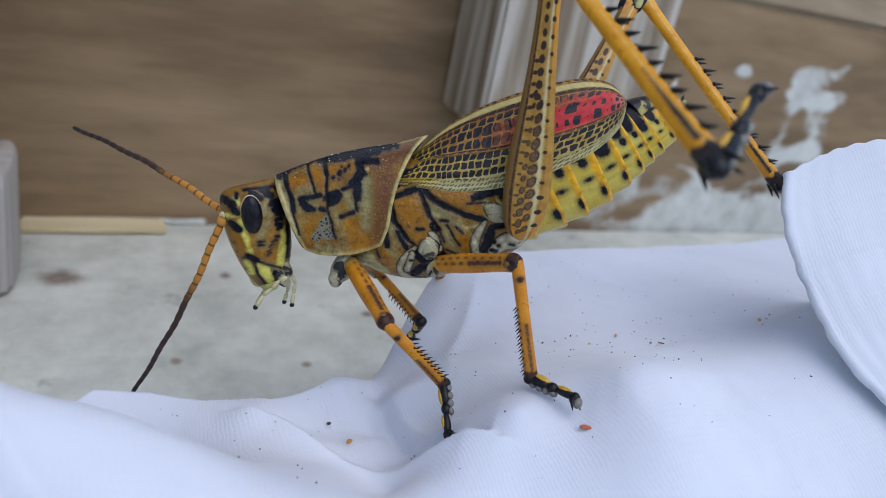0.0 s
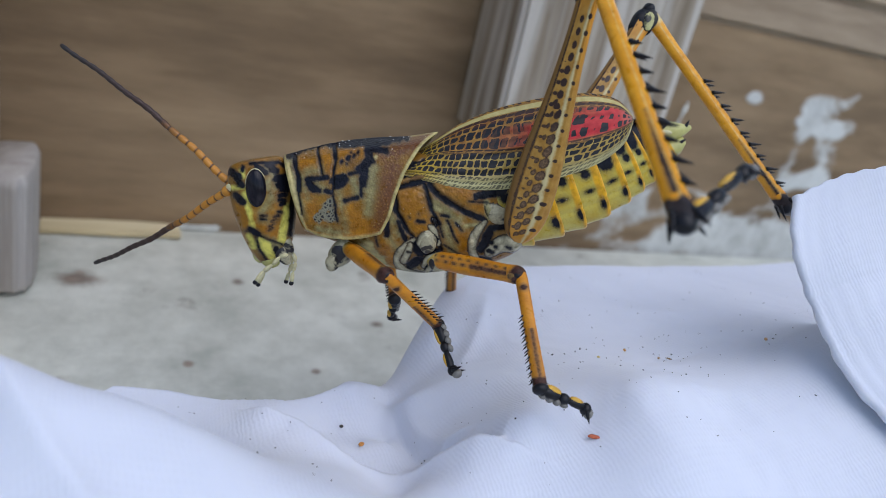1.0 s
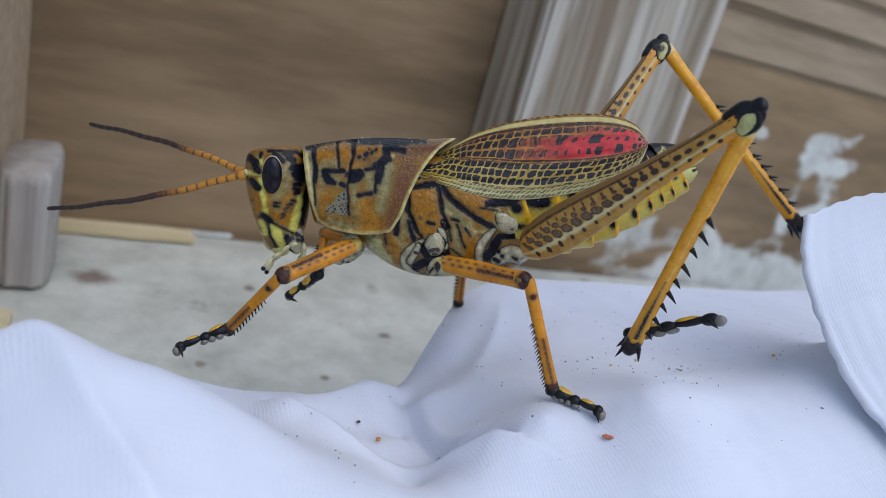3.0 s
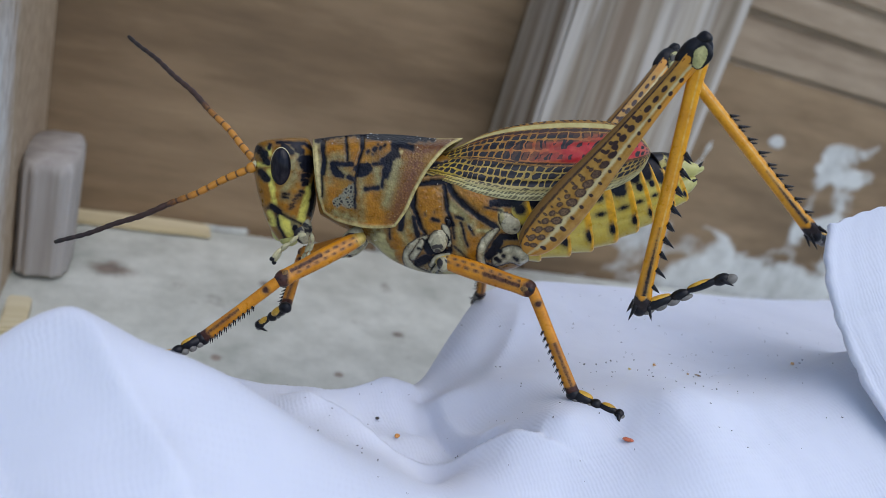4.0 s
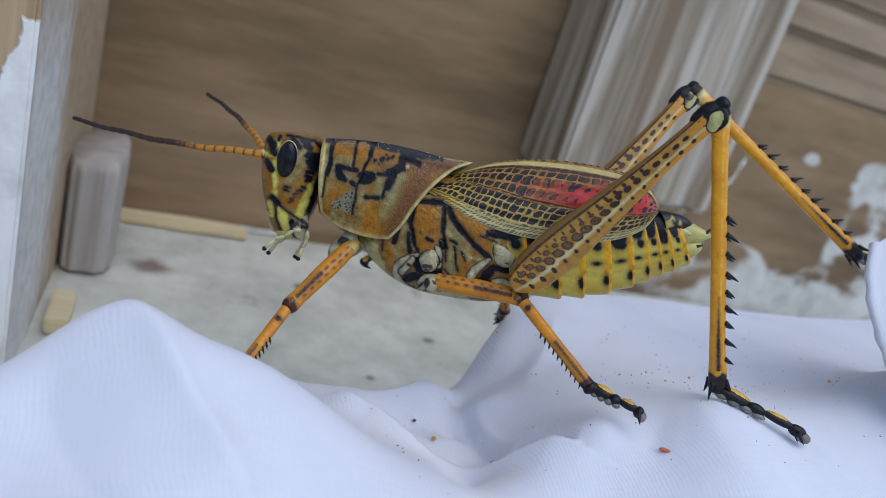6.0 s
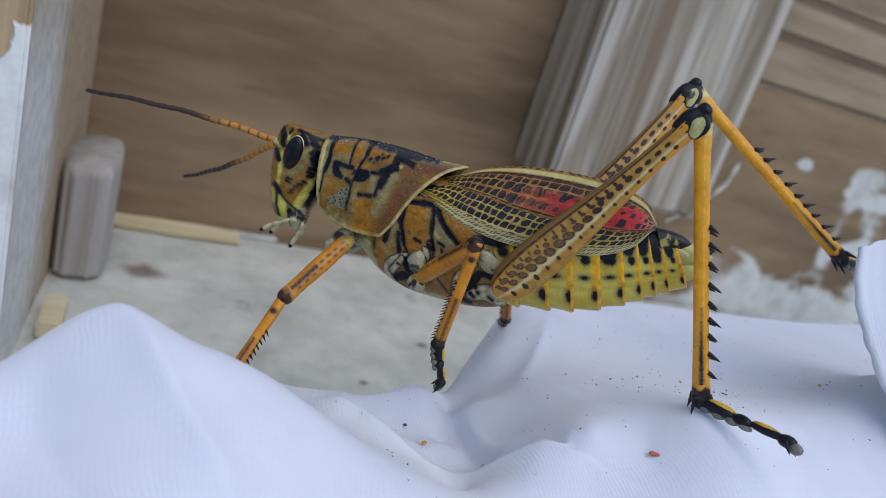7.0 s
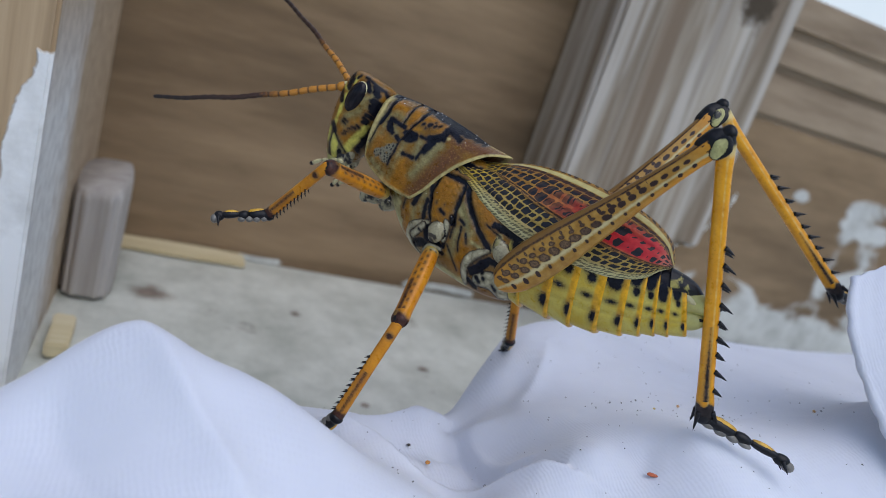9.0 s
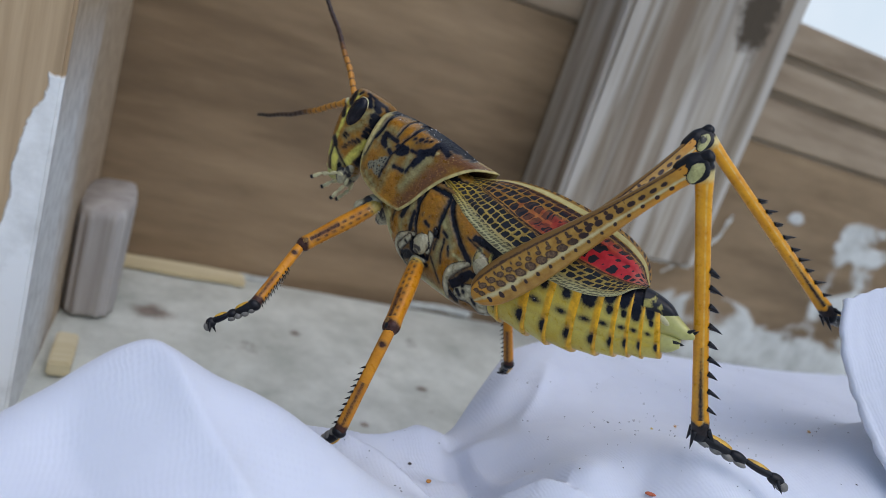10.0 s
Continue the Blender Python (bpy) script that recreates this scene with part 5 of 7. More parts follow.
def femur_material():
    """The hind thigh: ochre with two rows of grey-brown spots, a cream midline and small dots below it."""
    mat, nt, b = nodes_of("hind_thigh_chitin")
    n = tex_noise(nt, coords(nt), 700.0, 4)
    fine = tex_noise(nt, coords(nt), 3500.0, 3)
    ground = ramp(nt, n, [(0.35, (0.29, 0.145, 0.022)), (0.65, (0.42, 0.24, 0.05))])
    warm = mix(nt, attr(nt, "warm"), ground, (0.60, 0.26, 0.02))
    brown = mix(nt, maths(nt, "ADD", attr(nt, "brown"), 0.0, True), warm, (0.19, 0.10, 0.028))
    col = mix(nt, edge(nt, attr(nt, "pale"), n, 5.0, 4.0), brown, (0.52, 0.44, 0.22))
    ring = edge(nt, attr(nt, "dark"), n, 3.5, 1.5)
    core = edge(nt, maths(nt, "SUBTRACT", attr(nt, "dark"), 1.2), n, 3.5, 1.6)
    col = mix(nt, ring, col, (0.030, 0.014, 0.012))
    col = mix(nt, maths(nt, "MULTIPLY", core, attr(nt, "core")), col, ramp(nt, fine, [(0.4, (0.085, 0.048, 0.028)), (0.6, (0.17, 0.105, 0.055))]))
    nt.links.new(col, b.inputs["Base Color"])
    b.inputs["Roughness"].default_value = 0.36
    b.inputs["Specular IOR Level"].default_value = 0.32
    bump(nt, b, maths(nt, "ADD", maths(nt, "MULTIPLY", n, 1.0), maths(nt, "MULTIPLY", ring, -0.6)), 0.4, 0.00009)
    return mat


m_femur = femur_material()


def foot(name, parent, length, r, down, label):
    """The toes of one leg along +x: jointed lobes with pads below, two claws and a round pad."""
    L = length
    base = blob("toe_joint", (0.17 * L * K, 0, 0), (0.22 * L, r, r * 0.95), m_black, parent, label, 0, 1.0, 14)
    blob("toe_stripe", (0.20 * L * K, 0, -down * r * 0.58 * K), (0.17 * L, r * 0.75, r * 0.58), m_yellow, parent, "yellow stripe", 0, 0.5, 12)
    blob("toe_stripe", (0.68 * L * K, 0, -down * r * 0.52 * K), (0.14 * L, r * 0.6, r * 0.5), m_yellow, parent, "", 0, 0.5, 12)
    for k, (x, rr) in enumerate([(0.08, 0.8), (0.22, 0.95), (0.36, 0.85), (0.50, 0.7)]):
        blob("toe_pad", (x * L * K, 0, down * r * 0.75 * K), (0.075 * L, r * 0.75, r * rr * 0.7), m_pad, parent, "", 0, 0.5, 12)
    blob("toe_joint", (0.45 * L * K, 0, 0), (0.11 * L, r * 0.9, r * 0.85), m_black, parent, "", 0, 0.5, 14)
    blob("toe_joint", (0.70 * L * K, 0, -down * r * 0.15 * K), (0.20 * L, r * 0.72, r * 0.68), m_black, parent, "", 0, 0.5, 14)
    blob("toe_tip", (0.90 * L * K, 0, 0), (0.10 * L, r * 0.85, r * 0.95), m_black, parent, "", 0, 0.5, 12)
    blob("claw_pad", (0.985 * L * K, 0, down * r * 0.45 * K), (0.075 * L, r * 0.8, r * 0.85), m_pad, parent, "", 0, 0, 12)
    for s in (1, -1):
        spike("claw", (0.90 * L * K, s * r * 0.6 * K, 0), (0.97 * L * K, s * r * 1.25 * K, down * r * 1.7 * K), r * 0.42, m_black, parent, 4)




def hind_leg(sd):
    fem_rows = [(-4, 10, -10, 8), (10, 26, -22, 15), (40, 35, -33, 20), (90, 38, -37, 21), (150, 35, -35, 19), (220, 28, -29, 16), (290, 22, -23, 13),
                (360, 18, -18, 11), (415, 17, -16, 11), (445, 18, -17, 12), (462, 14, -14, 10)]

    def dark(x, a, o):
        d = np.maximum(spots(x + 12 * a, a, 0.27, 21, 14, 270, 4.3, 0.62, 0, 32.0), spots(x + 16 * a, a, -0.08, 22, 14, 250, 4.6, 0.58, 7, 25.0))
        d = np.maximum(d, spots(x, a, 0.47, 19, 20, 330, 3.4, 1.15, 8))
        d = np.maximum(d, spots(x, a, 0.12, 21, 250, 415, 4.6, 0.75, 4))
        d = np.maximum(d, spots(x, a, -0.55, 27, 26, 415, 4.0, 1.0, 3))
        d = np.maximum(d, 1.3 - np.abs(a - 0.70) * 26 + 0 * x)
        return d

    def pale(x, a, o):
        return 2.6 - np.abs(a + 0.34) * 26 + 0 * x
    p, lay, x, a = limb("femur", fem_rows, m_femur, "", dark, pale, 90, 300, 0.8)
    lay["warm"] = np.clip((x - 250) / 150, 0, 1) * np.clip((-a - 0.3) * 2, 0, 1) + np.clip((60 - x) / 60, 0, 0.5) + np.clip((x - 400) / 40, 0, 1) * 0.8
    lay["warm"] = np.clip(lay["warm"], 0, 1)
    lay["brown"] = np.clip((a - 0.60) * 6, 0, 1) * 0.9
    lay["core"] = np.clip((240 - x) / 60, 0, 1) * np.clip((a + 0.4) * 5, 0, 1)
    rib = 1.4 * np.exp(-((a - 0.62) / 0.06) ** 2) + 1.2 * np.exp(-((a + 0.62) / 0.06) ** 2) + 0.9 * np.exp(-((a + 0.33) / 0.08) ** 2)
    p[..., 1] += np.sign(p[..., 1]) * rib * K
    fem = ring_mesh("hind_femur", p, m_femur, hopper, "spindle-shaped hind thigh with rows of grey-brown spots", lay)
    blob("knee", (450 * K, 0, 2 * K), (34, 13, 21), m_black, fem, "black knee", 8, 2.5, 40)
    blob("knee_cap", (478 * K, 0, 5 * K), (13, 10, 12), m_black, fem, "", 20, 2.0, 24)
    blob("knee_ridge", (452 * K, 0, 11 * K), (29, 9, 12), m_black, fem, "", 10, 2.0, 24)
    for s in (1, -1):
        blob("knee_rim", (455 * K, s * 10.5 * K, -7 * K), (22, 4, 15), m_black, fem, "", -14, 2.0, 24)
        blob("knee_lobe", (453 * K, s * 12.2 * K, -7 * K), (19, 3.4, 10.5), m_kneelobe, fem, "pale crescent on the knee", -20, 2.5, 28)
    for ob in (fem, *fem.children):
        ob.data.transform(Matrix.Diagonal((1.074 if sd == "far" else 0.911, 1, 1, 1)))
    parts[sd + "_hind_femur"] = fem
    tib_rows = [(-6, 8, -8, 7), (6, 15, -12, 10), (30, 14, -13, 10), (80, 12, -12, 10), (250, 12, -12, 10), (400, 13, -13, 10.5), (450, 16, -14, 12), (474, 15, -14, 12)]
    # pale: the ring below the knee, and a highlight line painted along the shank
    p, lay, x, a = limb("tibia", tib_rows, m_hind, "", lambda x, a, o: np.maximum.reduce([(x - 448) * 0.9 + 3 * np.sin(a * 5), (9 - x) * 0.8, np.where((x > 300) & (x < 440), 3.5 * np.clip((x - 300) / 90, 0, 1) - 0.6 - np.abs(a + 0.15) * 13, -50)]),
                        lambda x, a, o: np.maximum((26 - x) * 0.5, 2 - np.abs(a - 0.1) * 30 + 0 * x), 40, 220)
    tib = ring_mesh("hind_tibia", p, m_hind, hopper, "orange hind shank with a row of black spines", lay)
    for k in range(9):
        xx = 170 + 31 * k + 3 * math.sin(k * 5)
        for s in (1, -1):
            x2 = xx + (8 if s > 0 else 0)
            ln = 17 + 3 * math.sin(k * 3 + s)
            spike("spine", (x2 * K, s * 6 * K, 10 * K), ((x2 + ln * 0.75) * K, s * 10 * K, (12 + ln) * K), 4.6, m_black, tib, -2)
    for zz, yy, ln in ((12, -7, 30), (12, 7, 26), (-10, -7, 34), (-10, 7, 30)):
        spike("spur", (462 * K, yy * K, zz * K), ((462 + ln) * K, yy * 1.6 * K, zz * 1.9 * K), 5.0, m_black, tib, 0)
    blob("ankle", (472 * K, 0, 0), (17, 13, 15), m_black, tib, "", 0, 1, 16)
    parts[sd + "_hind_tibia"] = tib
    root = blob("hind_tarsus", (6 * K, 0, 0), (13, 10, 11), m_black, hopper, "black and yellow hind foot with grey pads", 0, 1, 14)
    foot("hind", root, 166, 11, -1, "black and yellow toe joint")
    parts[sd + "_hind_tarsus"] = root


def walking_leg(sd, nm, fl, tl, rl, r, thorn, down):
    def fdark(x, a, o):
        d = np.maximum(spots(x, a, 0.45, 17, 12, fl - 22, 3.2, 0.75), spots(x, a, -0.1, 17, 14, fl * 0.55, 3.2, 0.7, 6))
        d = np.maximum(d, np.where((x > fl * 0.5) & (x < fl - 20), 2.6 - np.abs(a + 0.1) * 13, -50))
        return np.maximum(d, (x - fl + 16) * 0.6 - np.abs(a) * 5)
    rows = [(-6, r * 0.55, -r * 0.55, r * 0.5), (8, r * 0.95, -r * 0.9, r * 0.85), (fl * 0.4, r * 1.1, -r * 1.05, r * 0.95), (fl * 0.8, r * 0.95, -r * 0.95, r * 0.85),
            (fl - 6, r, -r, r * 0.9), (fl + 5, r * 0.6, -r * 0.6, r * 0.6)]
    p, lay, x, a = limb("femur", rows, m_leg, "", fdark, lambda x, a, o: (14 - x) * 0.4, 36, 110)
    fem = ring_mesh(nm + "_femur", p, m_leg, hopper, "orange %s thigh with rows of dark dots" % ("front" if nm == "front" else "middle"), lay)
    blob("knee", ((fl - 5) * K, 0, 0), (r * 0.85, r * 0.86, r * 0.78), m_black, fem, "black knee", 6, 2.6, 20)
    for s in (1, -1):
        blob("knee_lobe", ((fl - 12) * K, s * r * 0.62 * K, -r * 0.2 * K), (r * 0.62, r * 0.36, r * 0.42), m_leg, fem, "", -12, 1.0, 14)
    parts["%s_%s_femur" % (sd, nm)] = fem
    q = r * 0.66
    rows = [(-4, q * 0.8, -q * 0.8, q * 0.7), (10, q, -q, q * 0.9), (tl * 0.5, q * 0.98, -q * 0.98, q * 0.9), (tl * 0.85, q * 1.05, -q * 1.05, q), (tl, q * 1.1, -q * 1.1, q)]
    p, lay, x, a = limb("tibia", rows, m_leg, "", lambda x, a, o: np.maximum.reduce([(x - tl + 14) * 0.8, 4.5 - np.hypot(x - 26, a * 8), np.where(x > tl * 0.5, 1.4 - np.abs(a + thorn * 0.1) * 9, -50)]),
                        nothing, 28, 110)
    tib = ring_mesh(nm + "_tibia", p, m_leg, hopper, "orange %s shank with small black thorns" % ("front" if nm == "front" else "middle"), lay)
    for k in range(10):
        xx = tl * (0.38 + 0.06 * k)
        for s in (1, -1):
            spike("thorn", (xx * K, s * q * 0.5 * K, thorn * q * 0.8 * K), ((xx + 6.5) * K, s * q * 0.75 * K, thorn * (q + 6.5) * K), 1.7, m_black, tib, 0, 6)
    blob("ankle", (tl * K, 0, 0), (10, q * 1.2, q * 1.25), m_black, tib, "", 0, 1, 14)
    parts["%s_%s_tibia" % (sd, nm)] = tib
    root = blob(nm + "_tarsus", (4 * K, 0, 0), (9, q, q), m_black, hopper, "black and yellow %s foot with grey pads" % ("front" if nm == "front" else "middle"), 0, 1, 12)
    foot(nm, root, rl, r * 0.68, down, "black and yellow toe joint")
    parts["%s_%s_tarsus" % (sd, nm)] = root


def antenna_material():
    mat, nt, b = nodes_of("antenna_chitin")
    n = tex_noise(nt, coords(nt), 1500.0, 3)
    t = attr(nt, "along")
    col = ramp(nt, maths(nt, "ADD", t, maths(nt, "MULTIPLY", maths(nt, "SUBTRACT", n, 0.5), 0.1)), [(0.0, (0.52, 0.22, 0.02)), (0.30, (0.46, 0.19, 0.02)), (0.44, (0.045, 0.018, 0.010)), (1.0, (0.012, 0.009, 0.009))])
    col = mix(nt, maths(nt, "MULTIPLY", attr(nt, "joint"), 0.9), col, (0.03, 0.013, 0.008))
    nt.links.new(col, b.inputs["Base Color"])
    b.inputs["Roughness"].default_value = 0.45
    return mat


m_antenna = antenna_material()


def antenna(sd, seed):
    L, m, n = 390, 230, 12
    x = np.linspace(0, L, m)[:, None]
    seg = (x / 19.5 + 0.2 * np.sin(x / 60)) % 1.0
    r = (6.5 - 2.6 * (x / L) ** 1.2) * (0.86 + 0.20 * np.sin(seg * np.pi)) * np.where(x < 14, 1.35, 1)
    th = np.linspace(0, 2 * np.pi, n, endpoint=False)[None]
    arch = 10 * np.sin(np.pi * x / L) * seed + 1.0 * np.sin(x / 17.0 + seed)
    p = np.stack([x + 0 * th, r * np.sin(th), r * np.cos(th) + arch], -1) * K
    joint = np.clip(1.4 - np.minimum(seg, 1 - seg) / 0.10, 0, 1)
    ob = ring_mesh("antenna", p, m_antenna, hopper, "long beaded antenna, orange then dark brown", {"along": x / L + 0 * th, "joint": joint + 0 * th})
    parts[sd + "_antenna"] = ob


for sd in ("near", "far"):
    hind_leg(sd)
    walking_leg(sd, "front", 164, 158, 94, 14.5, 1, 1)
    walking_leg(sd, "mid", 172, 192, 92, 15.5, -1, -1)
    antenna(sd, 1 if sd == "near" else -1)


def dust():
    """Pale grains of dust caught on the head and saddle."""
    rnd = random.Random(3)
    bm = bmesh.new()
    for k in range(70):
        i, j = rnd.randrange(4, nu - 4), rnd.randrange(8, nv // 2 - 6) if rnd.random() < 0.3 else rnd.randrange(nv // 2 - 14, nv // 2 + 14)
        j = nv - 1 - j if rnd.random() < 0.6 else j
        r = rnd.uniform(0.5, 1.3) * K
        bmesh.ops.create_icosphere(bm, subdivisions=1, radius=r, matrix=Matrix.Translation(pp[i, j]) @ Matrix.Translation((0, 0, 1.2 * K)))
    for k in range(18):
        x, y = rnd.choice([(745, 375), (800, 400), (850, 440), (1000, 400), (640, 430)])
        p = side(x + rnd.uniform(-45, 45), y + rnd.uniform(-30, 30), 63)
        bmesh.ops.create_icosphere(bm, subdivisions=1, radius=rnd.uniform(0.4, 0.9) * K, matrix=Matrix.Translation(p))
    part("dust_grains", bm, m_dust, hopper, "scattered white dust grains")


dust()


def lean(ob, origin):
    """Rolls a part of the trunk so that the back is turned a little towards the viewer."""
    n = len(ob.data.vertices)
    co = np.empty(n * 3)
    ob.data.vertices.foreach_get("co", co)
    p = co.reshape(-1, 3) + origin
    hw = -p[:, 1] / K
    g = 1 - hw / 1305
    x, y = 784 + (p[:, 0] / K + 66) / g, 441 + (-91 - p[:, 2] / K) / g
    hw = hw - 0.212 * (y - 350)
    g = 1 - hw / 1305
    p = np.stack([(784 + (x - 784) * g - 850) * K, -hw * K, (-91 - (y - 441) * g) * K], -1)
    ob.data.vertices.foreach_set("co", (p - (leaned_neck if ob is head or ob.parent is head else 0)).ravel())
    ob.data.update()


leaned_neck = np.array((-0.023778, -0.000349, 0.001614))
limbs = set(parts.values()) - {head, hopper}
for ob in hopper.children_recursive:
    if ob not in limbs and ob.parent not in limbs:
        lean(ob, neck if ob is head or ob.parent is head else 0)


def motions():
    walk(parts["body"], [
        (0, pose(0.05787, 0.09410, 0.07185, -17.7, -28.2, -17.8)), (0.2, pose(0.05692, 0.09240, 0.07272, -17.2, -27.2, -17.3)),
        (0.5, pose(0.05748, 0.09468, 0.07292, -18.7, -26.0, -19.5)), (0.8, pose(0.05571, 0.09352, 0.07372, -18.1, -24.2, -17.6)),
        (1, pose(0.05576, 0.09496, 0.07348, -19.3, -23.9, -18.3)), (1.5, pose(0.05479, 0.09439, 0.07381, -16.8, -24.3, -20.7)),
        (2, pose(0.05462, 0.09438, 0.07356, -17.5, -24.4, -20.1)), (2.5, pose(0.05446, 0.09432, 0.07340, -20.2, -23.8, -19.0)),
        (2.7, pose(0.05399, 0.09333, 0.07352, -19.1, -22.7, -20.1)), (3.8, pose(0.05119, 0.09422, 0.07293, -22.5, -19.3, -17.8)),
        (4, pose(0.05092, 0.09551, 0.07245, -21.5, -19.6, -18.3)), (4.5, pose(0.04855, 0.09476, 0.07145, -21.9, -17.4, -18.9)),
        (5, pose(0.04588, 0.09325, 0.07072, -20.7, -16.7, -18.4)), (5.5, pose(0.04441, 0.09294, 0.06947, -19.4, -15.3, -20.2)),
        (5.7, pose(0.04430, 0.09348, 0.06938, -19.7, -14.0, -20.1)), (6.8, pose(0.04559, 0.09381, 0.06860, -15.9, -8.4, -33.2)),
        (7, pose(0.04492, 0.09317, 0.06944, -15.7, -10.6, -33.6)), (7.5, pose(0.04550, 0.09300, 0.07059, -19.3, -8.3, -35.2)),
        (8, pose(0.04648, 0.09300, 0.07277, -19.0, -3.5, -41.4)), (8.5, pose(0.04675, 0.09238, 0.07497, -18.0, 1.0, -46.5)),
        (9, pose(0.04646, 0.09202, 0.07603, -17.0, 3.1, -46.6)), (9.2, pose(0.04524, 0.09124, 0.07642, -18.4, 3.5, -46.0)),
        (9.5, pose(0.04471, 0.09194, 0.07612, -17.2, 3.5, -48.5)), (10, pose(0.04350, 0.09179, 0.07665, -17.8, 3.7, -53.2)),
    ])
    walk(parts["head"], [
        (0, pose(-0.02418, -0.00046, 0.00118, 2.3, 6.1, 10.9)), (0.2, pose(-0.02416, -0.00045, 0.00125, 2.1, 5.5, 10.5)),
        (0.5, pose(-0.02413, -0.00044, 0.00135, 1.8, 4.6, 10.0)), (0.8, pose(-0.02405, -0.00041, 0.00139, 0.8, 4.1, 7.4)),
        (1, pose(-0.02399, -0.00039, 0.00141, 0.1, 3.7, 5.8)), (1.5, pose(-0.02417, -0.00046, 0.00133, -1.5, 3.7, 6.5)),
        (2, pose(-0.02397, -0.00043, 0.00126, -3.1, 4.5, 3.3)), (2.5, pose(-0.02396, -0.00039, 0.00149, 0.6, 3.5, 4.1)),
        (2.7, pose(-0.02396, -0.00039, 0.00149, 0.6, 3.5, 4.1)), (3.8, pose(-0.02382, -0.00035, 0.00170, 2.7, -0.1, 4.0)),
        (4, pose(-0.02382, -0.00035, 0.00170, 2.7, -0.1, 4.0)), (4.5, pose(-0.02383, -0.00036, 0.00178, 3.2, -0.6, 2.3)),
        (5, pose(-0.02378, -0.00035, 0.00161, 0.0, -0.0, 0.0)), (5.5, pose(-0.02382, -0.00035, 0.00170, -0.1, -2.3, 2.8)),
        (5.7, pose(-0.02382, -0.00035, 0.00170, -0.1, -2.3, 2.8)), (6.8, pose(-0.02373, -0.00032, 0.00143, 2.9, 9.0, 2.7)),
        (7, pose(-0.02373, -0.00032, 0.00143, 2.9, 9.0, 2.7)), (7.5, pose(-0.02341, -0.00017, 0.00152, 7.6, 10.0, 1.8)),
        (8, pose(-0.02390, -0.00039, 0.00150, 3.5, 11.4, 0.4)), (8.5, pose(-0.02393, -0.00044, 0.00167, 0.4, 7.5, 1.7)),
        (9, pose(-0.02415, -0.00058, 0.00167, 2.0, 7.3, 0.5)), (9.2, pose(-0.02415, -0.00058, 0.00172, 3.2, 7.5, 0.9)),
        (9.5, pose(-0.02415, -0.00059, 0.00180, 5.0, 7.9, 1.4)), (10, pose(-0.02402, -0.00050, 0.00181, -0.8, 4.6, 4.9)),
    ])
    walk(parts["near_front_femur"], [
        (0, pose(-0.01708, -0.00169, -0.00675, -109.0, 36.6, -70.3)), (0.2, pose(-0.01708, -0.00169, -0.00675, -111.4, 32.1, -72.3)),
        (0.5, pose(-0.01708, -0.00169, -0.00675, -110.1, 28.9, -68.0)), (0.8, pose(-0.01708, -0.00169, -0.00675, -111.9, 19.6, -64.9)),
        (1, pose(-0.01708, -0.00169, -0.00675, -111.9, 17.8, -63.6)), (1.5, pose(-0.01708, -0.00169, -0.00675, -120.6, 10.0, -75.0)),
        (2, pose(-0.01708, -0.00169, -0.00675, -133.4, 7.9, -107.9)), (2.5, pose(-0.01708, -0.00169, -0.00675, -142.9, 14.2, -131.7)),
        (2.7, pose(-0.01708, -0.00169, -0.00675, -143.3, 15.5, -132.5)), (3.8, pose(-0.01708, -0.00169, -0.00675, -154.4, 8.7, -154.3)),
        (4, pose(-0.01708, -0.00169, -0.00675, -156.4, 23.4, -153.7)), (4.5, pose(-0.01708, -0.00169, -0.00675, -156.1, 31.4, -148.1)),
        (5, pose(-0.01708, -0.00169, -0.00675, -155.0, 31.8, -148.8)), (5.5, pose(-0.01708, -0.00169, -0.00675, -154.9, 37.7, -148.7)),
        (5.7, pose(-0.01708, -0.00169, -0.00675, -154.9, 42.0, -147.8)), (6.8, pose(-0.01708, -0.00169, -0.00675, -154.4, 53.0, -136.2)),
        (7, pose(-0.01708, -0.00169, -0.00675, -151.1, 48.8, -132.6)), (7.5, pose(-0.01708, -0.00169, -0.00675, -146.9, 48.6, -123.6)),
        (8, pose(-0.01708, -0.00169, -0.00675, -132.7, 51.1, -99.5)), (8.5, pose(-0.01708, -0.00169, -0.00675, -124.5, 29.1, -79.6)),
        (9, pose(-0.01708, -0.00169, -0.00675, -135.6, 1.2, -103.3)), (9.2, pose(-0.01708, -0.00169, -0.00675, -139.4, -5.9, -119.1)),
        (9.5, pose(-0.01708, -0.00169, -0.00675, -148.4, -2.1, -143.0)), (10, pose(-0.01708, -0.00169, -0.00675, -162.5, 57.4, -131.5)),
    ])
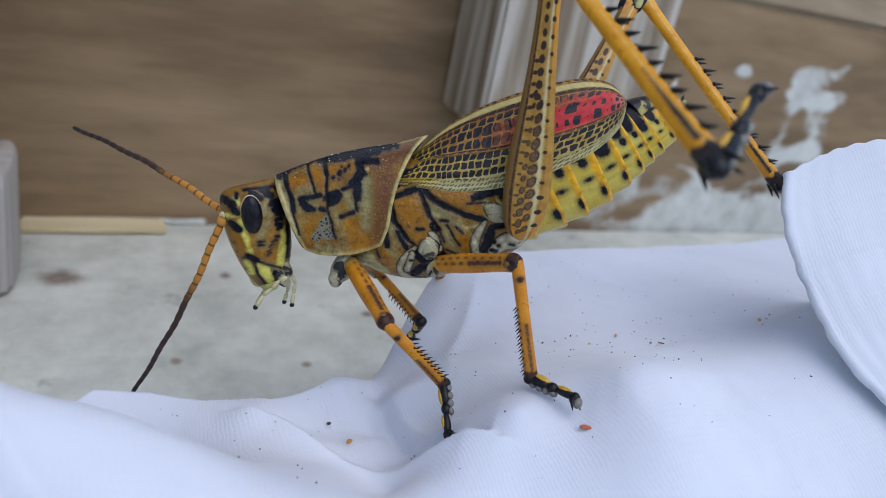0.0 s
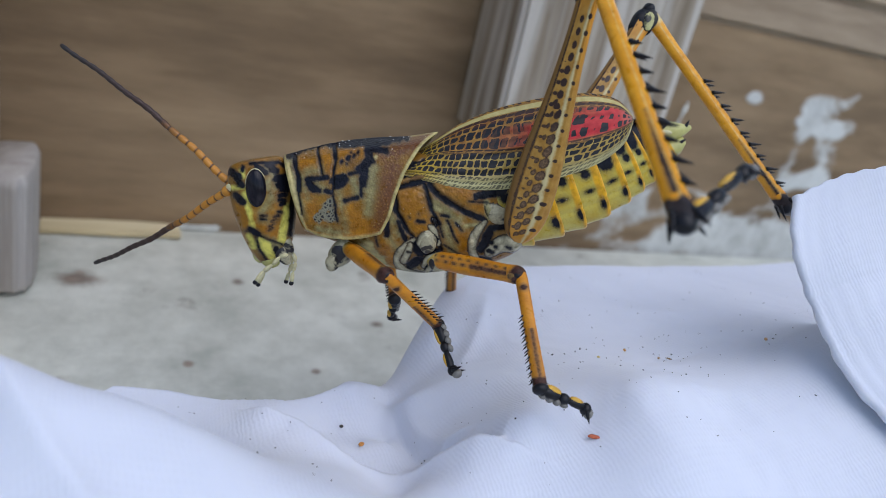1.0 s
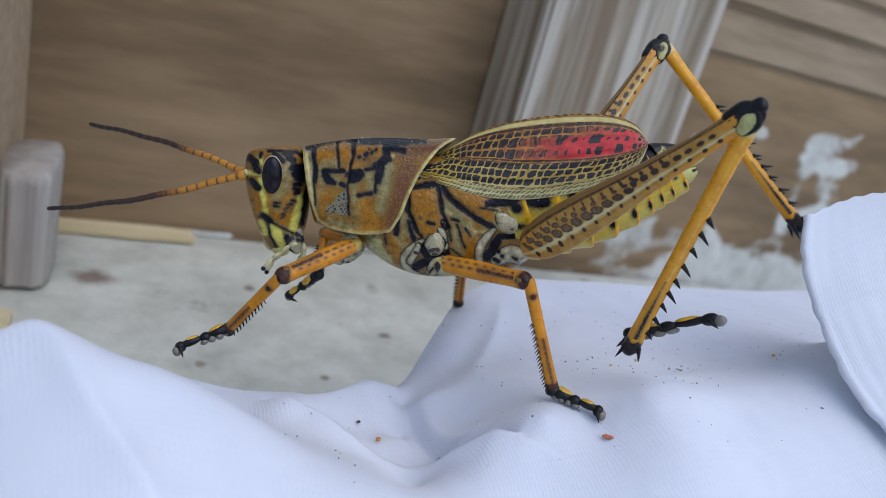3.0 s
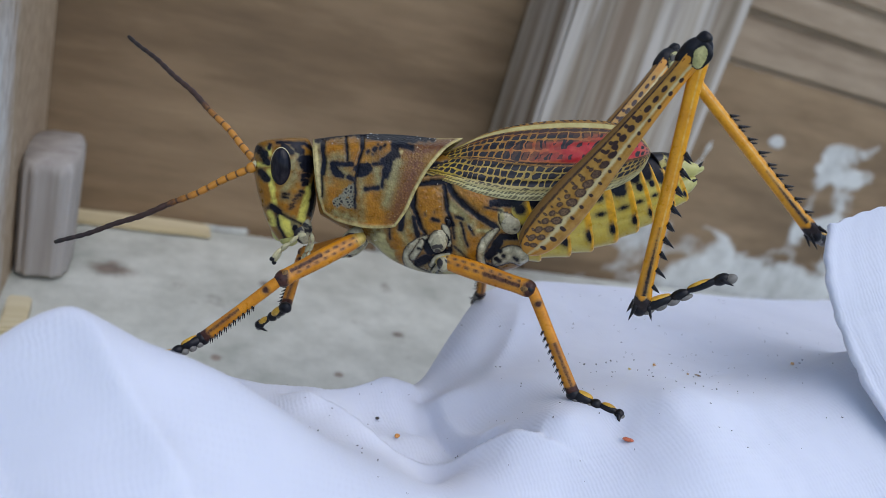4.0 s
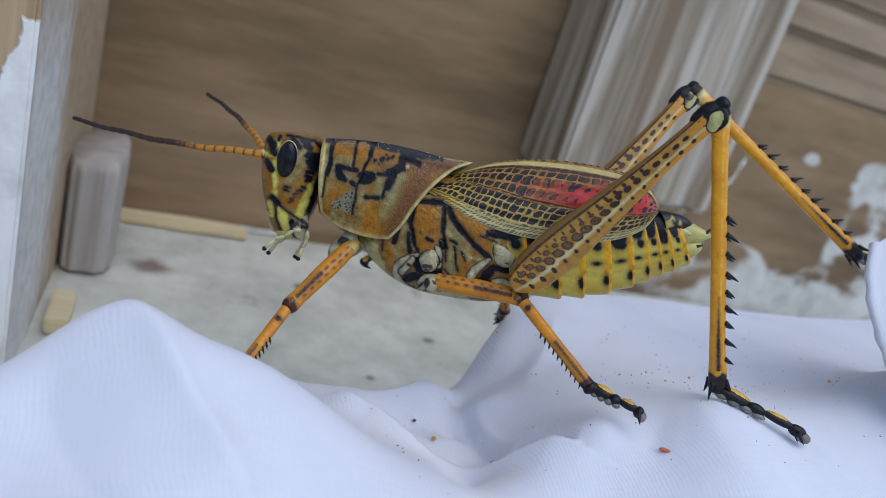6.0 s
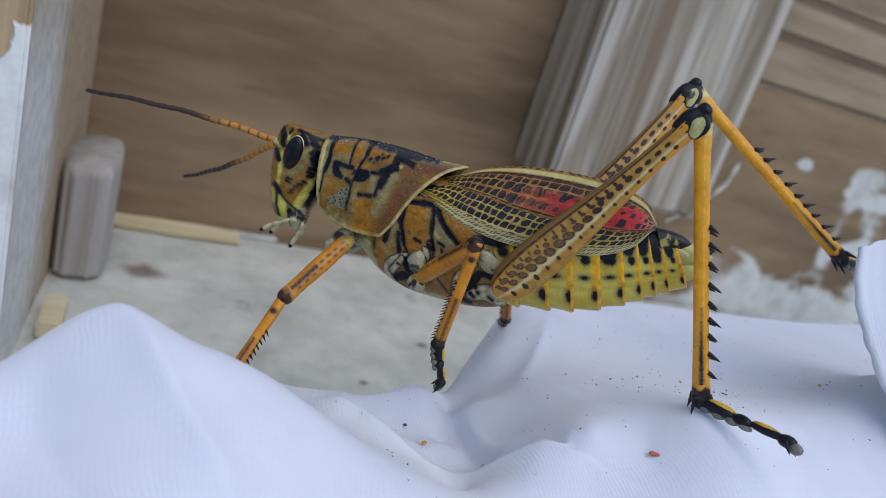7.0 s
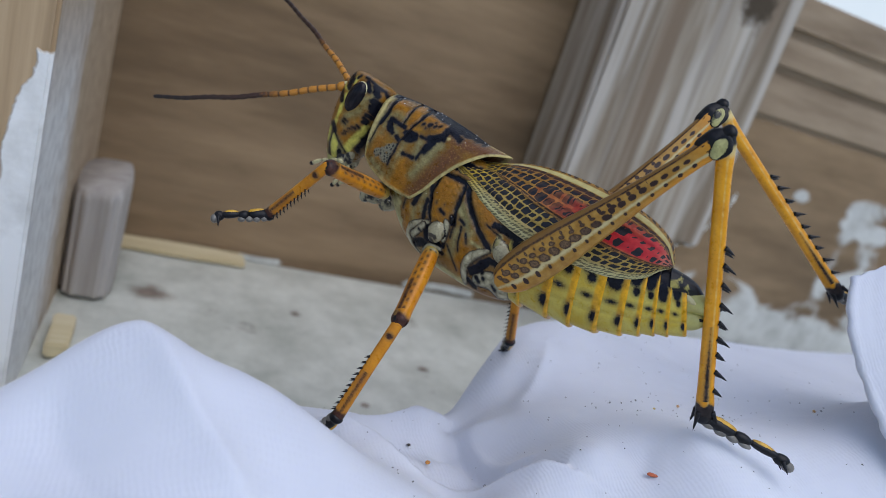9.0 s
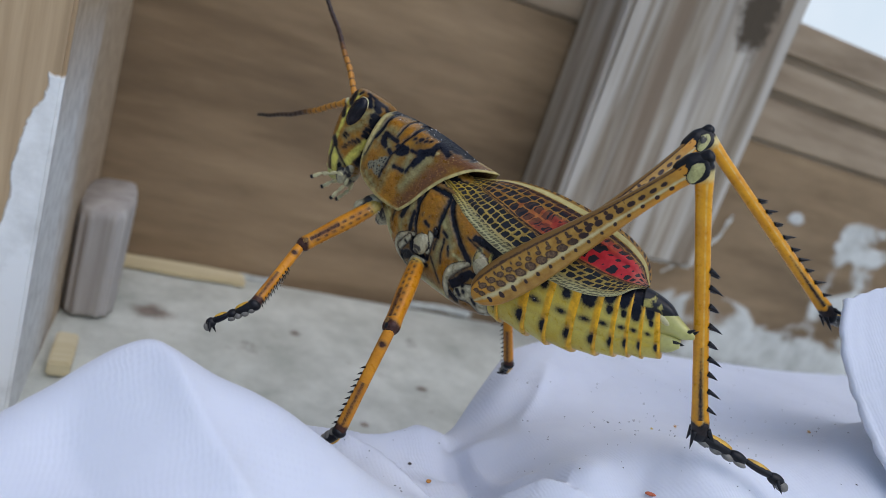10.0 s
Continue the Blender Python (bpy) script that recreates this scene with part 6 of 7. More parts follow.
    walk(parts["near_front_tibia"], [
        (0, pose(-0.01343, -0.01188, -0.01479, 61.6, 59.9, 53.7)), (0.2, pose(-0.01361, -0.01257, -0.01392, 62.9, 58.4, 54.7)),
        (0.5, pose(-0.01266, -0.01263, -0.01327, 66.4, 46.9, 55.7)), (0.8, pose(-0.01169, -0.01319, -0.01128, 74.2, 41.8, 61.6)),
        (1, pose(-0.01137, -0.01318, -0.01088, 74.5, 42.5, 61.6)), (1.5, pose(-0.01364, -0.01451, -0.00910, 87.7, 42.1, 76.5)),
        (2, pose(-0.02118, -0.01440, -0.00861, 118.6, 54.6, 114.0)), (2.5, pose(-0.02578, -0.01144, -0.01006, 138.0, 39.9, 134.0)),
        (2.7, pose(-0.02585, -0.01127, -0.01036, 140.9, 35.0, 136.9)), (3.8, pose(-0.02908, -0.00748, -0.00878, -176.0, 18.8, -177.0)),
        (4, pose(-0.02817, -0.00717, -0.01210, -176.6, 33.1, -176.9)), (4.5, pose(-0.02685, -0.00777, -0.01377, 178.7, 44.2, 178.0)),
        (5, pose(-0.02688, -0.00762, -0.01386, -178.7, 47.8, -179.8)), (5.5, pose(-0.02620, -0.00723, -0.01499, -136.0, 48.3, -126.7)),
        (5.7, pose(-0.02556, -0.00704, -0.01576, -136.5, 48.2, -127.3)), (6.8, pose(-0.02293, -0.00730, -0.01752, -138.1, 61.6, -126.7)),
        (7, pose(-0.02308, -0.00823, -0.01690, -136.9, 62.0, -125.3)), (7.5, pose(-0.02200, -0.00912, -0.01686, 155.7, 63.0, 164.7)),
        (8, pose(-0.01848, -0.01004, -0.01725, 134.6, 72.2, 145.3)), (8.5, pose(-0.01495, -0.01327, -0.01331, 77.1, 56.9, 84.7)),
        (9, pose(-0.02017, -0.01481, -0.00703, 144.2, 53.3, 157.0)), (9.2, pose(-0.02360, -0.01341, -0.00536, 170.4, 20.5, -170.2)),
        (9.5, pose(-0.02784, -0.00979, -0.00626, -173.8, 11.3, -136.5)), (9.75, pose(-0.02203, -0.01310, -0.01195, 166.1, 34.2, 170.3)),
        (10, pose(-0.02190, -0.00714, -0.01810, -89.8, 48.4, -62.7)),
    ])
    walk(parts["near_front_tarsus"], [
        (0, pose(-0.00958, -0.00663, -0.02603, -107.4, 52.3, -104.5)), (0.2, pose(-0.00967, -0.00701, -0.02498, -109.9, 43.8, -105.9)),
        (0.5, pose(-0.00766, -0.00531, -0.02275, -96.1, 54.0, -97.0)), (0.8, pose(-0.00708, -0.00466, -0.01993, -75.8, 55.5, -81.6)),
        (1, pose(-0.00681, -0.00476, -0.01965, -68.4, 57.6, -76.3)), (1.5, pose(-0.01138, -0.00515, -0.01781, -82.4, 69.7, -84.7)),
        (2, pose(-0.02425, -0.00752, -0.01919, -163.1, 36.8, -154.9)), (2.5, pose(-0.03270, -0.00428, -0.01839, -170.5, 14.5, -152.0)),
        (2.7, pose(-0.03362, -0.00401, -0.01781, -169.2, 15.4, -157.3)), (3.8, pose(-0.04136, -0.00812, -0.01297, -168.9, 8.7, -156.5)),
        (4, pose(-0.03904, -0.00775, -0.01919, -166.8, 20.8, -155.6)), (4.5, pose(-0.03616, -0.00745, -0.02282, -167.0, 25.8, -154.8)),
        (5, pose(-0.03561, -0.00764, -0.02348, -175.6, 27.6, -171.6)), (5.5, pose(-0.03136, -0.01416, -0.02469, 173.7, 27.5, 167.6)),
        (5.7, pose(-0.03079, -0.01392, -0.02545, 173.0, 29.0, 166.7)), (6.8, pose(-0.02662, -0.01225, -0.02895, -156.5, 37.7, -138.1)),
        (7, pose(-0.02661, -0.01320, -0.02836, -157.1, 35.8, -137.6)), (7.5, pose(-0.02769, -0.00756, -0.02844, 176.2, 36.0, -174.0)),
        (8, pose(-0.02175, -0.00777, -0.02961, 161.6, 38.2, 167.2)), (8.5, pose(-0.01429, -0.00621, -0.02419, -140.3, 68.9, -116.8)),
        (9, pose(-0.02731, -0.01178, -0.01744, -164.1, 28.1, -137.9)), (9.2, pose(-0.03559, -0.01547, -0.00991, 174.4, -8.2, -113.6)),
        (9.5, pose(-0.03707, -0.01856, -0.00881, -174.0, -6.1, -143.4)), (10, pose(-0.01794, -0.01480, -0.02781, -178.2, 52.6, -157.8)),
    ])
    walk(parts["near_mid_femur"], [
        (0, pose(-0.00591, -0.00115, -0.01081, -23.4, 7.1, -40.7)), (0.2, pose(-0.00591, -0.00115, -0.01081, -24.1, 5.6, -45.4)),
        (0.5, pose(-0.00591, -0.00115, -0.01081, -21.4, 13.0, -38.4)), (0.8, pose(-0.00591, -0.00115, -0.01081, -21.1, 11.9, -36.3)),
        (1, pose(-0.00591, -0.00115, -0.01081, -18.9, 16.8, -32.1)), (1.5, pose(-0.00591, -0.00115, -0.01081, -19.4, 17.9, -26.2)),
        (2, pose(-0.00591, -0.00115, -0.01081, -20.1, 17.5, -26.4)), (2.5, pose(-0.00591, -0.00115, -0.01081, -18.8, 17.6, -28.9)),
        (2.7, pose(-0.00591, -0.00115, -0.01081, -19.2, 15.0, -28.9)), (3.8, pose(-0.00591, -0.00115, -0.01081, -13.0, 20.3, -21.1)),
        (4, pose(-0.00591, -0.00115, -0.01081, -10.2, 21.8, -14.4)), (4.5, pose(-0.00591, -0.00115, -0.01081, -6.1, 19.2, -7.5)),
        (5, pose(-0.00591, -0.00115, -0.01081, -8.6, 15.1, -8.3)), (5.5, pose(-0.00591, -0.00115, -0.01081, -10.2, 13.0, -6.5)),
        (5.7, pose(-0.00591, -0.00115, -0.01081, -10.2, 13.2, -6.6)), (6.8, pose(-0.00591, -0.00115, -0.01081, -23.7, -37.4, -20.9)),
        (7, pose(-0.00591, -0.00115, -0.01081, -20.8, -28.6, -41.4)), (7.5, pose(-0.00591, -0.00115, -0.01081, -39.8, 32.9, -76.9)),
        (8, pose(-0.00591, -0.00115, -0.01081, -42.0, 38.1, -73.6)), (8.5, pose(-0.00591, -0.00115, -0.01081, -44.1, 44.5, -67.4)),
        (9, pose(-0.00591, -0.00115, -0.01081, -45.5, 49.8, -64.7)), (9.2, pose(-0.00591, -0.00115, -0.01081, -41.5, 55.3, -55.7)),
        (9.5, pose(-0.00591, -0.00115, -0.01081, -40.6, 48.6, -55.1)), (10, pose(-0.00591, -0.00115, -0.01081, -40.2, 42.9, -52.7)),
    ])
    walk(parts["near_mid_tibia"], [
        (0, pose(0.00473, -0.01030, -0.01256, 155.3, 79.1, 159.7)), (0.2, pose(0.00396, -0.01118, -0.01219, 133.3, 78.2, 137.7)),
        (0.5, pose(0.00488, -0.00971, -0.01400, 122.1, 79.3, 126.3)), (0.8, pose(0.00523, -0.00935, -0.01374, 115.5, 82.6, 118.5)),
        (1, pose(0.00555, -0.00834, -0.01490, -99.7, 55.0, -97.0)), (1.5, pose(0.00616, -0.00710, -0.01515, -99.5, 57.8, -95.3)),
        (2, pose(0.00617, -0.00714, -0.01506, 153.4, 88.5, 158.9)), (2.5, pose(0.00589, -0.00765, -0.01509, 81.1, 85.5, 85.3)),
        (2.7, pose(0.00605, -0.00775, -0.01446, 67.2, 83.0, 71.0)), (3.8, pose(0.00646, -0.00593, -0.01572, 31.2, 71.5, 30.5)),
        (4, pose(0.00681, -0.00441, -0.01605, 0.2, 72.7, -1.6)), (4.5, pose(0.00733, -0.00289, -0.01547, -12.6, 61.8, -17.0)),
        (5, pose(0.00759, -0.00313, -0.01450, -21.2, 54.8, -28.2)), (5.5, pose(0.00778, -0.00271, -0.01399, -15.7, 46.7, -23.3)),
        (5.7, pose(0.00776, -0.00274, -0.01405, -14.7, 43.6, -22.0)), (6.8, pose(0.00458, -0.00517, -0.00223, -19.9, 66.0, -14.8)),
        (7, pose(0.00340, -0.00936, -0.00404, 121.5, 70.4, 133.0)), (7.5, pose(-0.00321, -0.01272, -0.01848, 135.8, 52.1, 151.5)),
        (8, pose(-0.00278, -0.01182, -0.01955, 131.1, 63.7, 148.4)), (8.5, pose(-0.00204, -0.01047, -0.02072, 152.5, 80.4, 171.3)),
        (9, pose(-0.00201, -0.00941, -0.02160, -165.6, 84.4, -147.0)), (9.2, pose(-0.00138, -0.00779, -0.02244, 120.5, 79.6, 139.7)),
        (9.5, pose(-0.00057, -0.00882, -0.02142, 113.6, 86.4, 132.6)), (10, pose(0.00037, -0.00940, -0.02043, -17.6, 85.8, 4.4)),
    ])
    walk(parts["near_mid_tarsus"], [
        (0, pose(0.00193, -0.00926, -0.02806, -29.8, 23.1, -46.3)), (0.2, pose(0.00158, -0.00901, -0.02764, -25.2, 22.0, -42.7)),
        (0.5, pose(0.00314, -0.00734, -0.02950, -21.4, 26.8, -35.4)), (0.8, pose(0.00427, -0.00757, -0.02939, -21.1, 23.8, -38.5)),
        (1, pose(0.00445, -0.01733, -0.02783, 11.9, 38.1, 19.2)), (1.5, pose(0.00538, -0.01547, -0.02851, 5.1, 34.3, 13.2)),
        (2, pose(0.00579, -0.00699, -0.03084, -18.1, 24.6, -29.1)), (2.5, pose(0.00599, -0.00641, -0.03082, -18.5, 23.9, -36.0)),
        (2.7, pose(0.00667, -0.00594, -0.03013, -13.8, 25.6, -25.9)), (3.8, pose(0.01078, -0.00339, -0.03068, -10.1, 25.4, -25.2)),
        (4, pose(0.01151, -0.00454, -0.03112, -9.6, 24.3, -25.0)), (4.5, pose(0.01446, -0.00507, -0.02938, -1.6, 23.9, -8.5)),
        (5, pose(0.01561, -0.00742, -0.02740, 1.0, 25.2, -4.4)), (5.5, pose(0.01772, -0.00699, -0.02547, -10.6, 20.7, -19.8)),
        (5.7, pose(0.01835, -0.00703, -0.02494, -10.7, 20.8, -20.2)), (6.8, pose(0.01078, -0.00680, -0.01665, 11.6, 10.0, 23.8)),
        (7, pose(-0.00021, -0.00548, -0.01891, 56.2, 59.7, 78.3)), (7.5, pose(-0.01173, -0.00809, -0.03093, 114.0, 41.6, 147.1)),
        (8, pose(-0.00874, -0.00815, -0.03369, 119.2, 47.7, 152.9)), (8.5, pose(-0.00463, -0.01007, -0.03628, 112.9, 55.9, 147.2)),
        (9, pose(-0.00330, -0.01025, -0.03731, 112.5, 57.9, 146.6)), (9.2, pose(-0.00355, -0.00595, -0.03797, 113.3, 56.3, 148.1)),
        (9.5, pose(-0.00124, -0.00809, -0.03717, 116.4, 54.4, 151.8)), (10, pose(0.00153, -0.00931, -0.03617, 110.2, 56.0, 149.0)),
    ])
    walk(parts["near_hind_femur"], [
        (0, pose(0.00664, -0.00402, -0.01043, 32.1, -63.1, -35.7)), (0.2, pose(0.00664, -0.00402, -0.01043, 47.4, -70.4, -48.6)),
        (0.5, pose(0.00664, -0.00402, -0.01043, 44.0, -66.1, -46.2)), (0.8, pose(0.00664, -0.00402, -0.01043, 38.1, -63.2, -42.1)),
        (1, pose(0.00664, -0.00402, -0.01043, 32.5, -58.4, -38.3)), (1.5, pose(0.00664, -0.00402, -0.01043, 23.2, -47.5, -32.7)),
        (2, pose(0.00664, -0.00402, -0.01043, 19.5, -33.0, -36.5)), (2.5, pose(0.00664, -0.00402, -0.01043, 13.8, -19.7, -40.3)),
        (2.7, pose(0.00664, -0.00402, -0.01043, 12.7, -18.9, -39.9)), (3.8, pose(0.00664, -0.00402, -0.01043, 29.1, -37.1, -43.6)),
        (4, pose(0.00664, -0.00402, -0.01043, 24.8, -41.7, -35.2)), (4.5, pose(0.00664, -0.00402, -0.01043, 20.7, -30.4, -35.3)),
        (5, pose(0.00664, -0.00402, -0.01043, 20.6, -39.3, -31.3)), (5.5, pose(0.00664, -0.00402, -0.01043, 19.8, -42.0, -29.1)),
        (5.7, pose(0.00664, -0.00402, -0.01043, 20.5, -42.6, -29.7)), (6.8, pose(0.00664, -0.00402, -0.01043, 22.3, -50.9, -21.2)),
        (7, pose(0.00664, -0.00402, -0.01043, 19.9, -49.5, -18.5)), (7.5, pose(0.00664, -0.00402, -0.01043, 33.4, -45.4, -32.0)),
        (8, pose(0.00664, -0.00402, -0.01043, 36.4, -48.3, -30.5)), (8.5, pose(0.00664, -0.00402, -0.01043, 38.7, -50.8, -29.3)),
        (9, pose(0.00664, -0.00402, -0.01043, 33.5, -55.0, -22.7)), (9.2, pose(0.00664, -0.00402, -0.01043, 37.9, -51.7, -28.2)),
        (9.5, pose(0.00664, -0.00402, -0.01043, 32.3, -54.8, -20.6)), (10, pose(0.00664, -0.00402, -0.01043, 32.6, -54.6, -17.3)),
    ])
    walk(parts["near_hind_tibia"], [
        (0, pose(0.01957, -0.01332, 0.02094, -85.3, 40.9, -86.9)), (0.2, pose(0.01444, -0.01288, 0.02271, -75.0, 38.4, -79.9)),
        (0.5, pose(0.01650, -0.01430, 0.02173, -77.8, 44.2, -81.1)), (0.8, pose(0.01842, -0.01466, 0.02096, -90.3, 44.4, -91.1)),
        (1, pose(0.02110, -0.01543, 0.01954, -97.2, 47.4, -96.9)), (1.5, pose(0.02663, -0.01683, 0.01553, 99.2, 60.2, 98.1)),
        (2, pose(0.03037, -0.02157, 0.00871, 130.8, 48.1, 121.3)), (2.5, pose(0.03191, -0.02542, 0.00144, 140.8, 38.9, 124.8)),
        (2.7, pose(0.03216, -0.02539, 0.00096, 136.5, 41.6, 122.3)), (3.8, pose(0.02698, -0.02336, 0.01077, 104.3, 53.1, 99.2)),
        (4, pose(0.02812, -0.01915, 0.01296, 107.9, 58.6, 104.3)), (4.5, pose(0.03141, -0.02156, 0.00736, 124.4, 53.1, 117.7)),
        (5, pose(0.02990, -0.01818, 0.01184, 77.5, 68.0, 76.9)), (5.5, pose(0.02950, -0.01674, 0.01309, 72.7, 68.7, 73.9)),
        (5.7, pose(0.02913, -0.01685, 0.01338, 66.2, 68.1, 67.8)), (6.8, pose(0.02732, -0.01205, 0.01687, 44.1, 63.7, 55.3)),
        (7, pose(0.02832, -0.01128, 0.01630, 47.2, 67.7, 58.0)), (7.5, pose(0.02759, -0.01712, 0.01461, 53.1, 58.3, 65.7)),
        (8, pose(0.02682, -0.01590, 0.01582, 46.2, 54.7, 63.4)), (8.5, pose(0.02601, -0.01489, 0.01685, 38.8, 52.1, 61.2)),
        (9, pose(0.02523, -0.01180, 0.01840, 32.0, 54.6, 54.8)), (9.2, pose(0.02586, -0.01435, 0.01716, 35.7, 50.9, 59.7)),
        (9.5, pose(0.02564, -0.01117, 0.01830, 31.0, 51.6, 55.8)), (10, pose(0.02611, -0.01009, 0.01823, 29.3, 48.8, 58.8)),
    ])
    walk(parts["near_hind_tarsus"], [
        (0, pose(0.02119, -0.04285, -0.00468, -26.9, -20.9, 45.4)), (0.2, pose(0.01979, -0.04307, -0.00159, -35.2, -26.7, 50.9)),
        (0.5, pose(0.02082, -0.04201, -0.00555, -24.6, -21.8, 43.5)), (0.8, pose(0.01790, -0.04262, -0.00639, -19.2, -16.0, 41.1)),
        (1, pose(0.01794, -0.04171, -0.00928, -17.5, -13.7, 41.4)), (1.5, pose(0.02390, 0.00243, -0.01842, 4.3, -23.3, -21.8)),
        (2, pose(0.01680, 0.00078, -0.02039, -1.8, -7.4, -30.1)), (2.5, pose(0.01454, -0.00044, -0.02315, -5.0, 0.7, -34.8)),
        (2.7, pose(0.01652, -0.00067, -0.02503, -3.4, -2.1, -36.8)), (3.8, pose(0.02322, -0.00016, -0.02050, 11.0, -19.2, -33.6)),
        (4, pose(0.02309, 0.00062, -0.02042, 5.1, -17.7, -17.1)), (4.5, pose(0.02048, -0.00075, -0.02392, -1.4, 24.8, -5.8)),
        (5, pose(0.03324, -0.00388, -0.02443, -3.2, 32.0, -6.0)), (5.5, pose(0.03345, -0.00310, -0.02337, -6.0, 23.8, -10.3)),
        (5.7, pose(0.03466, -0.00333, -0.02292, -5.4, 23.5, -8.8)), (6.8, pose(0.03719, 0.00220, -0.01820, -3.7, 12.2, 2.6)),
        (7, pose(0.03621, 0.00133, -0.01988, -10.6, 7.4, -34.3)), (7.5, pose(0.03607, 0.00163, -0.01867, 1.6, 12.4, 11.8)),
        (8, pose(0.03695, 0.00433, -0.01610, 1.3, 7.9, 14.2)), (8.5, pose(0.03759, 0.00615, -0.01404, -0.6, 3.2, 20.4)),
        (9, pose(0.03831, 0.00673, -0.01347, -2.4, 1.3, 20.7)), (9.2, pose(0.03830, 0.00698, -0.01319, -2.5, 0.1, 21.8)),
        (9.5, pose(0.03929, 0.00894, -0.01235, -2.4, 1.4, 22.1)), (10, pose(0.03948, 0.01195, -0.01119, -2.5, -0.0, 27.8)),
    ])
    walk(parts["far_front_femur"], [
        (0, pose(-0.01707, 0.00456, -0.00675, 85.5, 21.3, 87.8)), (0.2, pose(-0.01707, 0.00456, -0.00675, 84.7, 23.1, 86.2)),
        (0.5, pose(-0.01707, 0.00456, -0.00675, 85.0, 22.5, 87.8)), (0.8, pose(-0.01707, 0.00456, -0.00675, 81.0, 24.2, 74.7)),
        (1, pose(-0.01707, 0.00456, -0.00675, 82.4, 18.1, 73.8)), (1.5, pose(-0.01707, 0.00456, -0.00675, 90.3, -0.6, 110.3)),
        (2, pose(-0.01707, 0.00456, -0.00675, 90.4, -7.9, 117.9)), (2.5, pose(-0.01707, 0.00456, -0.00675, 90.1, -10.1, 123.5)),
        (2.7, pose(-0.01707, 0.00456, -0.00675, 90.2, -10.1, 123.7)), (3.8, pose(-0.01707, 0.00456, -0.00675, 92.7, -3.9, 136.4)),
        (4, pose(-0.01707, 0.00456, -0.00675, 98.3, 6.9, 147.0)), (4.5, pose(-0.01707, 0.00456, -0.00675, 106.8, 31.5, 141.9)),
        (4.75, pose(-0.01707, 0.00456, -0.00675, 97.1, 3.1, 146.9)), (5, pose(-0.01707, 0.00456, -0.00675, 68.1, -23.4, -150.9)),
        (5.5, pose(-0.01707, 0.00456, -0.00675, 110.8, 6.4, -158.7)), (5.7, pose(-0.01707, 0.00456, -0.00675, 92.3, -1.0, 125.2)),
        (6.8, pose(-0.01707, 0.00456, -0.00675, 97.3, -7.1, 62.1)), (7, pose(-0.01707, 0.00456, -0.00675, 97.3, -7.1, 62.1)),
        (7.5, pose(-0.01707, 0.00456, -0.00675, 97.3, -7.1, 62.1)), (8, pose(-0.01707, 0.00456, -0.00675, 97.3, -7.1, 62.1)),
        (8.5, pose(-0.01707, 0.00456, -0.00675, 97.3, -7.1, 62.1)), (9, pose(-0.01707, 0.00456, -0.00675, 97.3, -7.1, 62.1)),
        (9.2, pose(-0.01707, 0.00456, -0.00675, 97.3, -7.1, 62.1)), (9.5, pose(-0.01707, 0.00456, -0.00675, 97.3, -7.1, 62.1)),
        (10, pose(-0.01707, 0.00456, -0.00675, 97.3, -7.1, 62.1)),
    ])
    walk(parts["far_front_tibia"], [
        (0, pose(-0.01659, 0.01711, -0.01165, 100.1, 40.6, -58.6)), (0.2, pose(-0.01625, 0.01693, -0.01204, 101.1, 38.2, -56.5)),
        (0.5, pose(-0.01659, 0.01700, -0.01191, 107.1, 43.5, -48.6)), (0.8, pose(-0.01382, 0.01642, -0.01228, 91.4, 27.6, -75.1)),
        (1, pose(-0.01349, 0.01686, -0.01093, 86.1, 23.6, -87.4)), (1.5, pose(-0.02174, 0.01720, -0.00662, 88.4, 15.6, -79.4)),
        (2, pose(-0.02332, 0.01636, -0.00489, 84.3, 27.2, -83.7)), (2.5, pose(-0.02439, 0.01563, -0.00438, 85.1, 27.8, -83.7)),
        (2.7, pose(-0.02444, 0.01559, -0.00438, 85.0, 29.1, -83.6)), (3.8, pose(-0.02681, 0.01383, -0.00583, 74.2, 24.6, -108.7)),
        (4, pose(-0.02829, 0.01185, -0.00837, 78.2, 37.9, -96.8)), (4.5, pose(-0.02610, 0.01165, -0.01380, 78.8, 53.6, -92.6)),
        (4.75, pose(-0.02834, 0.01191, -0.00747, 63.1, 20.1, -110.9)), (5, pose(-0.02788, -0.00145, -0.00139, 46.2, -6.2, 161.5)),
        (5.5, pose(-0.02955, -0.00031, -0.00824, -13.2, 46.5, 156.6)), (5.6, pose(-0.02821, 0.01212, -0.00745, 68.8, 22.8, -106.4)),
        (5.7, pose(-0.02484, 0.01557, -0.00652, 82.8, 4.6, -98.2)), (6.8, pose(-0.01081, 0.01638, -0.00508, -176.1, 11.9, 68.3)),
        (7, pose(-0.01081, 0.01638, -0.00508, -176.1, 11.9, 68.3)), (7.5, pose(-0.01081, 0.01638, -0.00508, -176.1, 11.9, 68.3)),
        (8, pose(-0.01081, 0.01638, -0.00508, -176.1, 11.9, 68.3)), (8.5, pose(-0.01081, 0.01638, -0.00508, -176.1, 11.9, 68.3)),
        (9, pose(-0.01081, 0.01638, -0.00508, -176.1, 11.9, 68.3)), (9.2, pose(-0.01081, 0.01638, -0.00508, -176.1, 11.9, 68.3)),
        (9.5, pose(-0.01081, 0.01638, -0.00508, -176.1, 11.9, 68.3)), (10, pose(-0.01081, 0.01638, -0.00508, -176.1, 11.9, 68.3)),
    ])
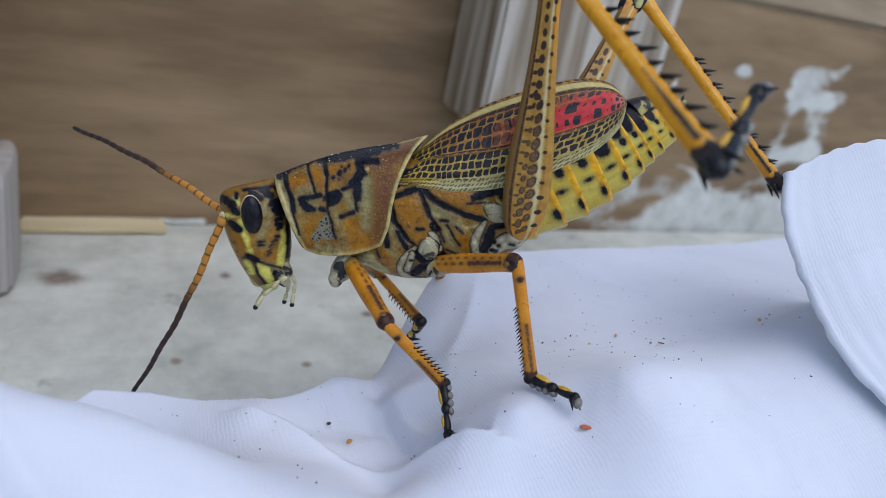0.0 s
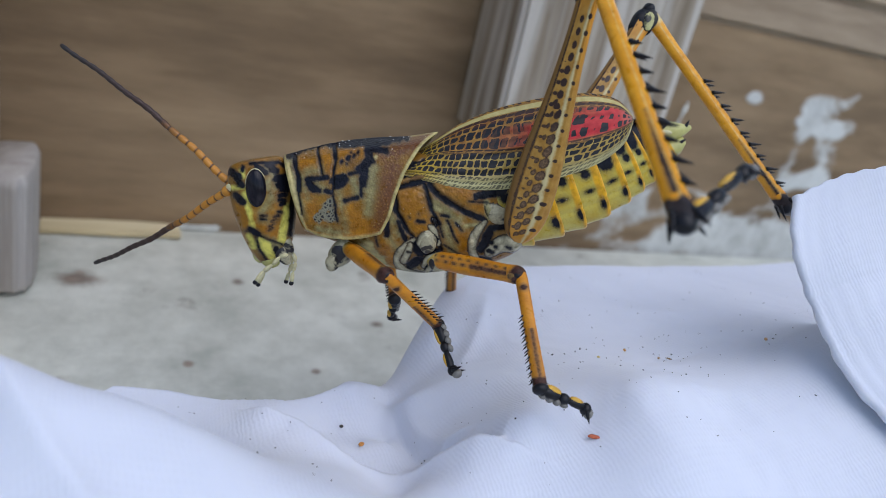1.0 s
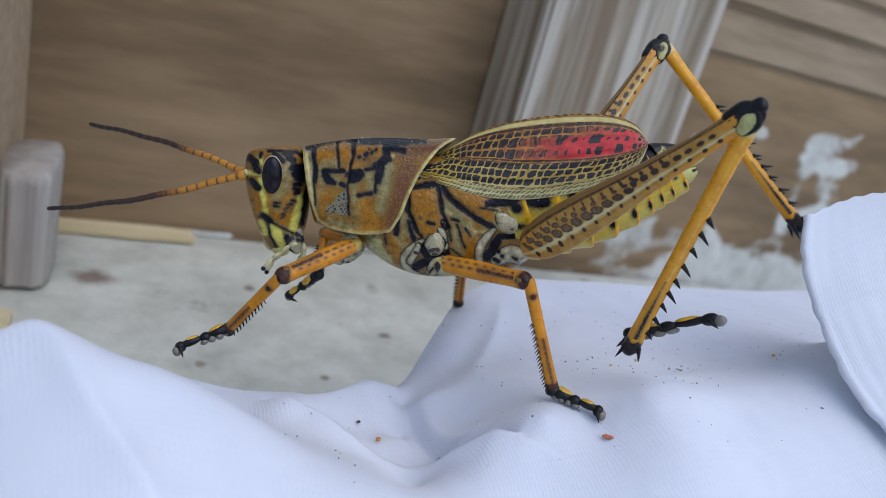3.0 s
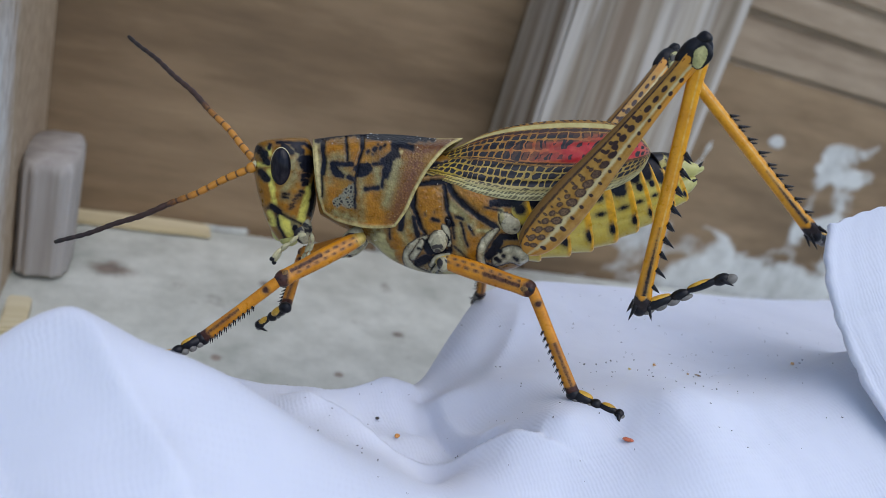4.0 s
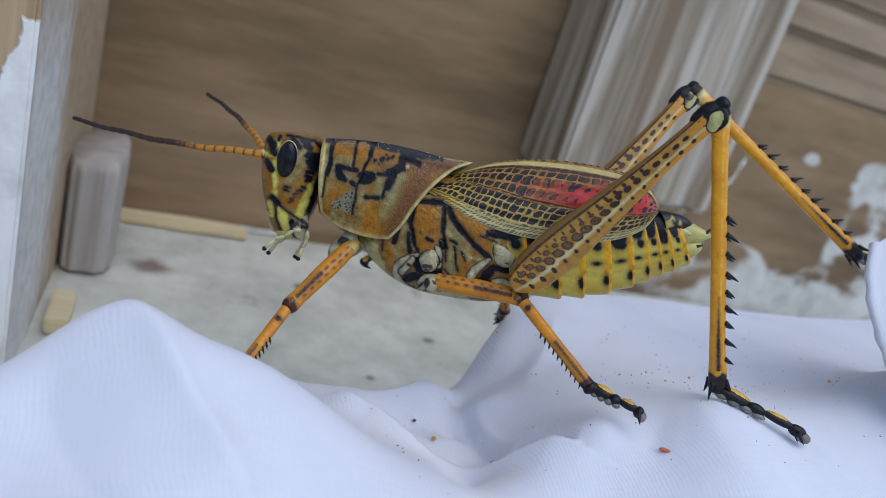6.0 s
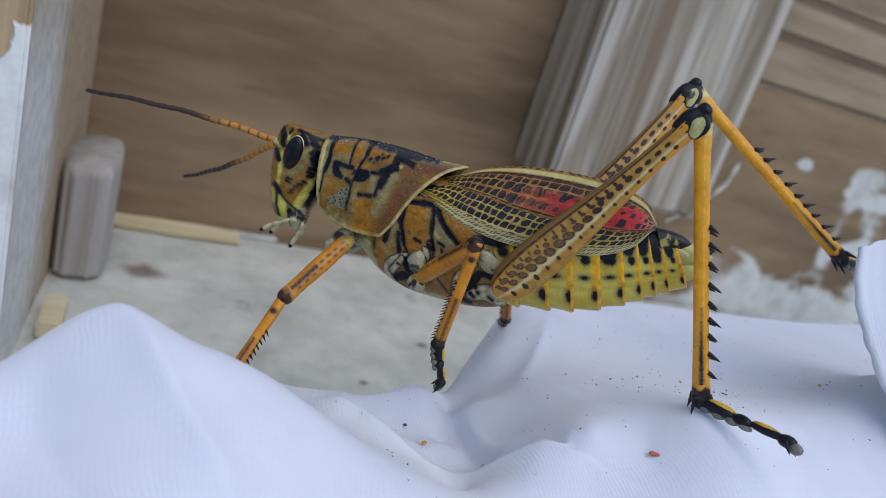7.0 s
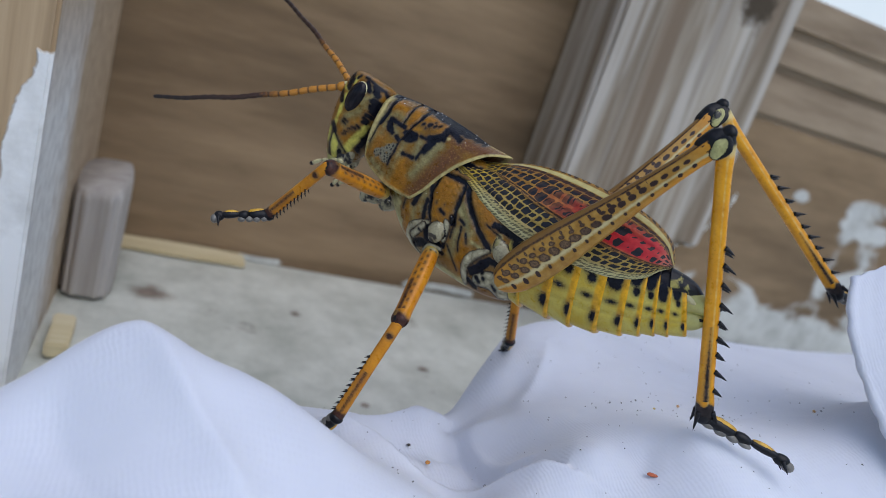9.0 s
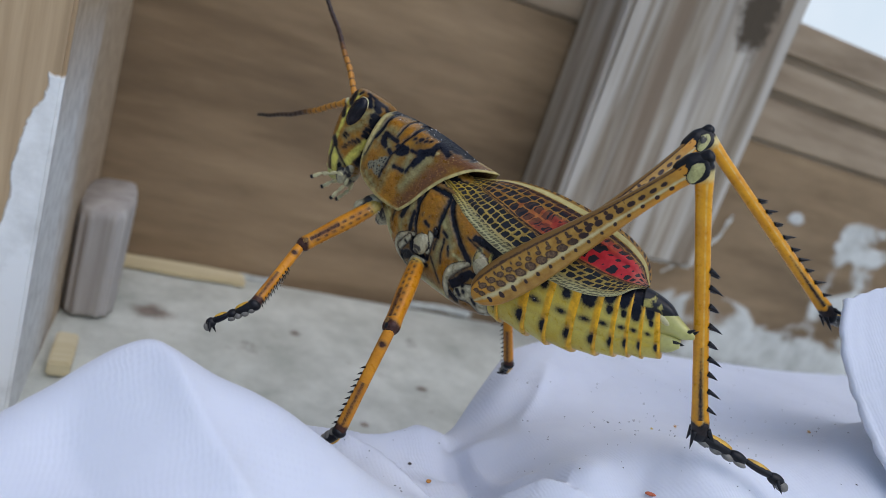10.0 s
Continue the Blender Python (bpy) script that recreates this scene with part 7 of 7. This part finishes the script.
    walk(parts["far_front_tarsus"], [
        (0, pose(-0.01146, 0.00869, -0.02011, 92.9, 24.9, 117.9)), (0.2, pose(-0.01061, 0.00842, -0.02007, 94.4, 25.0, 121.9)),
        (0.5, pose(-0.01036, 0.00994, -0.02085, 97.5, 29.2, 128.8)), (0.8, pose(-0.01085, 0.00529, -0.01829, 89.5, 30.6, 110.0)),
        (1, pose(-0.01295, 0.00497, -0.01613, 87.8, 28.2, 105.8)), (1.5, pose(-0.01943, 0.00491, -0.01010, 99.3, 33.5, 129.3)),
        (2, pose(-0.02206, 0.00487, -0.01082, 94.8, 13.2, 124.6)), (2.5, pose(-0.02313, 0.00421, -0.01044, 100.4, 21.7, 138.4)),
        (2.7, pose(-0.02318, 0.00431, -0.01070, 103.7, 25.9, 144.0)), (3.8, pose(-0.03060, 0.00265, -0.01124, 97.2, 4.7, 141.8)),
        (4, pose(-0.02951, 0.00167, -0.01635, 101.2, 21.4, 140.7)), (4.5, pose(-0.02646, 0.00396, -0.02426, 91.4, 33.3, 113.5)),
        (5, pose(-0.04013, 0.00264, 0.00001, 89.6, -22.1, 144.8)), (5.5, pose(-0.03775, 0.00323, -0.01767, 95.2, 19.5, 124.8)),
        (5.7, pose(-0.02668, 0.00276, -0.00755, 98.5, 19.3, 134.0)), (6.8, pose(-0.00611, 0.02819, -0.00777, 81.6, 9.0, 71.6)),
        (7, pose(-0.00611, 0.02819, -0.00777, 81.6, 9.0, 71.6)), (7.5, pose(-0.00611, 0.02819, -0.00777, 81.6, 9.0, 71.6)),
        (8, pose(-0.00611, 0.02819, -0.00777, 81.6, 9.0, 71.6)), (8.5, pose(-0.00611, 0.02819, -0.00777, 81.6, 9.0, 71.6)),
        (9, pose(-0.00611, 0.02819, -0.00777, 81.6, 9.0, 71.6)), (9.2, pose(-0.00611, 0.02819, -0.00777, 81.6, 9.0, 71.6)),
        (9.5, pose(-0.00611, 0.02819, -0.00777, 81.6, 9.0, 71.6)), (10, pose(-0.00611, 0.02819, -0.00777, 81.6, 9.0, 71.6)),
    ])
    walk(parts["far_mid_femur"], [
        (0, pose(-0.00494, 0.00567, -0.01064, -26.4, -8.4, 90.5)), (0.2, pose(-0.00494, 0.00567, -0.01064, -25.4, -6.5, 90.6)),
        (0.5, pose(-0.00494, 0.00567, -0.01064, -24.5, -6.2, 86.9)), (0.8, pose(-0.00494, 0.00567, -0.01064, -22.6, -4.1, 80.7)),
        (1, pose(-0.00494, 0.00567, -0.01064, -22.2, -4.2, 79.1)), (1.5, pose(-0.00494, 0.00567, -0.01064, -22.2, -1.4, 79.4)),
        (2, pose(-0.00494, 0.00567, -0.01064, -20.6, -2.9, 77.9)), (2.5, pose(-0.00494, 0.00567, -0.01064, -20.1, -7.6, 77.1)),
        (2.7, pose(-0.00494, 0.00567, -0.01064, -20.3, -7.9, 77.2)), (3.8, pose(-0.00494, 0.00567, -0.01064, -16.1, -7.2, 60.3)),
        (4, pose(-0.00494, 0.00567, -0.01064, -15.8, -6.0, 58.9)), (4.5, pose(-0.00494, 0.00567, -0.01064, -13.0, -8.9, 49.8)),
        (5, pose(-0.00494, 0.00567, -0.01064, -12.5, -9.5, 41.9)), (5.5, pose(-0.00494, 0.00567, -0.01064, -12.8, -12.4, 39.6)),
        (5.7, pose(-0.00494, 0.00567, -0.01064, -11.7, -13.0, 34.9)), (6.8, pose(-0.00494, 0.00567, -0.01064, -14.0, -16.9, 46.9)),
        (7, pose(-0.00494, 0.00567, -0.01064, -12.2, -15.7, 40.6)), (7.5, pose(-0.00494, 0.00567, -0.01064, -10.2, -17.7, 43.0)),
        (8, pose(-0.00494, 0.00567, -0.01064, -11.6, -11.8, 50.9)), (8.5, pose(-0.00494, 0.00567, -0.01064, -12.7, -7.5, 55.4)),
        (9, pose(-0.00494, 0.00567, -0.01064, -13.5, -7.7, 55.1)), (9.2, pose(-0.00494, 0.00567, -0.01064, -12.7, -9.0, 49.7)),
        (9.5, pose(-0.00494, 0.00567, -0.01064, -12.4, -9.1, 53.6)), (10, pose(-0.00494, 0.00567, -0.01064, -13.8, -10.1, 62.8)),
    ])
    walk(parts["far_mid_tibia"], [
        (0, pose(-0.00505, 0.01966, -0.00857, 95.9, 40.8, 104.6)), (0.2, pose(-0.00509, 0.01972, -0.00903, 94.3, 41.5, 102.0)),
        (0.5, pose(-0.00419, 0.01971, -0.00910, 100.2, 42.0, 111.1)), (0.8, pose(-0.00267, 0.01959, -0.00962, 96.9, 43.9, 104.7)),
        (1, pose(-0.00227, 0.01952, -0.00962, 95.9, 41.1, 103.1)), (1.5, pose(-0.00235, 0.01957, -0.01029, 100.3, 47.2, 109.7)),
        (2, pose(-0.00199, 0.01948, -0.00993, 98.6, 46.1, 108.5)), (2.5, pose(-0.00180, 0.01933, -0.00878, 98.1, 46.4, 107.1)),
        (2.7, pose(-0.00184, 0.01933, -0.00871, 97.7, 47.0, 106.1)), (3.8, pose(0.00202, 0.01785, -0.00886, 90.9, 30.7, 94.5)),
        (4, pose(0.00232, 0.01772, -0.00917, 91.3, 34.1, 94.9)), (4.5, pose(0.00407, 0.01634, -0.00845, 89.7, 35.3, 91.7)),
        (5, pose(0.00544, 0.01498, -0.00831, 88.7, 36.5, 89.6)), (5.5, pose(0.00569, 0.01448, -0.00760, 86.1, 37.0, 87.1)),
        (5.7, pose(0.00635, 0.01356, -0.00745, 85.4, 36.5, 85.9)), (6.8, pose(0.00430, 0.01555, -0.00654, 82.2, 33.4, 89.3)),
        (7, pose(0.00540, 0.01453, -0.00683, 84.5, 39.9, 93.4)), (7.5, pose(0.00491, 0.01485, -0.00633, 82.3, 38.1, 91.2)),
        (8, pose(0.00378, 0.01641, -0.00774, 79.0, 41.0, 89.9)), (8.5, pose(0.00301, 0.01722, -0.00879, 74.9, 44.5, 87.4)),
        (9, pose(0.00308, 0.01716, -0.00874, 71.7, 47.3, 83.5)), (9.2, pose(0.00409, 0.01632, -0.00844, 71.1, 44.4, 82.6)),
        (9.5, pose(0.00333, 0.01692, -0.00840, 67.8, 47.1, 78.0)), (10, pose(0.00142, 0.01805, -0.00816, 59.9, 47.8, 71.0)),
    ])
    walk(parts["far_mid_tarsus"], [
        (0, pose(-0.00806, 0.03123, -0.01888, 98.0, 40.6, 113.0)), (0.2, pose(-0.00756, 0.03129, -0.01949, 97.1, 41.2, 111.3)),
        (0.5, pose(-0.00841, 0.03065, -0.01967, 94.6, 35.6, 108.5)), (0.8, pose(-0.00557, 0.03059, -0.02057, 92.2, 32.6, 103.0)),
        (1, pose(-0.00496, 0.03110, -0.02000, 92.7, 31.4, 103.5)), (1.5, pose(-0.00596, 0.02967, -0.02187, 92.0, 28.8, 102.9)),
        (2, pose(-0.00547, 0.02985, -0.02131, 91.4, 27.8, 102.0)), (2.5, pose(-0.00500, 0.02974, -0.02020, 91.3, 25.5, 101.0)),
        (2.7, pose(-0.00483, 0.02968, -0.02024, 91.3, 26.2, 101.0)), (3.8, pose(0.00094, 0.03138, -0.01691, 89.5, 14.4, 93.9)),
        (4, pose(0.00121, 0.03073, -0.01802, 89.9, 15.5, 95.1)), (4.5, pose(0.00369, 0.02921, -0.01758, 89.7, 15.1, 93.9)),
        (5, pose(0.00554, 0.02767, -0.01771, 89.3, 16.8, 92.2)), (5.5, pose(0.00632, 0.02707, -0.01710, 88.6, 17.6, 92.1)),
        (5.7, pose(0.00727, 0.02621, -0.01685, 88.3, 17.4, 91.2)), (6.8, pose(0.00447, 0.02874, -0.01522, 87.7, 19.3, 99.6)),
        (7, pose(0.00468, 0.02661, -0.01695, 88.1, 16.8, 100.7)), (7.5, pose(0.00464, 0.02727, -0.01607, 87.2, 13.6, 100.5)),
        (8, pose(0.00380, 0.02833, -0.01810, 86.5, 14.5, 102.4)), (8.5, pose(0.00351, 0.02846, -0.01986, 86.4, 16.7, 104.2)),
        (9, pose(0.00429, 0.02779, -0.02034, 86.6, 17.8, 103.7)), (9.2, pose(0.00555, 0.02751, -0.01948, 86.2, 16.4, 103.0)),
        (9.5, pose(0.00556, 0.02742, -0.01997, 87.3, 17.9, 105.4)), (10, pose(0.00488, 0.02807, -0.01986, 87.1, 18.1, 108.8)),
    ])
    walk(parts["far_hind_femur"], [
        (0, pose(0.00712, 0.00632, -0.00981, -14.9, -41.8, 17.9)), (0.2, pose(0.00712, 0.00632, -0.00981, -17.4, -41.4, 22.1)),
        (0.5, pose(0.00712, 0.00632, -0.00981, -18.2, -43.0, 23.2)), (0.8, pose(0.00712, 0.00632, -0.00981, -15.9, -43.2, 19.7)),
        (1, pose(0.00712, 0.00632, -0.00981, -14.1, -44.1, 16.6)), (1.5, pose(0.00712, 0.00632, -0.00981, -19.4, -43.6, 23.8)),
        (2, pose(0.00712, 0.00632, -0.00981, -15.9, -42.7, 22.1)), (2.5, pose(0.00712, 0.00632, -0.00981, -12.6, -44.4, 18.5)),
        (2.7, pose(0.00712, 0.00632, -0.00981, -13.8, -45.7, 19.7)), (3.8, pose(0.00712, 0.00632, -0.00981, -8.2, -46.7, 11.6)),
        (4, pose(0.00712, 0.00632, -0.00981, -9.0, -46.3, 12.8)), (4.5, pose(0.00712, 0.00632, -0.00981, -7.4, -46.2, 12.2)),
        (5, pose(0.00712, 0.00632, -0.00981, -10.5, -45.8, 14.5)), (5.5, pose(0.00712, 0.00632, -0.00981, -11.8, -46.5, 16.0)),
        (5.7, pose(0.00712, 0.00632, -0.00981, -9.7, -48.3, 12.9)), (6.8, pose(0.00712, 0.00632, -0.00981, -2.7, -59.6, 10.3)),
        (7, pose(0.00712, 0.00632, -0.00981, -8.7, -57.5, 17.8)), (7.5, pose(0.00712, 0.00632, -0.00981, -3.2, -61.4, 14.6)),
        (8, pose(0.00712, 0.00632, -0.00981, -4.1, -66.5, 18.6)), (8.5, pose(0.00712, 0.00632, -0.00981, -13.1, -69.6, 30.9)),
        (9, pose(0.00712, 0.00632, -0.00981, -16.4, -68.9, 34.1)), (9.2, pose(0.00712, 0.00632, -0.00981, -14.8, -69.1, 32.6)),
        (9.5, pose(0.00712, 0.00632, -0.00981, -18.2, -68.8, 36.9)), (10, pose(0.00712, 0.00632, -0.00981, -23.1, -69.3, 45.4)),
    ])
    walk(parts["far_hind_tibia"], [
        (0, pose(0.03656, 0.01582, 0.01786, 4.9, 68.9, 9.1)), (0.2, pose(0.03599, 0.01804, 0.01761, 0.7, 67.5, 4.6)),
        (0.5, pose(0.03503, 0.01829, 0.01848, 4.5, 65.3, 8.6)), (0.8, pose(0.03562, 0.01651, 0.01859, 5.8, 63.7, 9.5)),
        (1, pose(0.03567, 0.01483, 0.01909, 3.7, 64.5, 6.4)), (1.5, pose(0.03462, 0.01844, 0.01882, -9.4, 64.9, -5.1)),
        (2, pose(0.03536, 0.01779, 0.01836, -1.7, 63.7, 5.3)), (2.5, pose(0.03523, 0.01573, 0.01924, 3.7, 62.6, 9.1)),
        (2.7, pose(0.03439, 0.01608, 0.01992, 4.8, 60.4, 10.6)), (3.8, pose(0.03499, 0.01205, 0.02041, 9.1, 53.5, 12.6)),
        (4, pose(0.03511, 0.01267, 0.02018, 5.0, 54.5, 7.3)), (4.5, pose(0.03519, 0.01240, 0.02015, 9.7, 47.7, 12.4)),
        (5, pose(0.03514, 0.01357, 0.01994, 5.5, 44.7, 7.9)), (5.5, pose(0.03460, 0.01420, 0.02028, 3.6, 39.1, 8.8)),
        (5.7, pose(0.03402, 0.01246, 0.02119, 2.7, 38.3, 7.5)), (6.8, pose(0.02776, 0.01007, 0.02600, 6.5, 30.2, 26.0)),
        (7, pose(0.02836, 0.01315, 0.02519, 7.7, 33.3, 26.0)), (7.5, pose(0.02633, 0.01132, 0.02664, 10.7, 29.8, 28.9)),
        (8, pose(0.02279, 0.01161, 0.02826, 10.4, 26.2, 33.9)), (8.5, pose(0.01955, 0.01377, 0.02908, 7.5, 24.0, 36.9)),
        (9, pose(0.01952, 0.01471, 0.02890, 5.3, 23.1, 36.8)), (9.2, pose(0.01961, 0.01432, 0.02896, 4.9, 21.8, 37.2)),
        (9.5, pose(0.01913, 0.01535, 0.02888, 4.6, 22.0, 37.2)), (10, pose(0.01743, 0.01679, 0.02901, 3.9, 20.0, 40.9)),
    ])
    walk(parts["far_hind_tarsus"], [
        (0, pose(0.05044, 0.01806, -0.01866, 12.3, 21.4, 44.3)), (0.2, pose(0.05093, 0.01925, -0.01853, 12.3, 21.1, 43.9)),
        (0.5, pose(0.05117, 0.02073, -0.01708, 12.1, 18.9, 45.4)), (0.8, pose(0.05270, 0.01938, -0.01650, 11.0, 18.9, 41.8)),
        (1, pose(0.05240, 0.01672, -0.01622, 10.5, 16.8, 43.3)), (1.5, pose(0.05114, 0.01697, -0.01662, 7.3, 16.7, 43.7)),
        (2, pose(0.05264, 0.01940, -0.01671, 6.3, 16.3, 42.6)), (2.5, pose(0.05298, 0.01857, -0.01551, 7.8, 14.4, 41.7)),
        (2.7, pose(0.05336, 0.01962, -0.01412, 7.3, 13.7, 41.9)), (3.8, pose(0.05770, 0.01712, -0.01105, 7.7, 11.5, 37.1)),
        (4, pose(0.05765, 0.01557, -0.01167, 8.5, 11.9, 38.8)), (4.5, pose(0.06093, 0.01807, -0.00876, 7.9, 8.6, 36.9)),
        (5, pose(0.06270, 0.01741, -0.00756, 5.7, 7.7, 36.7)), (5.5, pose(0.06462, 0.01885, -0.00438, 3.4, 7.2, 37.0)),
        (5.7, pose(0.06446, 0.01648, -0.00306, 2.5, 6.0, 36.8)), (6.8, pose(0.05816, 0.02488, 0.00632, -3.9, -0.8, 47.6)),
        (7, pose(0.05775, 0.02748, 0.00371, -2.1, 0.9, 49.5)), (7.5, pose(0.05606, 0.02771, 0.00719, -0.9, -3.0, 50.5)),
        (8, pose(0.05191, 0.03119, 0.01097, -5.0, -7.3, 55.7)), (8.5, pose(0.04814, 0.03525, 0.01320, -9.7, -9.6, 59.8)),
        (9, pose(0.04832, 0.03629, 0.01353, -12.7, -10.1, 60.7)), (9.2, pose(0.04855, 0.03630, 0.01446, -12.6, -11.0, 59.2)),
        (9.5, pose(0.04804, 0.03729, 0.01425, -12.8, -10.4, 61.1)), (10, pose(0.04520, 0.04089, 0.01563, -14.9, -11.9, 66.7)),
    ])
    walk(parts["near_antenna"], [
        (0, pose(-0.03070, -0.00439, 0.00484, -178.8, 39.5, 165.6)), (0.2, pose(-0.03074, -0.00433, 0.00484, -179.6, 4.1, 173.4)),
        (0.5, pose(-0.03080, -0.00425, 0.00484, 172.8, -36.8, 178.8)), (0.8, pose(-0.03092, -0.00387, 0.00487, 176.1, -14.5, 147.4)),
        (1, pose(-0.03098, -0.00361, 0.00488, 175.3, 10.9, 152.9)), (1.5, pose(-0.03113, -0.00370, 0.00486, 173.9, 27.2, 147.0)),
        (2, pose(-0.03105, -0.00318, 0.00495, -178.2, 28.3, 170.0)), (2.5, pose(-0.03106, -0.00345, 0.00490, 174.6, 38.7, 156.0)),
        (2.7, pose(-0.03106, -0.00345, 0.00490, 178.5, 17.9, 167.8)), (3.8, pose(-0.03111, -0.00352, 0.00456, 175.4, -7.8, 173.9)),
        (4, pose(-0.03111, -0.00352, 0.00456, 179.0, 16.0, 175.0)), (4.5, pose(-0.03124, -0.00333, 0.00454, 174.1, 6.7, 164.2)),
        (5, pose(-0.03127, -0.00285, 0.00460, 174.2, 2.9, 157.8)), (5.5, pose(-0.03129, -0.00321, 0.00439, 178.0, 18.0, 168.1)),
        (5.7, pose(-0.03129, -0.00321, 0.00439, 175.2, -17.3, 170.8)), (6.8, pose(-0.03056, -0.00329, 0.00543, 179.2, 50.8, 169.9)),
        (7, pose(-0.03056, -0.00329, 0.00543, 169.9, 13.6, 145.2)), (7.5, pose(-0.03023, -0.00327, 0.00541, 172.4, -8.2, -170.3)),
        (8, pose(-0.03067, -0.00311, 0.00576, 173.9, 5.6, -176.2)), (8.5, pose(-0.03089, -0.00318, 0.00559, 153.3, 44.5, 130.7)),
        (9, pose(-0.03119, -0.00325, 0.00550, -175.0, 29.8, -164.6)), (9.2, pose(-0.03117, -0.00336, 0.00553, -174.6, 46.5, -170.7)),
        (9.5, pose(-0.03113, -0.00351, 0.00556, 173.6, 41.0, 167.5)), (10, pose(-0.03100, -0.00357, 0.00542, 169.4, 16.9, 156.3)),
    ])
    walk(parts["far_antenna"], [
        (0, pose(-0.03141, -0.00076, 0.00500, -156.2, -38.8, 150.3)), (0.2, pose(-0.03143, -0.00070, 0.00499, -136.1, -59.6, 122.1)),
        (0.5, pose(-0.03146, -0.00061, 0.00498, -135.9, -44.0, 116.6)), (0.8, pose(-0.03142, -0.00020, 0.00493, -152.5, -59.7, 142.4)),
        (1, pose(-0.03138, 0.00007, 0.00490, -178.0, -51.8, 178.1)), (1.5, pose(-0.03159, -0.00002, 0.00478, -163.7, 1.0, -174.3)),
        (2, pose(-0.03131, 0.00051, 0.00477, -146.2, -42.0, 137.1)), (2.5, pose(-0.03135, 0.00024, 0.00495, -163.1, -45.1, 160.3)),
        (2.7, pose(-0.03135, 0.00024, 0.00495, -160.2, -26.4, 158.7)), (3.8, pose(-0.03140, 0.00017, 0.00475, -164.2, -21.1, 160.8)),
        (4, pose(-0.03140, 0.00017, 0.00475, -166.3, -46.1, 160.6)), (4.5, pose(-0.03142, 0.00036, 0.00476, -163.2, -21.9, 155.8)),
        (5, pose(-0.03130, 0.00085, 0.00462, -172.1, -3.5, -177.0)), (5.5, pose(-0.03150, 0.00049, 0.00440, -148.8, -54.9, 136.6)),
        (5.7, pose(-0.03150, 0.00049, 0.00440, -146.2, -26.1, 128.1)), (6.8, pose(-0.03073, 0.00040, 0.00563, -149.2, -21.7, 142.2)),
        (7, pose(-0.03073, 0.00040, 0.00563, -169.5, -4.8, -167.1)), (7.5, pose(-0.03029, 0.00040, 0.00591, -159.8, -64.3, 155.9)),
        (8, pose(-0.03067, 0.00058, 0.00600, -130.6, -36.2, 113.4)), (8.5, pose(-0.03103, 0.00052, 0.00563, -155.4, -29.9, 160.3)),
        (9, pose(-0.03124, 0.00045, 0.00565, -158.2, -20.7, 170.7)), (9.2, pose(-0.03122, 0.00034, 0.00575, -155.3, -30.8, 163.2)),
        (9.5, pose(-0.03120, 0.00017, 0.00590, -146.0, -53.4, 148.9)), (10, pose(-0.03135, 0.00011, 0.00539, -162.7, -37.0, 179.2)),
    ])


motions()
